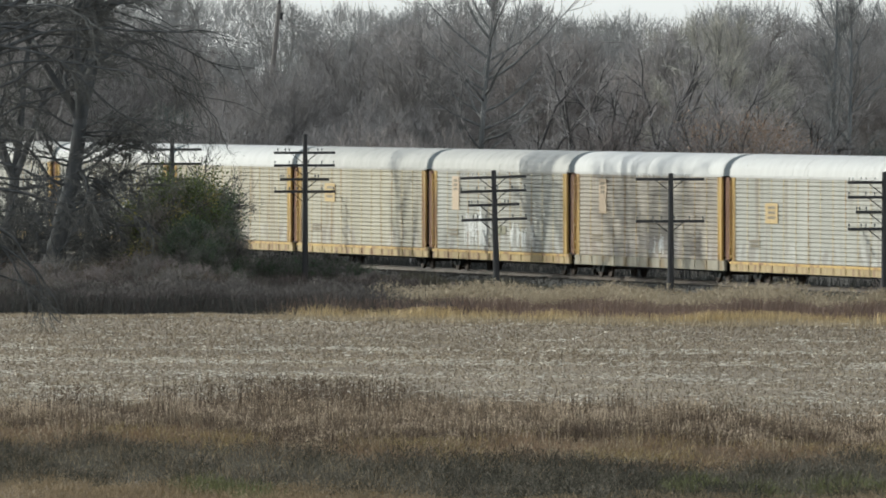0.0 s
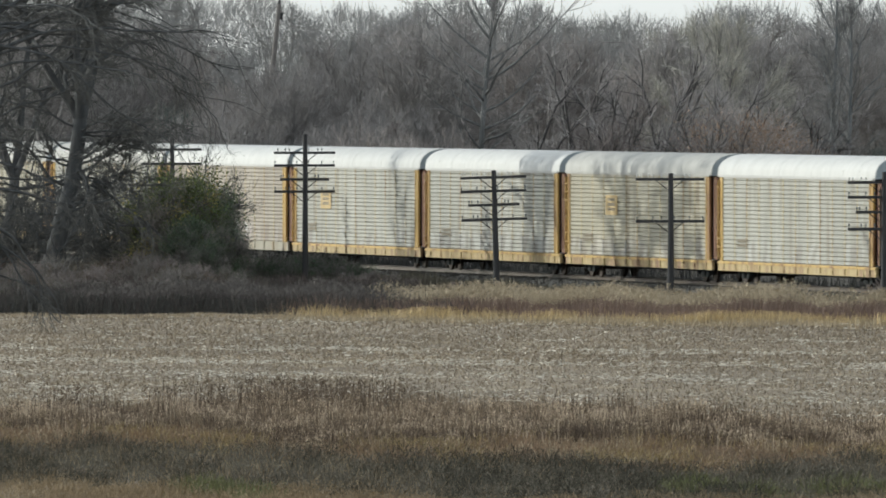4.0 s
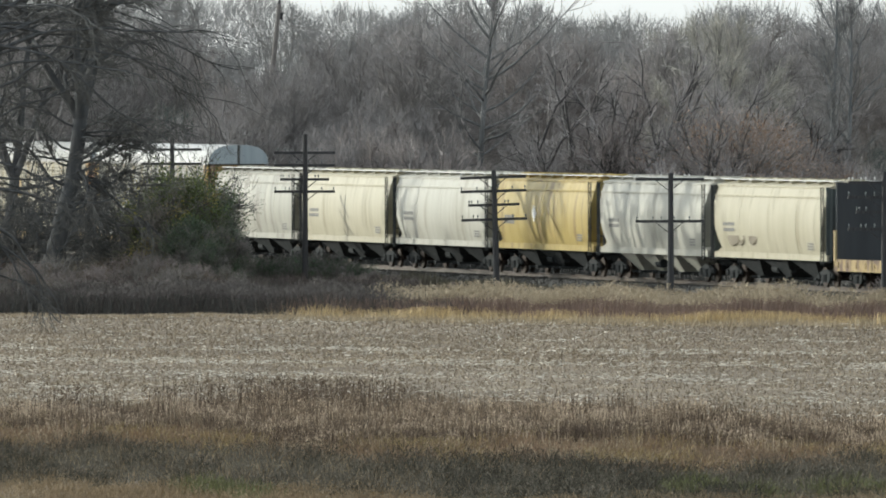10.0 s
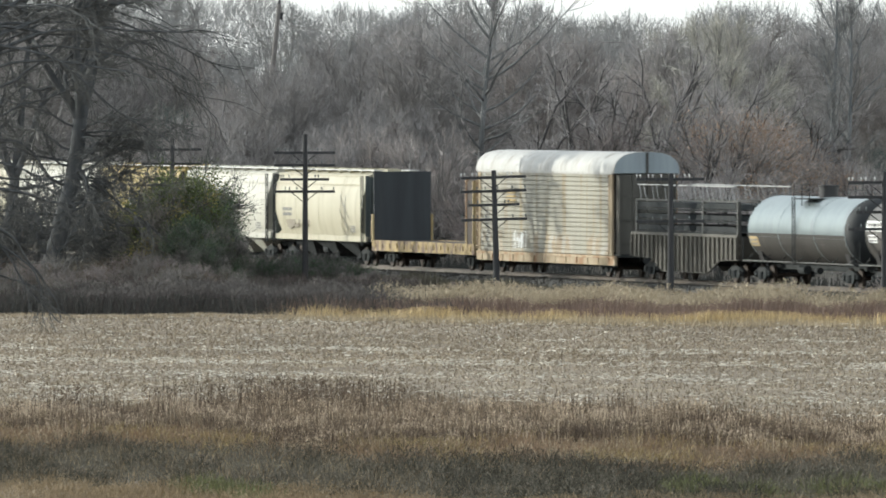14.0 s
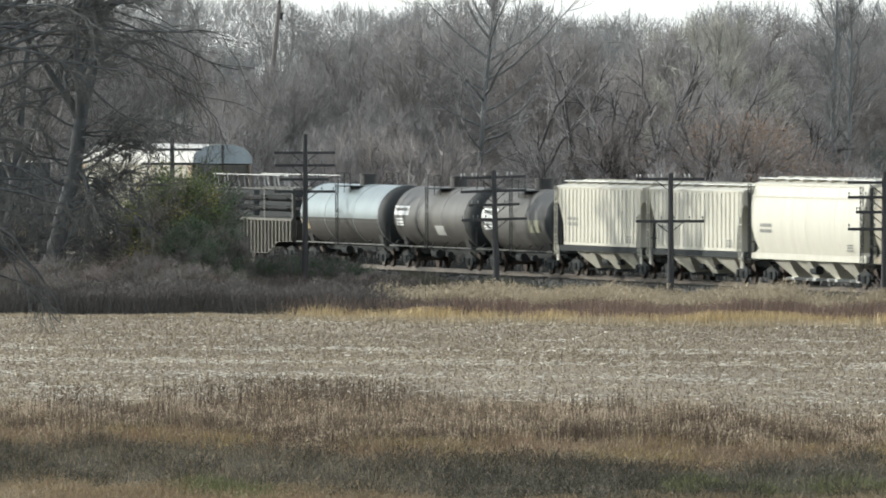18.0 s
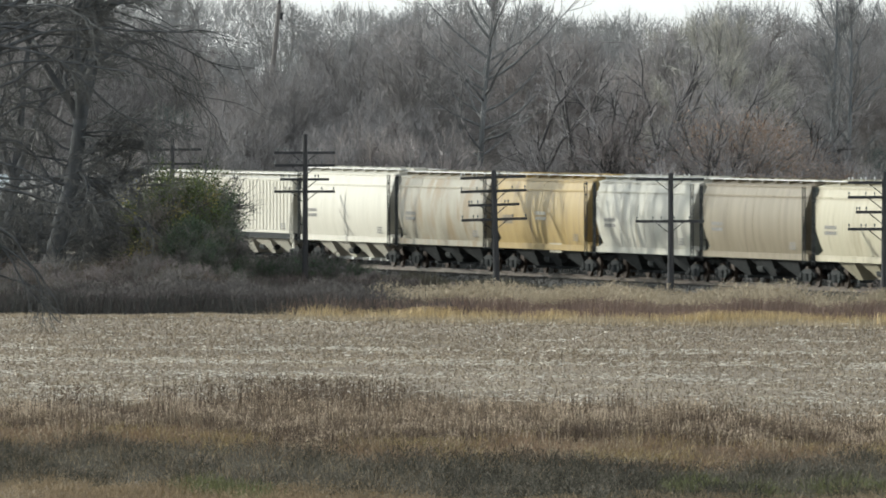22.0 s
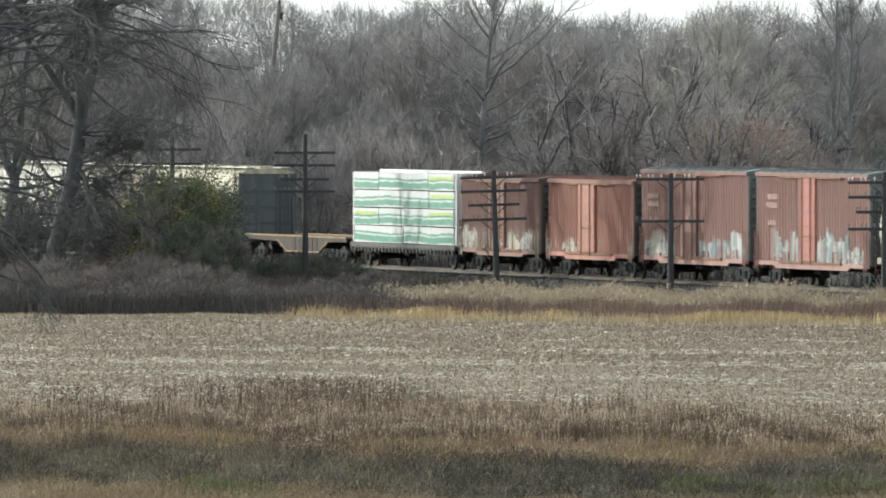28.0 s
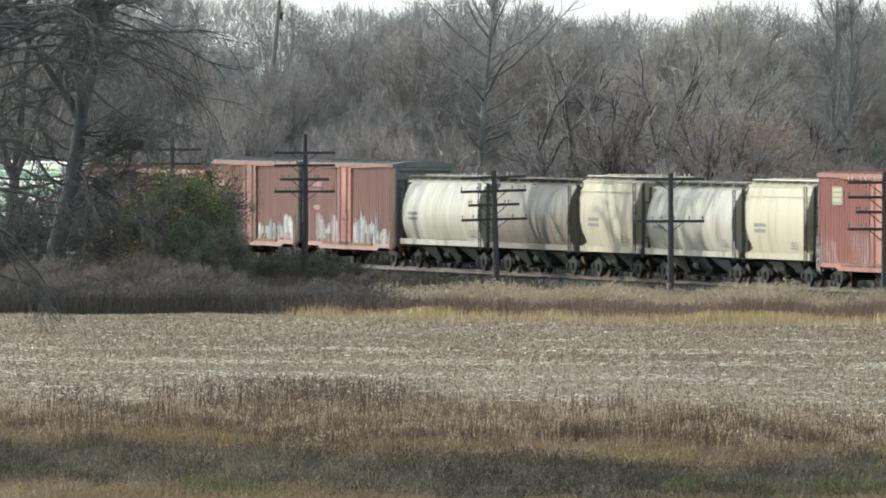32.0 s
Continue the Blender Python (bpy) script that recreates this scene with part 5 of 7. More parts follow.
    for x, y, k in ((-3.3, 772, 0.40), (-2.4, 768, 0.36), (-1.4, 764, 0.32), (-4.6, 775, 0.36), (0.6, 757, 0.28), (3.4, 745, 0.27), (-3.8, 768, 0.34)):
        plant("low_shrub", low[1], x, y, rng.uniform(0, 360), k * 1.3, "thin grey-olive bush between poles and track", "shrub", "scrub beside the track", extra=(scrub[0],))
    sparse = [crowned_tree(260 + i, 5.8, 4.6, 0.8, M_BARK_OAK, M_TWIG_OAK, 9, 8, 7, 2, limb_r=0.045, trunk_r=0.07, twig_r=0.009, fork_at=0.35, trunks=3, up=0.1) for i in range(3)]
    for x, y, k in ((-15.0, 797, 1.0), (-16.0, 788, 0.95), (-17.4, 798, 1.1), (-19.4, 785, 1.0), (-18.2, 772, 0.8), (-21.0, 770, 0.9), (-14.6, 792, 0.9), (-16.6, 793, 1.05),
                    (-18.6, 791, 1.1), (-13.6, 795, 1.1), (-11.6, 792, 1.12), (-12.7, 797, 1.2), (-10.8, 796, 0.8), (-14.4, 786, 1.1),
                    (-20.3, 792, 1.15), (-19.0, 796, 1.2), (-20.8, 783, 1.05), (-18.0, 786, 1.0)):
        plant("bare_shrub", sparse[rng.randrange(3)], x, y, rng.uniform(0, 360), k, "tall tangled leafless shrub of the thicket", "shrub", "thicket beside the track")
    for x, y, k in ((18.5, 683, 0.9), (19.4, 681, 1.05), (17.9, 686, 0.65)):
        plant("bare_shrub", low[1], x, y, rng.uniform(0, 360), k, "grey leafless bush among the reeds", "shrub", "scrub beside the track")
    # forked oak over the thicket, its neighbours, and the drooping oak nearer the field
    stems = [(-1, 75, 0, 7.8, 0.42), (0, 80, 0, 7.5, 0.28), (0, 62, 175, 4.2, 0.24), (2, 84, 170, 5.5, 0.20), (0, 62, 95, 6.5, 0.24), (0, 64, 265, 6.5, 0.24)]
    r = random.Random(230)
    boughs = [(1, 0.15, 30, 180, 4.5, 0.11, 0.02), (1, 0.5, 40, 20, 3.6, 0.09, 0.0), (2, 0.9, 20, -10, 4.6, 0.11, -0.02), (3, 0.3, 35, 15, 4.0, 0.09, -0.01), (3, 0.6, 50, 190, 3.6, 0.08, 0.0),
              (0, 0.55, 8, 0, 3.8, 0.09, -0.02), (0, 0.62, 12, 185, 4.2, 0.09, 0.0), (0, 0.8, 25, 10, 3.8, 0.09, -0.03), (0, 0.72, 4, -60, 3.6, 0.08, -0.02)]
    boughs += [(r.randrange(1, 6), r.uniform(0.2, 0.95), r.uniform(15, 75), r.uniform(0, 360), r.uniform(2.6, 4.6), 0.125, -0.01) for _ in range(34)]
    boughs += [(0, r.uniform(0.38, 0.95), r.uniform(-8, 30), r.choice((r.uniform(-50, 50), r.uniform(130, 230))), r.uniform(2.6, 5.4), 0.06, -0.01) for _ in range(22)]
    plant("oak_tree", gnarled_oak(230, stems, boughs, M_BARK_OAK, M_TWIG_OAK, -0.04, 13, 8, 2, branch_r=0.036), -18.9, 778, 0, 1.08, "large dark forked oak over the thicket", group="oaks by the thicket")
    stems = [(-1, 70, 0, 6.0, 0.36), (0, 78, 20, 7.0, 0.24), (0, 60, 160, 7.0, 0.20), (1, 60, 10, 4.0, 0.14), (0, 60, 90, 7.0, 0.20), (0, 60, 270, 7.0, 0.20)]
    boughs = [(k, r.uniform(0.15, 0.95), r.uniform(10, 70), r.uniform(0, 360), r.uniform(2.6, 5.0), 0.10, -0.01) for k in (0, 1, 1, 1, 2, 2, 3, 3, 4, 4, 4, 5, 5, 5)]
    side = gnarled_oak(233, stems, boughs, M_BARK_OAK, M_TWIG_OAK, -0.03, 11, 7, 2, branch_r=0.04)
    plant("oak_tree", side, -25.8, 764, 0, 1.2, "large dark bare oak beside the track", group="oaks by the thicket")
    boughs = [(1 + i % 5, r.uniform(0.2, 1.0), r.uniform(10, 75), r.uniform(0, 360), r.uniform(3.0, 5.2), 0.11, 0.0) for i in range(30)]
    dense = gnarled_oak(236, stems, boughs, M_BARK_OAK, M_TWIG_OAK, 0.0, 12, 8, 2, twig_r=0.010, branch_r=0.048)
    for x, y, turn, k in ((-25.4, 756, 80, 1.2), (-28.5, 765, 20, 1.25)):
        plant("oak_tree", dense, x, y, turn, k, "tall dense bare oak beside the track", group="oaks by the thicket")
    plant("oak_tree", side, -21.6, 802, 60, 0.95, "dark bare oak behind the thicket", group="oaks by the thicket")
    # (height fraction, rise, heading, length, radius, sag) of the boughs that reach over the field's corner
    stems = [(-1, 90, 0, 14.5, 0.42)]
    boughs = [(11.2, 14, -6, 10.2, 0.13, -0.055), (11.9, 26, 8, 10.5, 0.12, -0.065), (12.6, 38, -20, 9.0, 0.10, -0.06), (9.7, 16, 16, 8.2, 0.10, -0.07), (10.5, 22, -24, 8.0, 0.10, -0.06), (13.2, 30, 18, 9.5, 0.10, -0.07),
              (12.3, 12, 28, 9.0, 0.09, -0.06), (11.6, 8, -16, 8.6, 0.09, -0.05), (13.6, 45, 0, 7.5, 0.09, -0.05), (8.6, 4, 4, 5.4, 0.07, -0.02), (7.0, -4, -8, 4.4, 0.06, -0.02),
              (5.9, -12, 3, 5.6, 0.08, 0.0), (6.4, -6, 14, 4.2, 0.06, -0.02), (4.4, -12, 4, 5.6, 0.085, -0.15), (3.9, -24, -4, 3.6, 0.05, -0.05), (2.6, -24, 5, 2.8, 0.04, -0.05), (4.0, -30, 8, 4.6, 0.05, -0.02)]
    boughs = [(0, h / 14.5, rise, head, ln, rad * (0.72 if h > 8 else 1.0), sg, 15 if h > 8 else 6) for h, rise, head, ln, rad, sg in boughs]
    boughs += [(0, r.uniform(9.6, 14.2) / 14.5, r.uniform(8, 40), r.uniform(-35, 35), r.uniform(6.5, 11.0), r.uniform(0.045, 0.07), r.uniform(-0.085, -0.06), 14) for _ in range(8)]
    boughs += [(0, r.uniform(0.25, 0.9), r.uniform(0, 35), r.uniform(100, 260), r.uniform(4, 8), 0.08, -0.04) for _ in range(6)]
    plant("oak_tree", gnarled_oak(231, stems, boughs, M_BARK_OAK, M_TWIG_OAK, -0.16, 20, 9, 2, twig_r=0.0072, wild=0.32, gnarl=0.115), -17.9, 650, 0, 1.0, "bare oak with long drooping branches near the field", group="oaks by the thicket")


build_woods()
build_evergreens()
build_thicket()

# ---- freight cars: local x forward along the track, +y to the seen side, z = 0 on the rails ----
TRAIN = []


def wheel_mesh():
    s = Shape()
    for y in (0.70, -0.83):
        s.cyl((0, y, 0), (0, y + 0.13, 0), 0.455, 20)
        s.cyl((0, y + (0.13 if y > 0 else -0.03), 0), (0, y + (0.16 if y > 0 else 0), 0), 0.17, 12)
    s.cyl((0, -0.75, 0), (0, 0.75, 0), 0.085, 8)
    return s.mesh("wheelset", M_WHEEL, True)


def truck_mesh():
    s = Shape()
    for y in (1.0, -1.0):
        w = 0.13
        s.along_y([(-1.22, 0.60), (-0.95, 0.66), (-0.45, 0.80), (0.45, 0.80), (0.95, 0.66), (1.22, 0.60), (1.22, 0.44), (0.9, 0.46),
                   (0.5, 0.24), (-0.5, 0.24), (-0.9, 0.46), (-1.22, 0.44)], y - w / 2, y + w / 2)
        for x in (-0.89, 0.89):
            s.cyl((x, y - 0.12, 0.50), (x, y + 0.14, 0.50), 0.15, 10)
        for x in (-0.16, 0.0, 0.16):
            s.cyl((x, y + math.copysign(0.09, y), 0.28), (x, y + math.copysign(0.09, y), 0.60), 0.07, 8)
    s.box(-0.22, 0.22, -1.05, 1.05, 0.55, 0.78)
    s.cyl((0, 0, 0.75), (0, 0, 0.92), 0.3, 12)
    return s.mesh("truck", M_DARK)


def running_gear(car, length, inset=2.7):
    """Two trucks with their wheelsets, and both couplers."""
    for sx in (1, -1):
        t = part("truck", shared("truck", truck_mesh), None, car)
        t.location.x = sx * (length / 2 - inset)
        for x in (-0.89, 0.89):
            w = part("wheelset", shared("wheel", wheel_mesh), None, t)
            w.location = (x, 0, 0.457)
        c = Shape().box(-0.75, 0.45, -0.13, 0.13, 0.72, 0.96)
        c.box(0.30, 0.62, -0.22, 0.16, 0.68, 1.0)
        k = part("coupler", shared("coupler", lambda c=c: c.mesh("coupler", M_DARK)), None, car)
        k.location.x, k.rotation_euler.z = sx * (length / 2 - 0.5), 0 if sx > 0 else math.pi
    s = Shape().box(-length / 2 + 0.9, length / 2 - 0.9, -0.22, 0.22, 0.72, 1.0)
    s.cyl((0.6, 0.8, 0.75), (1.6, 0.8, 0.75), 0.2, 10)
    s.cyl((-1.2, 0.7, 0.72), (-0.7, 0.7, 0.72), 0.15, 10)
    s.beam((-3, 0.55, 0.8), (3, 0.55, 0.8), 0.04)
    part("center_sill", s, M_DARK, car)


def ladder(car, x, y, z0, z1, material, width=0.42, across="x"):
    s = Shape()
    for d in (-width / 2, width / 2):
        a, b = ((x + d, y, z0), (x + d, y, z1)) if across == "x" else ((x, y + d, z0), (x, y + d, z1))
        s.beam(a, b, 0.05)
    n = int((z1 - z0) / 0.38)
    for i in range(n):
        z = z0 + 0.15 + i * 0.38
        a, b = ((x - width / 2, y, z), (x + width / 2, y, z)) if across == "x" else ((x, y - width / 2, z), (x, y + width / 2, z))
        s.beam(a, b, 0.035)
    part("ladder", s, material, car)


def bars(car, x, y, z, w, h, rows, material, side=1, name="stencil", label="", rng=None):
    """Lines of writing that cannot be read, as thin bars a hair proud of the side."""
    s = Shape()
    rng = rng or random.Random(int(abs(x * 31 + z * 17)) + rows)
    pitch = h / rows
    for r in range(rows):
        cx, zz = x - w / 2, z - r * pitch
        while cx < x + w / 2 - 0.05:
            step = rng.uniform(0.12, 0.34) * max(1.0, w / 2)
            s.box(cx, min(cx + step * 0.8, x + w / 2), y, y + 0.006 * side, zz - pitch * 0.62, zz)
            cx += step
    tagged(part(name, s, material, car, label), kind="stuff")


def spray(car, y_of, x0, x1, z0, z1, material, seed, label):
    """A sprayed piece: overlapping round bubbles, some hollow, a hair proud of the side."""
    rng, s = random.Random(seed), Shape()
    n = max(3, int((x1 - x0) * 0.95))
    for i in range(n):
        cx = x0 + (i + rng.uniform(0.2, 0.8)) * (x1 - x0) / n
        w, h = rng.uniform(0.55, 0.85) * (x1 - x0) / n, (z1 - z0) * rng.uniform(0.34, 0.5)
        cz, lean = z0 + h + rng.uniform(0, 1) * max(0.0, z1 - z0 - 2 * h), rng.uniform(-0.3, 0.3)
        ring = [(cx + w * math.cos(a) * rng.uniform(0.85, 1.1) + lean * h * math.sin(a), cz + h * math.sin(a) * rng.uniform(0.85, 1.08)) for a in [2 * math.pi * k / 14 for k in range(14)]]
        y = y_of(cz) + 0.006 + 0.0015 * (i % 4)
        if i % 3 == 1:                # hollow letter: a ring of short plates
            for k in range(14):
                p, q = ring[k], ring[(k + 1) % 14]
                t = 0.45
                s.along_y([p, q, (q[0] + (cx - q[0]) * t, q[1] + (cz - q[1]) * t), (p[0] + (cx - p[0]) * t, p[1] + (cz - p[1]) * t)], y, y + 0.003)
        else:
            s.along_y(ring, y, y + 0.003)
    tagged(part("graffiti", s, material, car, label), label, kind="stuff")


def daub(car, y, x0, x1, z0, z1, paints, seed, label):
    """Worn spray paint on a ribbed side: ragged upright strokes of uneven height in a few colours."""
    rng = random.Random(seed)
    shapes = [Shape() for _ in paints]
    x, k, run = x0, 0, 0
    while x < x1:
        w = rng.uniform(0.05, 0.17)
        t = (x - x0) / (x1 - x0)
        if run <= 0:
            k, run = rng.randrange(len(paints)), rng.randrange(2, 7)
        run -= 1
        top = z0 + (z1 - z0) * (0.72 + 0.14 * math.sin(seed + 9.0 * t) + rng.uniform(-0.14, 0.14)) * min(1.0, 14 * t + 0.5, 14 * (1 - t) + 0.5)
        foot = z0 + rng.choice((0.0, 0.0, 0.04, 0.2, 0.35)) * (z1 - z0)
        if rng.random() < 0.94 and top > foot + 0.1:
            d = rng.uniform(-0.04, 0.04)
            if rng.random() < 0.35:       # a break in the stroke, where the next letter's outline runs
                m = rng.uniform(foot, top)
                shapes[k].along_y([(x, foot), (x + w, foot), (x + w + d, m), (x + d, m)], y + 0.004, y + 0.007)
                foot, k = min(top - 0.05, m + rng.uniform(0.02, 0.12)), rng.randrange(len(paints))
            shapes[k].along_y([(x + d, foot), (x + w + d, foot), (x + w, top), (x, top)], y + 0.004, y + 0.007)
        x += w + rng.choice((0.0, 0.0, 0.02, 0.08))
    for s, m in zip(shapes, paints):
        tagged(part("graffiti", s, m, car, label), label, kind="stuff")


def new_car(name, label, front, rear, category, group="freight cars of the train"):
    """front, rear: where its couplings lie along the track at the start."""
    car = thing(name, label, category, group)
    TRAIN.append((car, (front + rear) / 2))
    return car, front - rear


def autorack(front, rear, panel, roof, sill, label, seed=0, emblem=None, end=None, smooth=False, skirt=None, feet=()):
    """skirt: paint of the side sill where it is not the yellow one; feet: the posts whose foot is patched with dark paint."""
    pattern = seed % 2
    car, L = new_car("autorack_car", label, front, rear, "rail car")
    hl = L / 2 - 0.55
    running_gear(car, L, 3.6)
    # deck and side sill
    part("deck", Shape().box(-hl, hl, -1.42, 1.42, 0.95, 1.08), M_DARK, car)
    part("underframe", Shape().along_x([(1.2, 0.95), (0.9, 0.48), (-0.9, 0.48), (-1.2, 0.95)], -hl + 5.2, hl - 5.2), M_DARK, car)
    for y in (1.46, -1.46):
        s = Shape().box(-hl, hl, y - 0.06, y + 0.06, 0.58, 1.02)
        for i in range(13):
            x = -hl + (i + 0.5) * 2 * hl / 13
            s.box(x - 0.10, x + 0.10, y + (0.06 if y > 0 else -0.10), y + (0.10 if y > 0 else -0.06), 0.62, 1.0)
        part("side_sill", s, skirt or (M_YPALE if sill == M_YELLOW else sill), car, "stained beige side sill" if skirt else "chalky yellow side sill")
        if not skirt:
            part("sill_stripe", Shape().box(-hl, hl, *sorted((y * 1.069, y * 1.073)), 0.90, 1.0), sill, car, "yellow stripe along the sill")
    # side panels between posts, pressed in horizontal ribs
    bays, z0, z1 = 12, 1.025, 4.80
    wide = (2 * hl - 1.9) / bays

    def panel_mesh():
        o, n = [], 18 if smooth else 20
        h = (z1 - z0) / n
        for i in range(n):
            z, slot = z0 + i * h, 0.0 if pattern and i % 5 == 4 else 0.03 if smooth else 0.035
            o += [(1.475, z), (1.475, z + h * slot), (1.50, z + h * (slot + 0.02)), (1.535, z + h * (slot + 0.16)), (1.535, z + h * 0.86), (1.50, z + h * 0.98)]
        o += [(1.465, z1), (1.40, z1), (1.40, z0)]
        return Shape().along_x(o, -wide / 2 + (0.001 if smooth else 0.05), wide / 2 - (0.001 if smooth else 0.05)).mesh("side_panel", panel)

    me = shared(("rack panel", panel.name, round(wide, 2), pattern, smooth), panel_mesh)
    for side in (1, -1):
        for i in range(bays):
            p = part("side_panel", me, None, car)
            p.location.x = -hl + 0.95 + (i + 0.5) * wide
            p.rotation_euler.z = 0 if side > 0 else math.pi
            if side < 0:
                p.location.x *= -1
        post = shared(("rack post", panel.name), lambda: Shape().box(-0.05, 0.05, 1.46, 1.545, z0, z1 + 0.06).mesh("side_post", panel if smooth else M_POST))
        for i in range(bays + 1):
            if smooth and 0 < i < bays:
                continue
            q = part("side_post", post, None, car)
            q.location.x, q.rotation_euler.z = -hl + 0.95 + i * wide, 0 if side > 0 else math.pi
            if side > 0 and i in feet:
                part("post_foot", Shape().box(-0.11, 0.11, 1.548, 1.556, z0 + 0.03, z0 + 0.55 + 0.2 * (i % 2)), M_LABEL_D, q, "dark overpainted post foot")
        for sx in (1, -1):
            a, b = sx * (hl - 0.96), sx * (hl - 0.40)
            s = Shape().box(min(a, b), max(a, b), side * 1.5 - 0.05, side * 1.5 + 0.05, z0, 4.72)
            s.box(min(a, a + sx * 0.14), max(a, a + sx * 0.14), side * 1.5 - 0.08, side * 1.5 + 0.08, z0, 4.76)
            c = sx * (hl + 0.20)
            jamb = Shape().box(min(b, c), max(b, c), side * 1.32 - 0.04, side * 1.32 + 0.04, z0, 4.74)
            part("end_jamb", jamb, end or M_MAROON, car, "maroon-brown door jamb")
            part("end_post", s, sill, car, "yellow end post")
        ladder(car, side * 0 + hl - 0.5, side * 1.61, 1.1, 4.6, sill)
    # roof: rounded shoulders
    o = []
    for i in range(15):
        t = math.pi * i / 14
        o.append((math.copysign(abs(math.cos(t)) ** 0.75, math.cos(t)) * 1.56, 4.80 + 0.98 * math.sin(t) ** 0.8))
    part("roof", Shape().along_x(o, -hl + 0.02, hl - 0.02), roof, car, "", True)
    lip = Shape()
    for x in [-hl + 0.02 + i * (2 * hl - 0.1) / 10 for i in range(11)]:
        lip.along_x([(y * 1.003, 4.78 + (z - 4.78) * 1.004) for y, z in o], x, x + 0.04)
    tagged(part("roof_seams", lip, roof, car), kind="stuff")
    for y in (1.55, -1.55):
        part("roof_rail", Shape().box(-hl + 0.3, hl - 0.3, y - 0.03, y + 0.03, 4.74, 4.86), roof, car)
    # ends: folding doors
    for sx in (1, -1):
        x = sx * (hl + 0.03)
        for y in (-1.05, -0.36, 0.36, 1.05):
            leaf = Shape().box(min(x, x - sx * 0.06), max(x, x - sx * 0.06), y - 0.335, y + 0.335, 1.1, 4.74)
            part("end_door", leaf, end or M_RUSTY_Y, car, "dull yellow-brown folding end door")
        for z in (1.5, 2.6, 3.7):
            part("door_bar", Shape().box(min(x, x + sx * 0.04), max(x, x + sx * 0.04), -1.36, 1.36, z, z + 0.12), end or M_RUSTY_Y, car)
        c = [(0.985 * y, 4.79 + (z - 4.79) * 0.99) for y, z in o]
        s = Shape().along_x(c, min(x, x - sx * 0.05), max(x, x - sx * 0.05))
        cap = part("roof_end", s, M_RACK_END, car, "rounded roof end in a blue shade tone")
        part("end_bar", Shape().box(min(x, x + sx * 0.05), max(x, x + sx * 0.05), -0.06, 0.06, 4.80, 5.75), M_RACKGREY, cap)
    if emblem:
        kind, x, z = emblem
        if kind == "square":
            part("emblem", Shape().box(x - 1.1, x + 1.1, 1.57, 1.585, z - 0.45, z + 0.45), M_LABEL_Y, car, "faded yellow square emblem")
            bars(car, x, 1.587, z + 0.32, 1.3, 0.66, 3, M_H_TAN, 1, "emblem_print")
        else:
            part("emblem", Shape().box(x - 0.7, x + 0.7, 1.57, 1.585, z - 0.8, z + 0.8), M_LABEL_P, car, "tall orange-beige panel emblem")
            bars(car, x, 1.587, z + 0.65, 0.8, 0.6, 3, M_H_TAN, 1, "emblem_print")
    bars(car, hl - 4.5, 1.587, 2.0, 1.8, 0.4, 2, M_H_TAN)
    return car


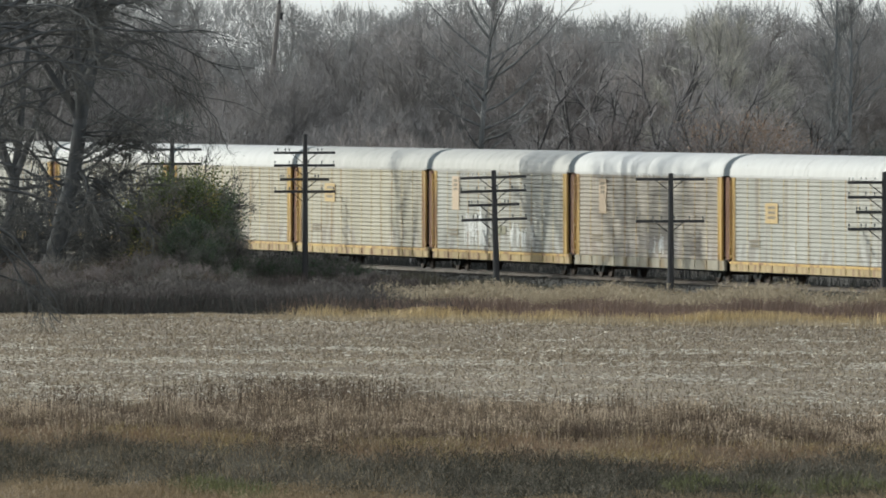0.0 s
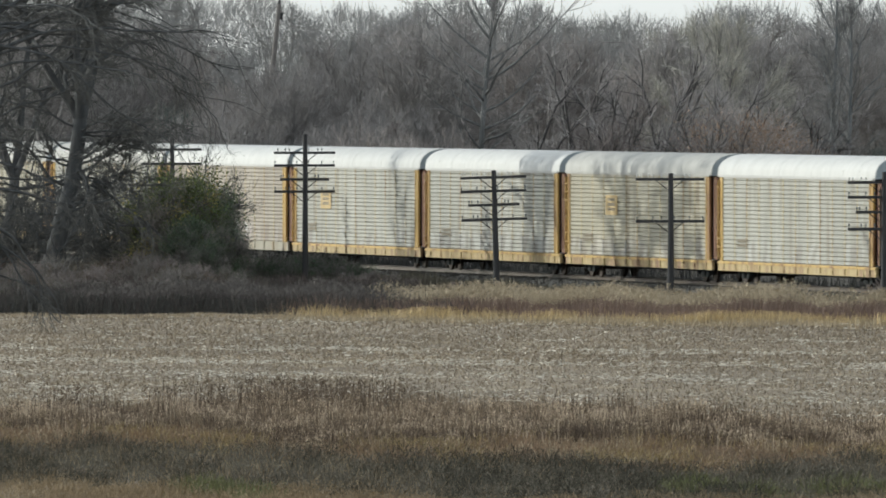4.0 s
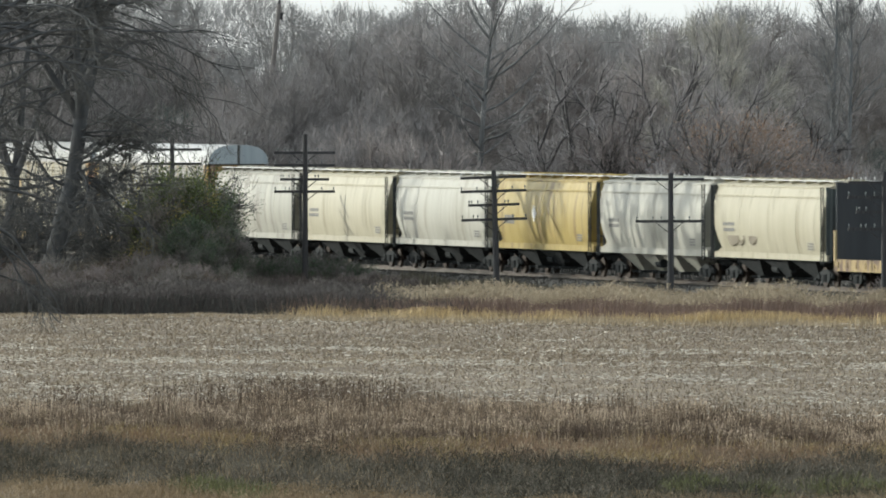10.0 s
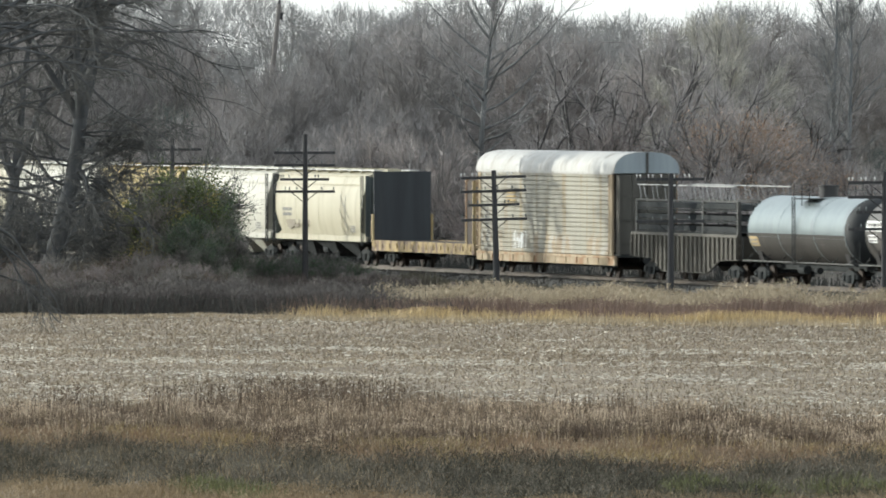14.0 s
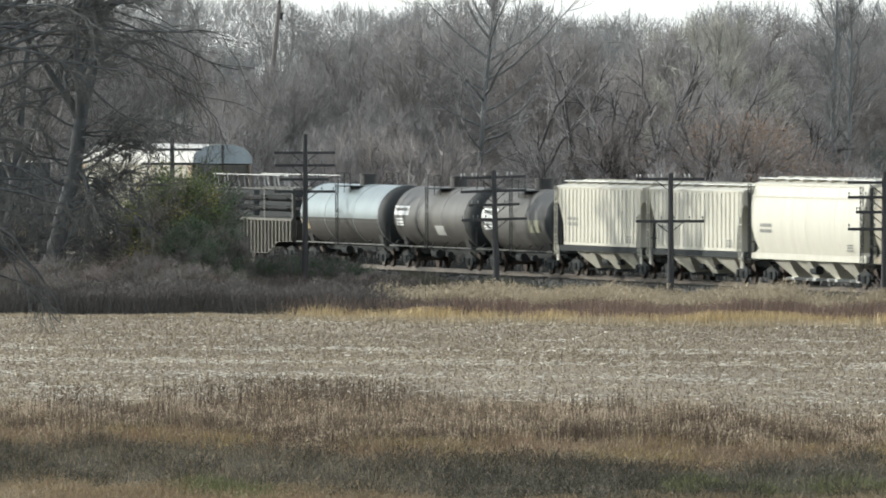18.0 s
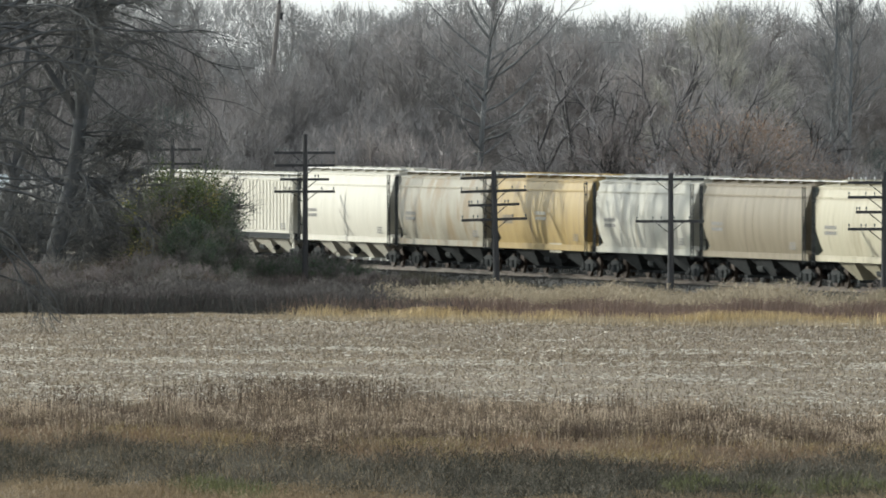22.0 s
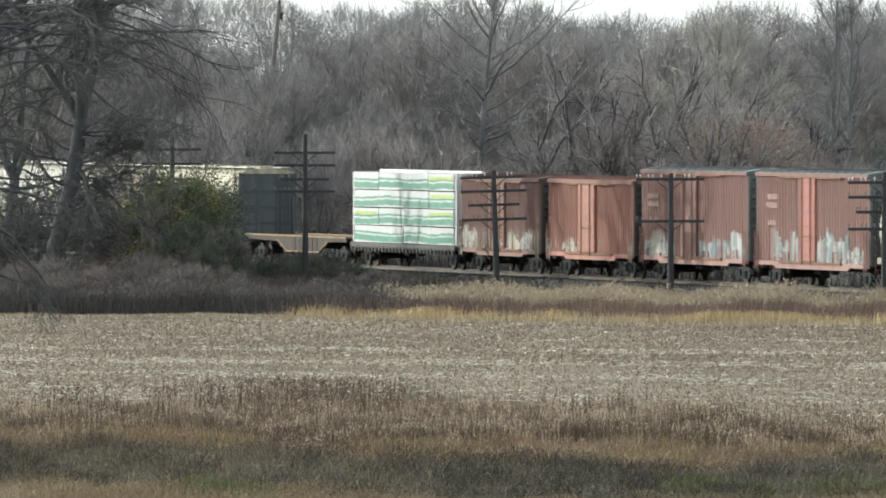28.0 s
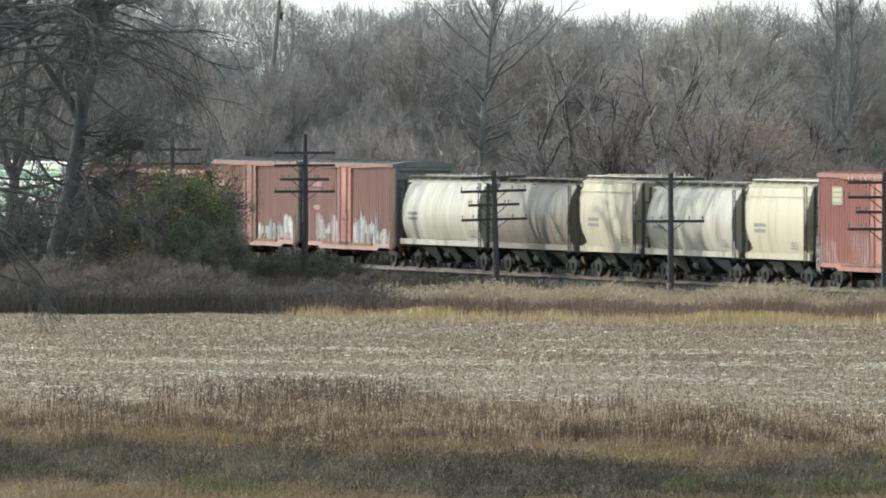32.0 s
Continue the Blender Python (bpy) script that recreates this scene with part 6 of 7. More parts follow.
def hopper(front, rear, colour, label, kind="curved", bays=3, end=None, roof_mat=None, top=4.62, marks=M_LABEL_D):
    car, L = new_car("covered_hopper_car", label, front, rear, "rail car")
    hl = L / 2 - 0.62
    running_gear(car, L, 2.45)
    eave = top - 0.22
    if kind == "curved":
        prof = [(1.40, 1.42, 0.05), (1.44, 1.62, 1.15), (1.55, 2.05, 0.85), (1.60, 2.55, 0.50), (1.60, 3.05, 0.22),
                (1.54, 3.55, 0.12), (1.44, 3.95, 0.10), (1.30, eave, 0.10)]
    elif kind == "round":
        eave -= 0.20
        prof = [(1.30, 1.42, 0.80), (1.40, 1.62, 0.80), (1.54, 2.05, 0.80), (1.60, 2.50, 0.80), (1.58, 2.95, 0.80), (1.50, 3.30, 0.80),
                (1.38, 3.68, 0.80), (1.22, 4.02, 0.80), (1.04, eave, 0.80)]
    else:
        prof = [(1.50, 1.46, 1.32), (1.50, 1.75, 1.32), (1.50, 2.2, 1.28), (1.50, 2.6, 1.12), (1.50, 3.2, 0.50),
                (1.50, 3.5, 0.12), (1.50, 4.0, 0.10), (1.49, eave, 0.10)]
    y_of = lambda z: float(np.interp(z, [p[1] for p in prof], [p[0] for p in prof]))
    rings = [[(hl - e, w, z), (-hl + e, w, z), (-hl + e, -w, z), (hl - e, -w, z)] for w, z, e in prof]
    part("body", Shape().rings(rings), colour, car, "", True)
    # flat sheet added over the sloped end, with the shade in its colour
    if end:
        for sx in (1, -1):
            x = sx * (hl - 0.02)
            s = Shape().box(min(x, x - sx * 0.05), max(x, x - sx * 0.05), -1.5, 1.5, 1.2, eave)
            part("end_sheet", s, end, car, "end sheet painted dark with shade")
    # roof, seams, eave strip
    w, cap = prof[-1][0], eave + 0.22
    s = Shape().along_x([(w + 0.05, eave - 0.06), (w + 0.05, eave + 0.03), (w * 0.6, cap - 0.06), (0, cap), (-w * 0.6, cap - 0.06),
                         (-w - 0.05, eave + 0.03), (-w - 0.05, eave - 0.06)], -hl - 0.03, hl + 0.03)
    part("roof", s, roof_mat or colour, car)
    if kind == "curved":
        for y in (1, -1):
            s = Shape().box(-hl + 0.1, hl - 0.1, y * 1.47 - 0.02, y * 1.47 + 0.02, 3.90, 3.98)
            part("roof_chord", s, colour, car)
    if kind == "ribbed":
        def rib(zb):
            return shared(("rib", colour.name, eave, zb), lambda: Shape().along_x([(1.48, zb - 0.04), (1.545, zb), (1.545, eave - 0.12), (1.48, eave - 0.08)], -0.035, 0.035).mesh("rib", colour))

        n = 23
        for side in (1, -1):
            for i in range(n):
                x = -hl + 0.2 + i * (2 * hl - 0.4) / (n - 1)
                zb = round(float(np.interp(hl - abs(x), [0.1, 0.50, 1.12, 1.30], [3.6, 3.3, 2.7, 1.6])), 1)
                q = part("rib", rib(zb), None, car)
                q.location.x, q.rotation_euler.z = x, 0 if side > 0 else math.pi
    else:
        for i in range(1, 4):
            x = -hl + i * 2 * hl / 4
            for sy in (1, -1):
                s = Shape()
                for (w1, za, _), (w2, zb, _) in zip(prof[:-1], prof[1:]):
                    s.beam((x, sy * w1, za), (x, sy * w2, zb), 0.03, 0.014)
                part("weld_seam", s, colour, car)
    # side sills, end platforms, posts
    for y in (1, -1):
        s = Shape().box(-hl - 0.1, hl + 0.1, y * 1.46 - 0.05, y * 1.46 + 0.05, 1.18, 1.44)
        s.box(-hl, hl, y * 1.40 - 0.09, y * 1.40 + 0.09, 1.38, 1.44)
        part("side_sill", s, M_DARK if kind == "ribbed" else colour, car)
    for sx in (1, -1):
        s = Shape().box(min(sx * (hl - 1.3), sx * (hl + 0.15)), max(sx * (hl - 1.3), sx * (hl + 0.15)), -1.4, 1.4, 1.12, 1.2)
        part("end_platform", s, M_DARK, car)
        if kind == "ribbed":
            for y in (1.52, -1.52):
                part("corner_step", Shape().box(min(sx * (hl - 0.42), sx * (hl - 0.10)), max(sx * (hl - 0.42), sx * (hl - 0.10)), y - 0.03, y + 0.03, 0.72, 1.42), colour, car)
        s = Shape()
        for y in (-1.3, -0.5, 0.5, 1.3):
            s.beam((sx * (hl + 0.06), y, 1.15), (sx * (hl - 0.02), y * 0.95, eave), 0.09)
        for z in (1.9, 2.7, 3.5):
            s.beam((sx * (hl + 0.04), -1.35, z), (sx * (hl + 0.04), 1.35, z), 0.05)
        part("end_frame", s, M_DARK if not end else end, car)
        ladder(car, sx * (hl - 0.22), 1.63 if kind != "ribbed" else 1.62, 1.0, eave, M_DARK if kind != "ribbed" else colour)
        ladder(car, sx * (hl + 0.16), -0.9, 1.1, eave, end or M_DARK, across="y")
    # roof walk and hatches
    for y in (0.86, -0.86):
        s = Shape()
        for k in range(3):
            s.box(-hl - 0.2, hl + 0.2, y - 0.26 + k * 0.18, y - 0.12 + k * 0.18, cap + 0.02, cap + 0.06)
        board = part("running_board", s, M_RACKGREY if kind == "round" else M_GALV, car, "galvanised running board")
        for i in range(9):
            x = -hl + 0.3 + i * (2 * hl - 0.6) / 8
            part("board_bracket", Shape().box(x - 0.02, x + 0.02, y - 0.24, y + 0.24, cap - 0.12, cap + 0.018), roof_mat or colour, board)
    n = 7
    for i in range(n):
        x = -hl + 1.2 + i * (2 * hl - 2.4) / (n - 1)
        s = Shape().box(x - 0.95, x + 0.95, -0.36, 0.36, cap - 0.02, cap + 0.09)
        s.box(x - 0.08, x + 0.08, -0.42, 0.42, cap + 0.07, cap + 0.13)
        part("hatch_cover", s, roof_mat or colour, car)
    # outlets
    span = 2 * (hl - 2.5) / bays
    for i in range(bays):
        x = -hl + 2.5 + (i + 0.5) * span
        a, b = span * (0.40 if bays == 4 else 0.49), 0.42
        r = [[(x + a, 1.36, 1.45), (x - a, 1.36, 1.45), (x - a, -1.36, 1.45), (x + a, -1.36, 1.45)],
             [(x + a * 0.92, 1.28, 1.18), (x - a * 0.92, 1.28, 1.18), (x - a * 0.92, -1.28, 1.18), (x + a * 0.92, -1.28, 1.18)],
             [(x + b, 0.6, 0.40), (x - b, 0.6, 0.40), (x - b, -0.6, 0.40), (x + b, -0.6, 0.40)]]
        bay = part("hopper_bay", Shape().rings(r), colour if kind == "ribbed" or bays == 4 else M_DARK, car)
        s = Shape().box(x - 0.5, x + 0.5, -0.8, 0.8, 0.28, 0.40)
        s.cyl((x, 0.8, 0.34), (x, 1.05, 0.34), 0.06, 8)
        part("outlet_gate", s, M_GALV if kind == "curved" and colour == M_H_BRIGHT else M_DARK, bay)
    bars(car, hl - 3.0, y_of(2.7) + 0.004, 2.75, 2.0, 0.5, 2, marks)
    bars(car, -hl + 2.6, y_of(1.9) + 0.012, 1.95, 1.0, 0.35, 3, marks)
    car_y[car.name] = y_of
    return car


car_y = {}


def tank(front, rear, colour, label, lower=None):
    car, L = new_car("tank_car", label, front, rear, "tank car")
    hl, r, zc = L / 2 - 0.95, 1.50, 2.46
    running_gear(car, L, 2.5)
    n, rings = 32, []
    prof = [(-hl, 0.25), (-hl + 0.06, 0.62), (-hl + 0.18, 1.0), (-hl + 0.36, 1.28), (-hl + 0.58, 1.44), (-hl + 0.8, r),
            (hl - 0.8, r), (hl - 0.58, 1.44), (hl - 0.36, 1.28), (hl - 0.18, 1.0), (hl - 0.06, 0.62), (hl, 0.25)]
    for x, q in prof:
        rings.append([(x, q * math.cos(2 * math.pi * i / n), zc + q * math.sin(2 * math.pi * i / n)) for i in range(n)])
    part("tank_shell", Shape().rings(rings[5:7], False), colour, car, "", True)
    for head in (rings[:6], rings[6:]):
        part("tank_head", Shape().rings(head), M_TANK_HEAD, car, "tank head painted dark with shade", True)
    # dark brown skin over the lower half of the shell
    if lower:
        arc = [math.pi * (1.03 + 0.94 * i / 16) for i in range(17)]
        out = [[(x, q * math.cos(a), zc + q * math.sin(a)) for q, seq in ((r + 0.006, arc), (r + 0.001, arc[::-1])) for a in seq] for x in (-hl + 0.82, hl - 0.82)]
        part("lower_shell", Shape().rings(out), lower, car, "dark brown band over the lower half", True)
    for x in (-hl + 0.85, -hl / 3, hl / 3, hl - 0.85):
        s = Shape().rings([[(x + d, (r + 0.012) * math.cos(2 * math.pi * i / n), zc + (r + 0.012) * math.sin(2 * math.pi * i / n)) for i in range(n)] for d in (-0.05, 0.05)])
        part("weld_band", s, colour, car)
    dome = part("manway", Shape().cyl((0, 0, zc + r - 0.1), (0, 0, zc + r + 0.42), 0.42, 16), M_TANK_BLACK, car)
    part("manway_cover", Shape().cyl((0, 0, zc + r + 0.42), (0, 0, zc + r + 0.5), 0.47, 16), M_TANK_BLACK, dome)
    for side in (1, -1):
        y = side * 0.8
        deck = part("top_platform", Shape().box(-1.3, 1.3, y - 0.43, y + 0.43, zc + r - 0.12, zc + r - 0.07), M_DARK, car)
        for x in (-1.3, 0, 1.3):
            part("rail_post", Shape().beam((x, side * 1.22, zc + r - 0.4), (x, side * 1.22, zc + r + 0.55), 0.03), M_DARK, deck)
        for z in (0.28, 0.55):
            part("platform_rail", Shape().beam((-1.3, side * 1.22, zc + r + z), (1.3, side * 1.22, zc + r + z), 0.03), M_DARK, deck)
    ladder(car, 0.0, 1.60, 1.0, zc + r, M_DARK)
    for sx in (1, -1):
        x = sx * (hl - 1.6)
        s = Shape().along_x([(1.05, 1.05), (1.20, 1.62), (0.8, 1.3), (-0.8, 1.3), (-1.20, 1.62), (-1.05, 1.05)], x - 0.35, x + 0.35)
        part("saddle", s, M_TANK_BLACK, car)
        s = Shape().box(min(sx * (hl - 1.0), sx * (hl + 0.5)), max(sx * (hl - 1.0), sx * (hl + 0.5)), -1.42, 1.42, 1.02, 1.12)
        part("end_platform", s, M_DARK, car)
        s = Shape()
        for y in (-1.4, 1.4):
            s.beam((sx * (hl + 0.45), y, 1.1), (sx * (hl + 0.45), y, 2.1), 0.05)
        s.beam((sx * (hl + 0.45), -1.4, 2.1), (sx * (hl + 0.45), 1.4, 2.1), 0.05)
        part("end_rail", s, M_DARK, car)
    for y in (1.42, -1.42):
        s = Shape().beam((-hl - 0.4, y, 1.08), (hl + 0.4, y, 1.08), 0.06)
        for i in range(7):
            x = -hl + 0.3 + i * (2 * hl - 0.6) / 6
            s.beam((x, y, 1.08), (x, y * 0.8, 1.35), 0.05)
        part("side_rail", s, M_RACKGREY, car, "pale grey handrail")
    return car, hl, r, zc


def tank_mark(car, x, zc, r, tilt, w, h, material, rows=0, marks=None, label=""):
    """A decal that follows the shell: thin curved plate round the tank at an angle tilt above the horizontal."""
    s, n = Shape(), 5
    for dx0, dx1, da0, da1 in ((-w / 2, w / 2, -h / 2 / r, h / 2 / r),):
        ring = []
        for x1 in (x + dx0, x + dx1):
            ring.append([(x1, q * math.cos(a), zc + q * math.sin(a)) for q, order in ((r + 0.010, 1), (r + 0.004, -1))
                         for a in [tilt + da0 + (da1 - da0) * i / n for i in range(n + 1)][::order]])
        s.rings(ring)
    p = part("decal", s, material, car, label)
    if rows:
        t, q = Shape(), r + 0.013
        rng = random.Random(rows + int(w * 10))
        for k in range(rows):
            a = tilt + (0.5 - (k + 0.5) / rows) * h * 0.8 / r
            cx = x - w * 0.42
            while cx < x + w * 0.38:
                d = rng.uniform(0.15, 0.3)
                t.beam((cx, q * math.cos(a), zc + q * math.sin(a)), (cx + d * 0.75, q * math.cos(a), zc + q * math.sin(a)), 0.006, h / rows * 0.55)
                cx += d
        part("decal_marks", t, marks or M_LABEL_D, p)


def boxcar(front, rear, colour, door_mat, label, top=4.75, door_x=0.0, door_w=3.0, ribs=26, roof_mat=None, drop=0.25, louvres=6, rib_mat=None, end_mat=None):
    car, L = new_car("boxcar", label, front, rear, "boxcar")
    hl, z0, eave = L / 2 - 0.80, 1.05, top - 0.18
    running_gear(car, L, 2.7)
    part("body", Shape().box(-hl, hl, -1.42, 1.42, z0, eave), colour, car)
    s = Shape().along_x([(1.52, eave - 0.12), (1.52, eave + 0.04), (0.8, top - 0.03), (0, top), (-0.8, top - 0.03), (-1.52, eave + 0.04), (-1.52, eave - 0.12)], -hl - 0.05, hl + 0.05)
    for i in range(1, 14):
        x = -hl + i * 2 * hl / 14
        s.along_x([(1.53, eave), (1.53, eave + 0.08), (0.8, top + 0.01), (0, top + 0.04), (-0.8, top + 0.01), (-1.53, eave + 0.08), (-1.53, eave)], x - 0.04, x + 0.04)
    part("roof", s, roof_mat or colour, car)
    for side in (1, -1):
        part("eave_rail", Shape().box(-hl - 0.02, hl + 0.02, *sorted((side * 1.523, side * 1.545)), eave - 0.13, eave + 0.02), colour, car)
    doors = [(door_x, door_w, door_mat)]
    # rib_mat: lighter tone for ribs than for the sheets between them
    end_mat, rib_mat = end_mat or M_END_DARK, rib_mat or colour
    pitch = 2 * (hl - 0.15) / ribs
    for side in (1, -1):
        for i in range(ribs + 1):
            x = -hl + 0.15 + i * pitch
            if any(abs(x - d[0]) < d[1] / 2 + 0.1 for d in doors):
                continue
            o = [(x - 0.06, z0 + 0.02), (x + 0.06, z0 + 0.02), (x + 0.045, eave - 0.14), (x - 0.045, eave - 0.14)]
            part("side_rib", Shape().along_y(o, *sorted((side * 1.41, side * 1.475))), rib_mat, car)
        s = Shape()
        y = side * 1.47
        step = [(-hl, z0 + 0.06), (-hl, z0 - 0.12), (-hl + 3.1, z0 - 0.12), (-hl + 3.5, z0 - drop), (hl - 3.5, z0 - drop), (hl - 3.1, z0 - 0.12), (hl, z0 - 0.12), (hl, z0 + 0.06)]
        s.along_y(step, y - 0.04, y + 0.05)
        part("side_sill", s, rib_mat, car)
        for dx, dw, dm in doors:
            s = Shape().box(dx - dw / 2, dx + dw / 2, y - 0.02, y + side * 0.10 if side > 0 else y + 0.02, z0 + 0.12, eave - 0.2) if side > 0 else Shape().box(dx - dw / 2, dx + dw / 2, y - 0.10, y + 0.02, z0 + 0.12, eave - 0.2)
            d = part("door", s, dm, car, "sliding plug door")
            s = Shape()
            for k in range(louvres):
                z = z0 + 0.3 + k * (eave - z0 - 0.7) / (louvres - 1)
                s.box(dx - dw / 2 + 0.08, dx + dw / 2 - 0.08, y + side * 0.10 - 0.02, y + side * 0.10 + 0.025, z, z + 0.09)
            part("door_rib", s, rib_mat if louvres > 8 else dm, d)
            s = Shape()
            for xx in (dx - dw * 0.28, dx + dw * 0.28):
                s.cyl((xx, y + side * 0.16, z0 - 0.05), (xx, y + side * 0.16, eave - 0.15), 0.035, 6)
            s.beam((dx - dw * 0.35, y + side * 0.16, z0 + 1.2), (dx + dw * 0.35, y + side * 0.16, z0 + 1.2), 0.05)
            part("lock_rod", s, M_RUST, d)
        s = Shape().box(-hl * 0.55, hl * 0.55, y + side * 0.10 - 0.04, y + side * 0.10 + 0.04, z0 - 0.02, z0 + 0.08)
        s.box(-hl * 0.55, hl * 0.55, y + side * 0.10 - 0.03, y + side * 0.10 + 0.03, eave - 0.2, eave - 0.12)
        part("door_track", s, M_RUST, car)
    for sx in (1, -1):
        x = sx * hl
        wall = part("end_wall", Shape().box(min(x, x + sx * 0.02), max(x, x + sx * 0.02), -1.44, 1.44, z0, eave), end_mat, car, "end wall in a shade-dark tone")
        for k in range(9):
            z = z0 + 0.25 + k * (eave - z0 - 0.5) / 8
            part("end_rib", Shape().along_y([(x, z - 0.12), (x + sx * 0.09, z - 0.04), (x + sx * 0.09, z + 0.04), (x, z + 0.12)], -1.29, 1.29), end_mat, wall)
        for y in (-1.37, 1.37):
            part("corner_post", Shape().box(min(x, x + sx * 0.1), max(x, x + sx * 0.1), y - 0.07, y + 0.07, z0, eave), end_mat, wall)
        ladder(car, sx * (hl - 0.32), 1.56, 0.75, 2.4, colour)
        ladder(car, sx * (hl + 0.14), 1.0, 0.75, 2.4, colour, across="y")
    return car


def gondola(front, rear, label):
    car, L = new_car("gondola_car", label, front, rear, "rail car")
    hl = L / 2 - 0.6
    running_gear(car, L, 2.6)
    part("floor_plate", Shape().box(-hl, hl, -1.38, 1.38, 1.1, 1.2), M_GONDOLA, car)
    for side in (1, -1):
        y = side * 1.42
        o = [(-hl, 2.12), (-hl, 1.05), (-hl + 3.4, 1.0), (-hl + 5.6, 0.42), (hl - 5.6, 0.42), (hl - 3.4, 1.0), (hl, 1.05), (hl, 2.12)]
        part("side_wall", Shape().along_y(o, y - 0.03, y + 0.03), M_GONDOLA, car)
        s = Shape().box(-hl, hl, y - 0.07, y + 0.09, 2.05, 2.18)
        part("top_chord", s, M_STAKE, car)
        n = 25
        for i in range(n):
            x = -hl + 0.12 + i * (2 * hl - 0.24) / (n - 1)
            zb = float(np.interp(abs(x), [0, hl - 5.6, hl - 3.4, hl], [0.46, 0.46, 1.03, 1.08]))
            s = Shape().box(x - 0.055, x + 0.055, min(y, y + side * 0.13), max(y, y + side * 0.13), zb, 2.08)
            part("side_stake", s, M_STAKE, car)
    for sx in (1, -1):
        s = Shape().box(min(sx * hl, sx * (hl - 0.1)), max(sx * hl, sx * (hl - 0.1)), -1.42, 1.42, 1.05, 2.12)
        for z in (1.3, 1.65, 1.95):
            s.box(min(sx * hl, sx * (hl + 0.08)), max(sx * hl, sx * (hl + 0.08)), -1.4, 1.4, z, z + 0.12)
        part("end_wall", s, M_GONDOLA, car)
    # tall shipping racks with dark pressings
    for x0, x1 in ((-hl + 0.4, -1.4), (-0.9, hl - 0.4)):
        for z, h in ((2.28, 0.24), (2.80, 0.22), (3.30, 0.24)):
            for y in (-0.95, 0.0, 0.95):
                s = Shape().along_y([(x0 + 0.3, z), (x1 - 0.3, z), (x1 - 0.45, z + h), (x0 + 0.5, z + h)], y - 0.4, y + 0.4)
                part("dark_pressing", s, M_DARK, car, "dark stacked steel pressing")
    for x in (-hl + 0.5, -hl * 0.30, hl * 0.34, hl - 0.4):
        for y in (1.28, -1.28):
            part("rack_post", Shape().box(x - 0.12, x + 0.12, y - 0.08, y + 0.08, 1.2, 3.66), M_RACKGREY, car, "grey rack post")
    for z in (2.24, 2.74, 3.24, 3.66):
        s = Shape()
        for y in (1.30, -1.30):
            s.box(-hl + 0.4, hl - 0.3, y - 0.03, y + 0.03, z - 0.05, z + 0.02)
        part("rack_rail", s, M_RACKGREY if z > 3.6 else M_DARK, car)
    for y in (1.28, -1.28):
        s = Shape().box(-hl + 1.2, hl - 0.4, y - 0.04, y + 0.04, 4.30, 4.35)
        x = -hl + 1.2
        while x < hl - 1.5:
            s.beam((x, y, 3.66), (x + 0.55, y, 4.30), 0.022)
            s.beam((x + 0.95, y, 3.66), (x + 1.30, y, 4.30), 0.022)
            x += 2.3
        part("top_frame", s, M_LATTICE, car, "white lattice frame on top")
    return car


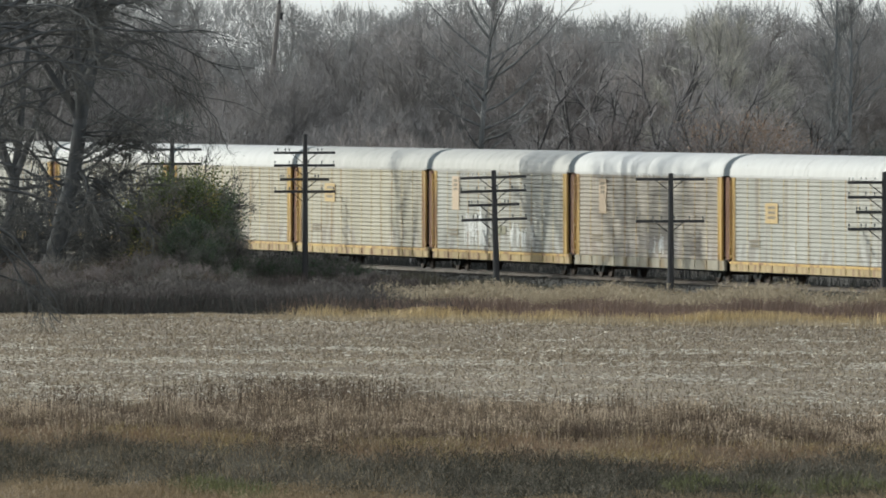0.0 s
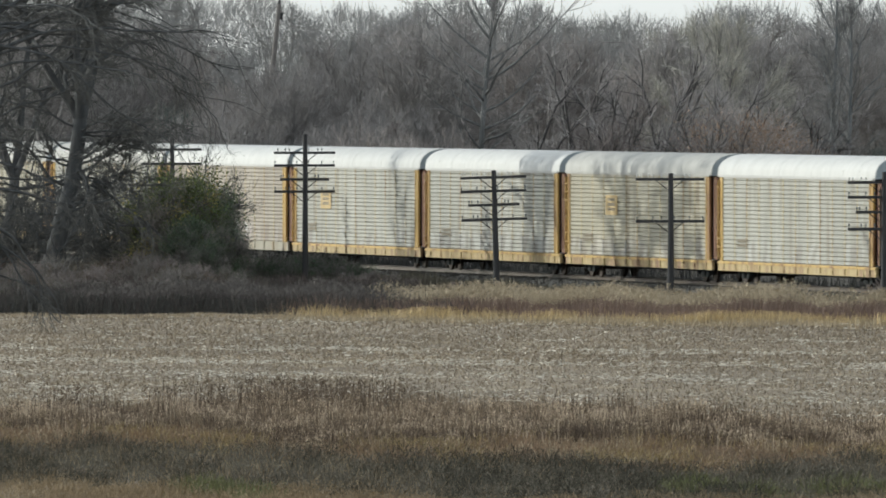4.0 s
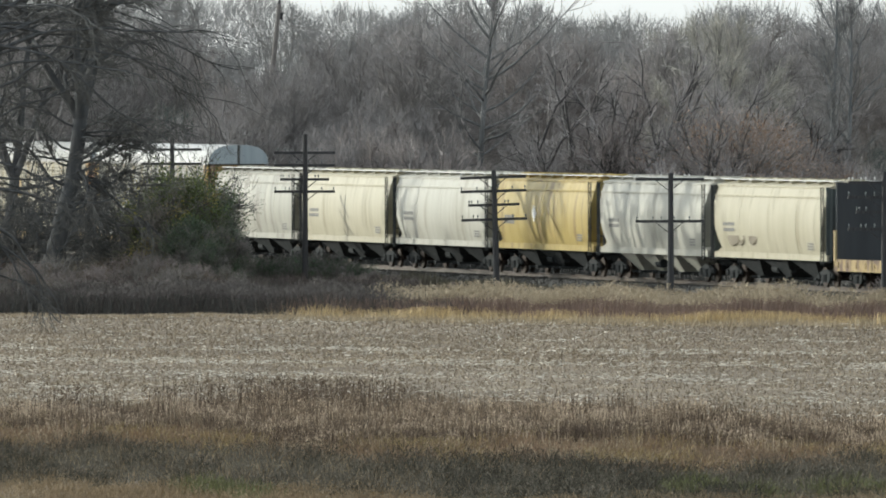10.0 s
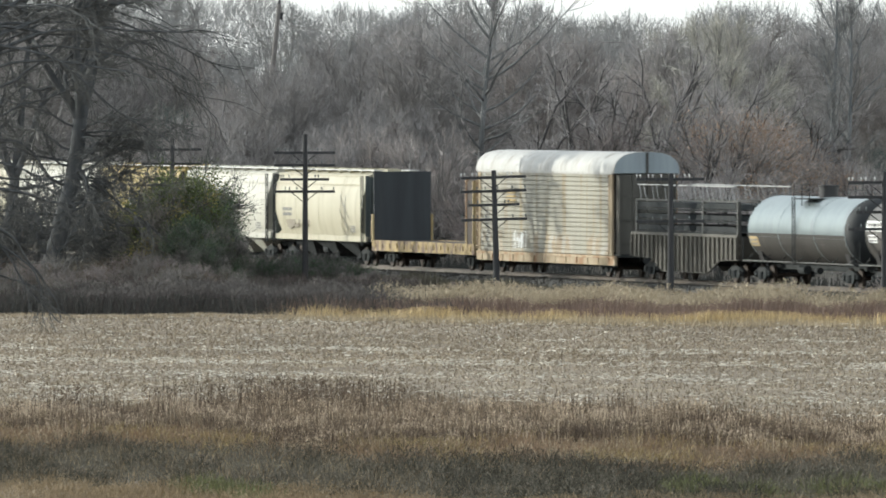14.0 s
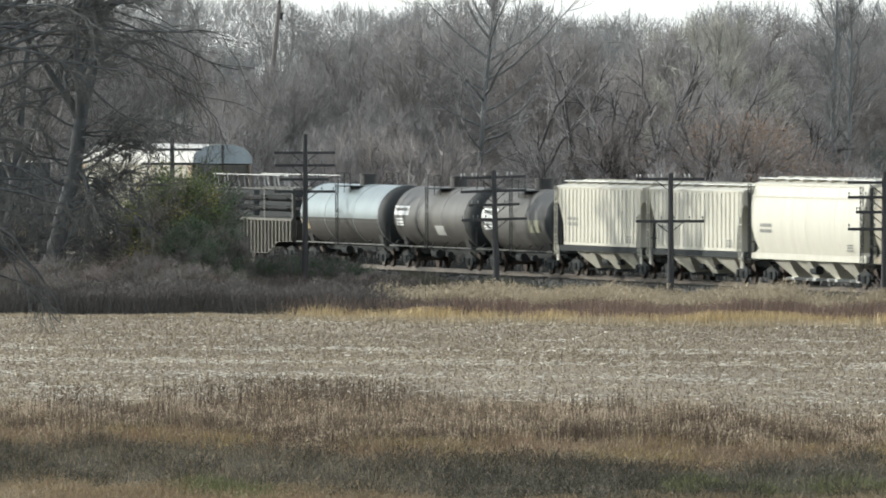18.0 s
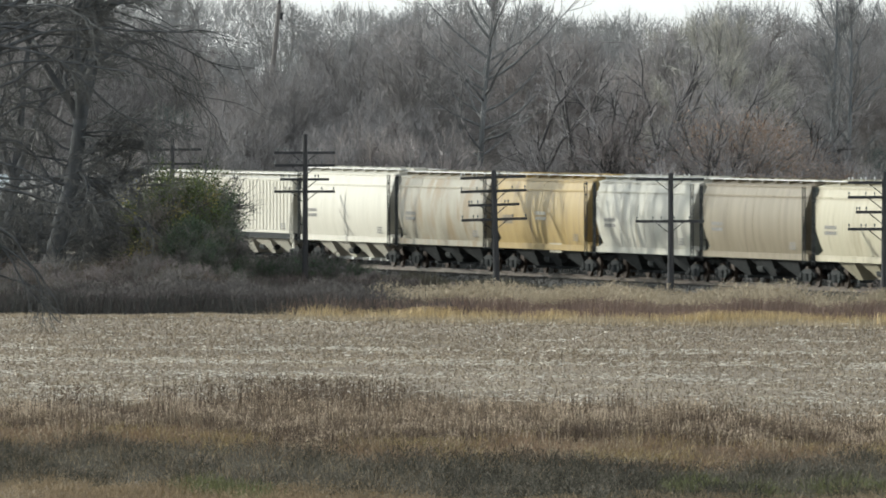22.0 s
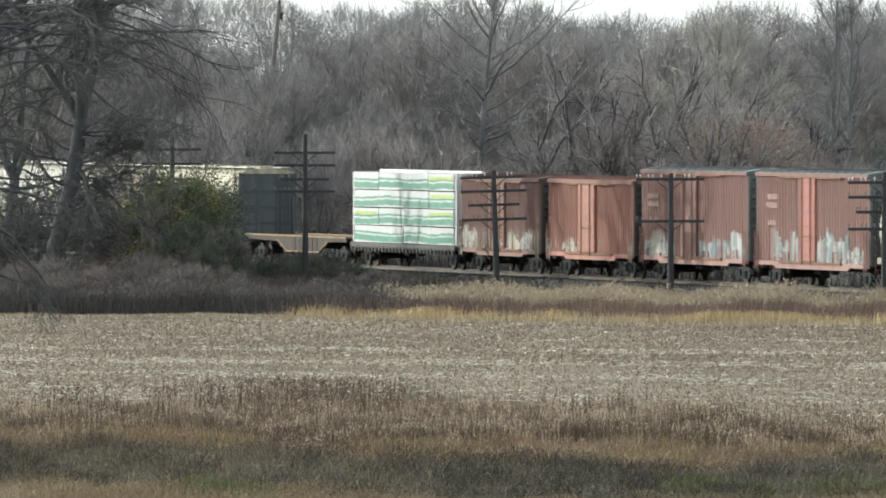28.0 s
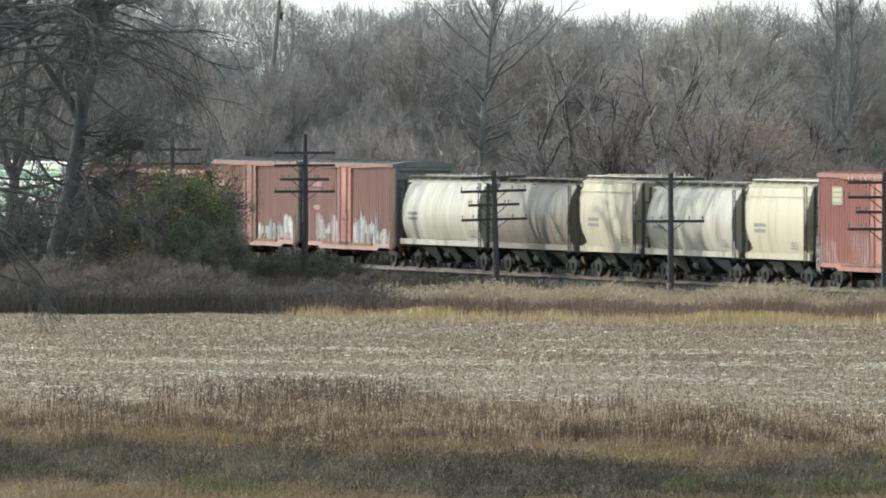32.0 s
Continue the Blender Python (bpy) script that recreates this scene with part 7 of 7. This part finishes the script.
def flatcar(front, rear, label, bulkheads=True):
    car, L = new_car("bulkhead_flatcar" if bulkheads else "flatcar", label, front, rear, "flatcar")
    hl = L / 2 - 0.6
    running_gear(car, L, 3.0 if bulkheads else 2.6)
    if bulkheads:
        n = 40
        for i in range(n):
            x = -hl + (i + 0.5) * 2 * hl / n
            part("deck_plank", shared("plank", lambda: Shape().box(-hl / n + 0.012, hl / n - 0.012, -1.38, 1.38, 1.18, 1.26).mesh("deck_plank", M_TIE)), None, car).location.x = x
        for y in (1.42, -1.42):
            part("side_sill", Shape().box(-hl, hl, y - 0.05, y + 0.05, 0.78, 1.30), M_YRUST, car, "chipped rusty yellow side sill")
            for i in range(14):
                x = -hl + 0.7 + i * (2 * hl - 1.4) / 13
                part("stake_pocket", Shape().box(x - 0.09, x + 0.09, min(y, y * 1.06), max(y, y * 1.06), 0.92, 1.18), M_YRUST, car)
        # front bulkhead: black steel sheet with its girders; a shorter yellow post at either side
        x = hl - 0.18
        part("bulkhead", Shape().box(x - 0.06, x + 0.06, -1.42, 1.42, 1.2, 4.62), M_H_BLACKEND, car, "black steel bulkhead")
        for y in (-0.95, -0.32, 0.32, 0.95):
            part("bulkhead_girder", Shape().box(x + 0.06, x + 0.16, y - 0.06, y + 0.06, 1.25, 4.55), M_H_BLACKEND, car)
        for y in (1.47, -1.47):
            part("bulkhead_post", Shape().box(x - 0.10, x + 0.10, y - 0.05, y + 0.05, 1.2, 2.55), M_YPALE, car, "yellow bulkhead post")
        # rear bulkhead: rusty web between yellow edge posts
        x = -hl + 0.95
        part("bulkhead", Shape().box(x - 0.08, x + 0.08, -1.35, 1.35, 1.2, 4.30), M_RUST, car, "rusty brown steel bulkhead")
        for y in (1.40, -1.40):
            part("bulkhead_post", Shape().box(x + 0.62, x + 0.78, y - 0.08, y + 0.08, 1.0, 4.42), M_YPALE, car, "yellow bulkhead post")
            part("bulkhead_post", Shape().box(x - 0.78, x - 0.66, y - 0.08, y + 0.08, 1.0, 4.30), M_YPALE, car, "yellow bulkhead post")
            part("bulkhead_web", Shape().box(x - 0.66, x + 0.62, y - 0.03, y + 0.03, 1.3, 4.30), M_SILL_DARK, car, "dark rusty bulkhead web")
    else:
        part("deck", Shape().box(-hl, hl, -1.35, 1.35, 1.22, 1.32), M_SILL_DARK, car)
        for y in (1.36, -1.36):
            o = [(-hl, 1.36), (-hl, 1.12), (-hl + 4.0, 1.10), (-hl + 6.0, 0.55), (hl - 9.0, 0.55), (hl - 7.0, 1.05), (hl, 1.12), (hl, 1.36)]
            part("side_sill", Shape().along_y(o, y - 0.04, y + 0.04), M_SILL_DARK, car)
            s = Shape().box(-hl, hl, y - 0.07, y + 0.07, 1.30, 1.38)
            s.beam((-hl + 3.9, y, 1.14), (-hl + 6.0, y, 0.60), 0.12, 0.06)
            s.beam((hl - 7.0, y, 1.14), (hl - 9.0, y, 0.60), 0.12, 0.06)
            s.box(-hl + 5.9, hl - 8.9, y - 0.06, y + 0.06, 0.54, 0.61)
            part("sill_flange", s, M_RUSTY_Y, car, "worn rusty yellow sill flange")
            for i in range(6):
                x = -hl + 6.4 + i * 0.95
                part("side_rib", Shape().box(x - 0.05, x + 0.05, y - 0.06, y + 0.07, 0.62, 1.28), M_SILL_DARK, car)
    return car


def lumber_car(front, rear, label):
    car, L = new_car("centerbeam_lumber_car", label, front, rear, "flatcar")
    hl = L / 2 - 0.6
    running_gear(car, L, 2.6)
    part("deck", Shape().box(-hl, hl, -1.40, 1.40, 1.0, 1.12), M_RACKGREY, car)
    for y in (1.42, -1.42):
        s = Shape().box(-hl, hl, y - 0.05, y + 0.05, 0.92, 1.16)
        for i in range(30):
            x = -hl + 0.4 + i * (2 * hl - 0.8) / 29
            s.box(x - 0.10, x + 0.10, y - 0.07, y + 0.09, 0.74, 1.0)
        part("side_sill", s, M_RACKGREY, car, "grey side sill with winches")
    s = Shape().box(-hl + 0.3, hl - 0.3, -0.06, 0.06, 1.1, 4.72)
    part("center_beam", s, M_GALV, car)
    for sx in (1, -1):
        x = sx * (hl - 0.15)
        s = Shape().box(x - 0.1, x + 0.1, -1.35, 1.35, 1.0, 4.62)
        part("bulkhead", s, M_GALV, car)
    # wrapped lumber packs: four courses, five packs long
    rng = random.Random(5)
    for side in (1, -1):
        for k in range(4):
            z, h = 1.14 + k * 0.86, 0.85
            for i in range(4):
                wide = (2 * hl - 0.9) / 4
                x = -hl + 0.45 + (i + 0.5) * wide
                dz = rng.uniform(-0.01, 0.02) + (0.03 if i == 1 else 0)
                a, b = (0.10, 1.38 + rng.uniform(-0.02, 0.03)) if side > 0 else (-1.38, -0.10)
                pk = part("lumber_pack", Shape().box(x - wide / 2 + 0.03, x + wide / 2 - 0.03, a, b, z + dz + 0.04, z + dz + h), M_WRAP_W, car, "white wrapped lumber pack")
                y = b if side > 0 else a
                o = side * 0.006
                yellow = (i == 0 and k in (1, 2, 3)) or (i == 3 and k == 1)
                s = Shape()
                n, wave = 14, 0.0
                for q in range(n):
                    xa = x - wide / 2 + 0.05 + q * (wide - 0.1) / n
                    xb = xa + (wide - 0.1) / n
                    wave = max(-0.05, min(0.06, wave + rng.uniform(-0.03, 0.03)))
                    za = z + dz + 0.10 + wave
                    s.box(xa, xb, min(y, y + o), max(y, y + o), za, za + 0.28 + rng.uniform(-0.03, 0.03))
                    s.box(xa, xb, min(y, y + o), max(y, y + o), za + 0.36, za + 0.45 + rng.uniform(-0.02, 0.03))
                tagged(part("green_band", s, M_WRAP_G, pk, "green printed band"), kind="stuff")
                if yellow:
                    s = Shape().box(x - wide * 0.46, x + wide * 0.46, min(y, y + o), max(y, y + o), z + dz + 0.52, z + dz + 0.70)
                    part("yellow_band", s, M_WRAP_Y, pk, "yellow-green printed band")
    return car

# ---- the train, front to rear ----
def build_train():
    sq, tall = "square", "tall"
    rk = "tall autorack car with ribbed "
    autorack(130.4, 101.9, M_SILVER, M_ROOF_G, M_YELLOW, rk + "silver panels and grey roof", 1)
    autorack(101.9, 73.4, M_SILVER, M_ROOF_W, M_YELLOW, rk + "silver panels and white roof", 2, (sq, 3, 3.2))
    autorack(73.4, 44.9, M_CREAM, M_ROOF_W, M_YELLOW, rk + "cream panels and white roof", 3)
    autorack(44.9, 16.0, M_CREAM, M_ROOF_G, M_YELLOW, rk + "cream panels and grey roof", 4, (sq, 6.6, 3.55))
    a = autorack(16.0, -12.3, M_SILVER, M_ROOF_G, M_YELLOW, rk + "silver panels and white graffiti", 5, (tall, 8.7, 3.7))
    daub(a, 1.545, 2.6, 7.0, 1.25, 3.15, (M_SPRAY_BRIGHT, M_SPRAY_BRIGHT, M_SPRAY_BRIGHT, M_SPRAY_D), 5, "large white graffiti")
    daub(a, 1.545, 0.4, 2.6, 1.3, 2.9, (M_SPRAY_BRIGHT, M_SPRAY_D, M_SILVER), 9, "large white graffiti")
    spray(a, lambda z: 1.57, -1.4, 0.2, 1.75, 2.3, M_SPRAY_G, 6, "small green graffiti")
    daub(a, 1.54, -7.0, -2.2, 1.25, 2.5, (M_SPRAY_BRIGHT, M_SPRAY_D, M_SILVER, M_SPRAY_D), 7, "dull grey-white graffiti")
    a = autorack(-12.3, -41.1, M_PINKISH, M_ROOF_W, M_YELLOW, rk + "faded pinkish panels and white roof", 6, (tall, 8.3, 3.75), skirt=M_H_PATCH)
    daub(a, 1.54, -5.0, 0.5, 1.2, 2.3, (M_SPRAY_BRIGHT, M_PINKISH, M_PINKISH), 18, "faded whitish graffiti")
    autorack(-41.1, -69.6, M_SILVER, M_ROOF_W, M_YELLOW, rk + "silver panels and white roof", 7, (sq, 6.2, 3.2))
    autorack(-69.6, -97.6, M_SILVER, M_ROOF_W, M_YELLOW, rk + "silver panels and dark post feet", 8, feet=range(1, 12))
    autorack(-97.6, -126.0, M_CREAM, M_ROOF_G, M_YELLOW, rk + "cream panels and grey roof", 9, (sq, 4.7, 3.35), feet=range(7, 12))
    autorack(-126.0, -154.4, M_SILVER, M_ROOF_W, M_YELLOW, rk + "silver panels and white roof", 10)
    hp = "covered hopper car, "
    hopper(-154.4, -174.2, M_H_GREY, hp + "light grey paint with dark streaks")
    hopper(-174.2, -194.4, M_H_CREAM, hp + "cream paint, dusty")
    hopper(-194.4, -215.0, M_H_WHITE, hp + "creamy white paint, lightly dusted")
    h = hopper(-215.0, -235.2, M_H_GOLD, hp + "golden yellow paint, white diamond mark")
    part("diamond_mark", Shape().along_y([(1.6, 2.45), (2.0, 2.85), (1.6, 3.25), (1.2, 2.85)], 1.604, 1.612), M_LABEL_W, h, "white diamond mark")
    hopper(-235.2, -256.3, M_H_WHITE, hp + "white paint, light outlets below", bays=4)
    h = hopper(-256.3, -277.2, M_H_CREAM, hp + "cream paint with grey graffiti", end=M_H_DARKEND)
    spray(h, car_y[h.name], 2.5, 6.5, 1.7, 2.4, M_H_TAN, 31, "grey graffiti")
    flatcar(-277.2, -299.6, "empty bulkhead flatcar with chipped yellow sills and ends")
    a = autorack(-299.2, -327.2, M_RACK_STAINED, M_ROOF_D, M_SILL_PALE, rk + "rust-streaked silver panels", 12, end=M_RACK_DARK, smooth=True)
    bars(a, 6.3, 1.587, 3.85, 1.8, 0.7, 4, M_LABEL_Y, 1, "emblem", "faded orange emblem")
    daub(a, 1.57, 2.8, 6.0, 1.2, 2.15, (M_SPRAY_BRIGHT, M_SPRAY_BRIGHT, M_RACK_STAINED), 12, "small white graffiti")
    gondola(-329.1, -349.6, "grey ribbed gondola with fishbelly sides loaded with steel racks")
    c, hl, r, zc = tank(-349.2, -369.4, M_TANK_BLUE, "slate-blue tank car, lower half dark brown", M_TANK_LOWER)
    tank_mark(c, hl - 1.6, zc, r, -0.35, 1.4, 0.45, M_LABEL_Y, 2, label="orange warning decal")
    c, hl, r, zc = tank(-369.4, -387.3, M_TANK_SOOT, "weathered brown-grey tank car with white name panel")
    tank_mark(c, hl - 2.3, zc, r, 0.22, 2.9, 0.45, M_LABEL_W, 1, label="white panel with dark marks")
    tank_mark(c, hl - 2.0, zc, r, -0.15, 1.4, 0.35, M_LABEL_W, 2, label="white stencilled lettering")
    tank_mark(c, -hl + 6.0, zc, r, -0.40, 1.7, 0.5, M_SPRAY_D, 0, label="dull white graffiti")
    c, hl, r, zc = tank(-387.3, -403.5, M_TANK_GREY, "sooty grey tank car with white name panel")
    tank_mark(c, hl - 2.4, zc, r, 0.22, 3.0, 0.45, M_LABEL_W, 1, label="white panel with dark marks")
    tank_mark(c, hl - 2.2, zc, r, -0.18, 1.6, 0.35, M_LABEL_W, 2, label="white stencilled lettering")
    tank_mark(c, -hl + 3.0, zc, r, -0.15, 2.2, 0.6, M_SPRAY_G, 0, label="pale green graffiti")
    wr = "white covered hopper car with vertical side ribs"
    hopper(-403.5, -421.0, M_H_BRIGHT, wr, "ribbed", 3, top=4.36)
    hopper(-421.0, -439.4, M_H_BRIGHT, wr, "ribbed", 3, top=4.36)
    hopper(-439.4, -460.4, M_H_BRIGHT, hp + "white paint, light outlets below", bays=4, top=4.70)
    hopper(-460.4, -480.2, M_H_PATCH, hp + "beige paint with rusty patches")
    h = hopper(-480.2, -500.0, M_H_OCHRE, hp + "dull ochre paint, white marks", marks=M_H_TAN)
    bars(h, -0.2, car_y[h.name](2.8) + 0.006, 2.95, 2.0, 0.5, 2, M_H_WHITE, 1, "white_mark", "faded white mark")
    bars(h, -2.4, car_y[h.name](1.25) + 0.012, 1.50, 2.3, 0.5, 3, M_H_WHITE, 1, "white_mark", "faded white mark")
    hopper(-500.0, -519.8, M_H_WHITE, hp + "white paint with scuffs")
    hopper(-519.8, -539.6, M_H_TAN, hp + "dusty grey-tan paint")
    hopper(-539.6, -560.9, M_H_CREAM, hp + "cream paint, four light outlets, shade-dark end", bays=4, end=M_H_DARKEND)
    flatcar(-560.9, -584.3, "empty flatcar with worn yellow fishbelly sill", False)
    lumber_car(-584.3, -607.3, "centerbeam car stacked with white and green wrapped lumber")
    c = boxcar(-607.3, -624.7, M_BOX_BROWN_T, M_BOX_BROWN, "red-brown boxcar with louvred door and pale graffiti", 4.62, 0.4, 3.0, 34, louvres=15, rib_mat=M_BOX_TAN)
    daub(c, 1.474, -6.4, -1.3, 0.95, 2.1, (M_SPRAY_C, M_SPRAY_D), 51, "dirty cream graffiti low on the side")
    daub(c, 1.474, 4.6, 7.6, 0.95, 2.4, (M_SPRAY_C, M_SPRAY_D), 52, "dirty cream graffiti low on the side")
    daub(c, 1.597, -0.9, 1.6, 1.15, 1.9, (M_SPRAY_C, M_SPRAY_D), 53, "dirty cream paint on the door foot")
    c = boxcar(-624.7, -642.5, M_BOX_ORANGE_T, M_BOX_ORANGE, "orange-red boxcar with plain sliding door", 4.62, 0.4, 2.9, 34, rib_mat=M_BOX_ORANGE)
    daub(c, 1.474, 2.2, 5.6, 0.95, 1.9, (M_SPRAY_C, M_SPRAY_D), 54, "dirty cream graffiti low on the side")
    boxes = []
    c = boxcar(-642.5, -663.3, M_BOX_DUSK, M_BOX_BROWN, "tall pinkish red boxcar with dark maroon door and graffiti", 5.15, 0.6, 2.6, 40, roof_mat=M_ROOF_BOX, rib_mat=M_BOX_PINK, end_mat=M_ROOF_BOX)
    boxes.append(c)
    c = boxcar(-663.3, -684.2, M_BOX_DUSK, M_BOX_BRIGHT, "tall pinkish red boxcar with bright red door, low graffiti", 5.15, 0.5, 2.6, 40, roof_mat=M_ROOF_BOX, rib_mat=M_BOX_PINK, end_mat=M_ROOF_BOX)
    boxes.append(c)
    white, mixed = (M_SPRAY_W, M_SPRAY_C, M_SPRAY_T), (M_SPRAY_T, M_SPRAY_D, M_BOX_DUSK, M_SPRAY_T)
    daub(boxes[0], 1.474, 3.4, 9.0, 0.95, 2.5, white, 41, "white graffiti low on the side")
    daub(boxes[0], 1.474, -9.2, -5.2, 0.95, 2.6, white, 42, "white graffiti low on the side")
    daub(boxes[0], 1.474, -5.0, -0.9, 1.0, 2.2, mixed, 43, "grey-teal graffiti low on the side")
    daub(boxes[1], 1.474, 2.2, 7.0, 0.95, 2.7, mixed, 44, "grey-teal and white graffiti low on the side")
    daub(boxes[1], 1.474, -6.4, -0.9, 1.0, 2.7, mixed, 46, "grey-teal and white graffiti low on the side")
    daub(boxes[1], 1.474, -9.0, -6.6, 1.0, 2.0, white, 47, "white graffiti low on the side")
    for k, x in enumerate((7.4, 6.9)):
        bars(boxes[k], x, 1.485, 3.95 + 0.1 * k, 1.9, 0.75, 2, M_FADED, 1, "faded_mark")
        bars(boxes[k], x, 1.485, 2.9, 1.4, 0.35, 1, M_FADED, 1, "faded_mark")
    cy = "round-sided covered hopper car, "
    hopper(-684.2, -702.5, M_H_RUSTY, cy + "cream white paint with yellow streaks", "round")
    hopper(-702.5, -720.2, M_H_BROWNGREY, cy + "dark brown-grey paint with rusty end", "round")
    hopper(-720.2, -732.5, M_H_CREAM, "short two-bay covered hopper car, cream paint", "curved", 2)
    # white car in grey paint, which carries the branch shadow
    hopper(-732.5, -750.7, M_H_GREY, cy + "white paint greyed for branch shadow, pale patches", "round")
    hopper(-750.7, -763.2, M_H_CREAM, "short two-bay covered hopper car, cream paint, dusty", "curved", 2)
    c = boxcar(-763.2, -783.5, M_BOX_BRIGHT_T, M_BOX_BRIGHT, "oxide-red boxcar with pale emblem and white graffiti", 5.15, -1.5, 3.0, 40, roof_mat=M_BOX_RED, rib_mat=M_BOX_BRIGHT, end_mat=M_ROOF_BOX)
    part("emblem", Shape().box(5.2, 7.0, 1.478, 1.49, 3.65, 4.45), M_LABEL_G, c, "sage green and white emblem")
    bars(c, 6.1, 1.492, 4.38, 1.4, 0.66, 3, M_LABEL_P, 1, "emblem_print")


build_train()

# distance that the train has gone, second by second
RUN = ((0, 0.0), (2, 43.50), (4, 87.07), (6, 130.71), (8, 174.43), (10, 218.25), (12, 262.18), (14, 306.24), (16, 350.43), (18, 394.75), (20, 439.22),
       (22, 483.80), (24, 528.48), (26, 573.22), (28, 617.96), (30, 662.63), (32, 707.12))


def motions():
    for car, s in TRAIN:
        walk(car, [(t, pose(*on_track(s + gone), 0, 0, 0, TRACK_A)) for t, gone in RUN])


motions()
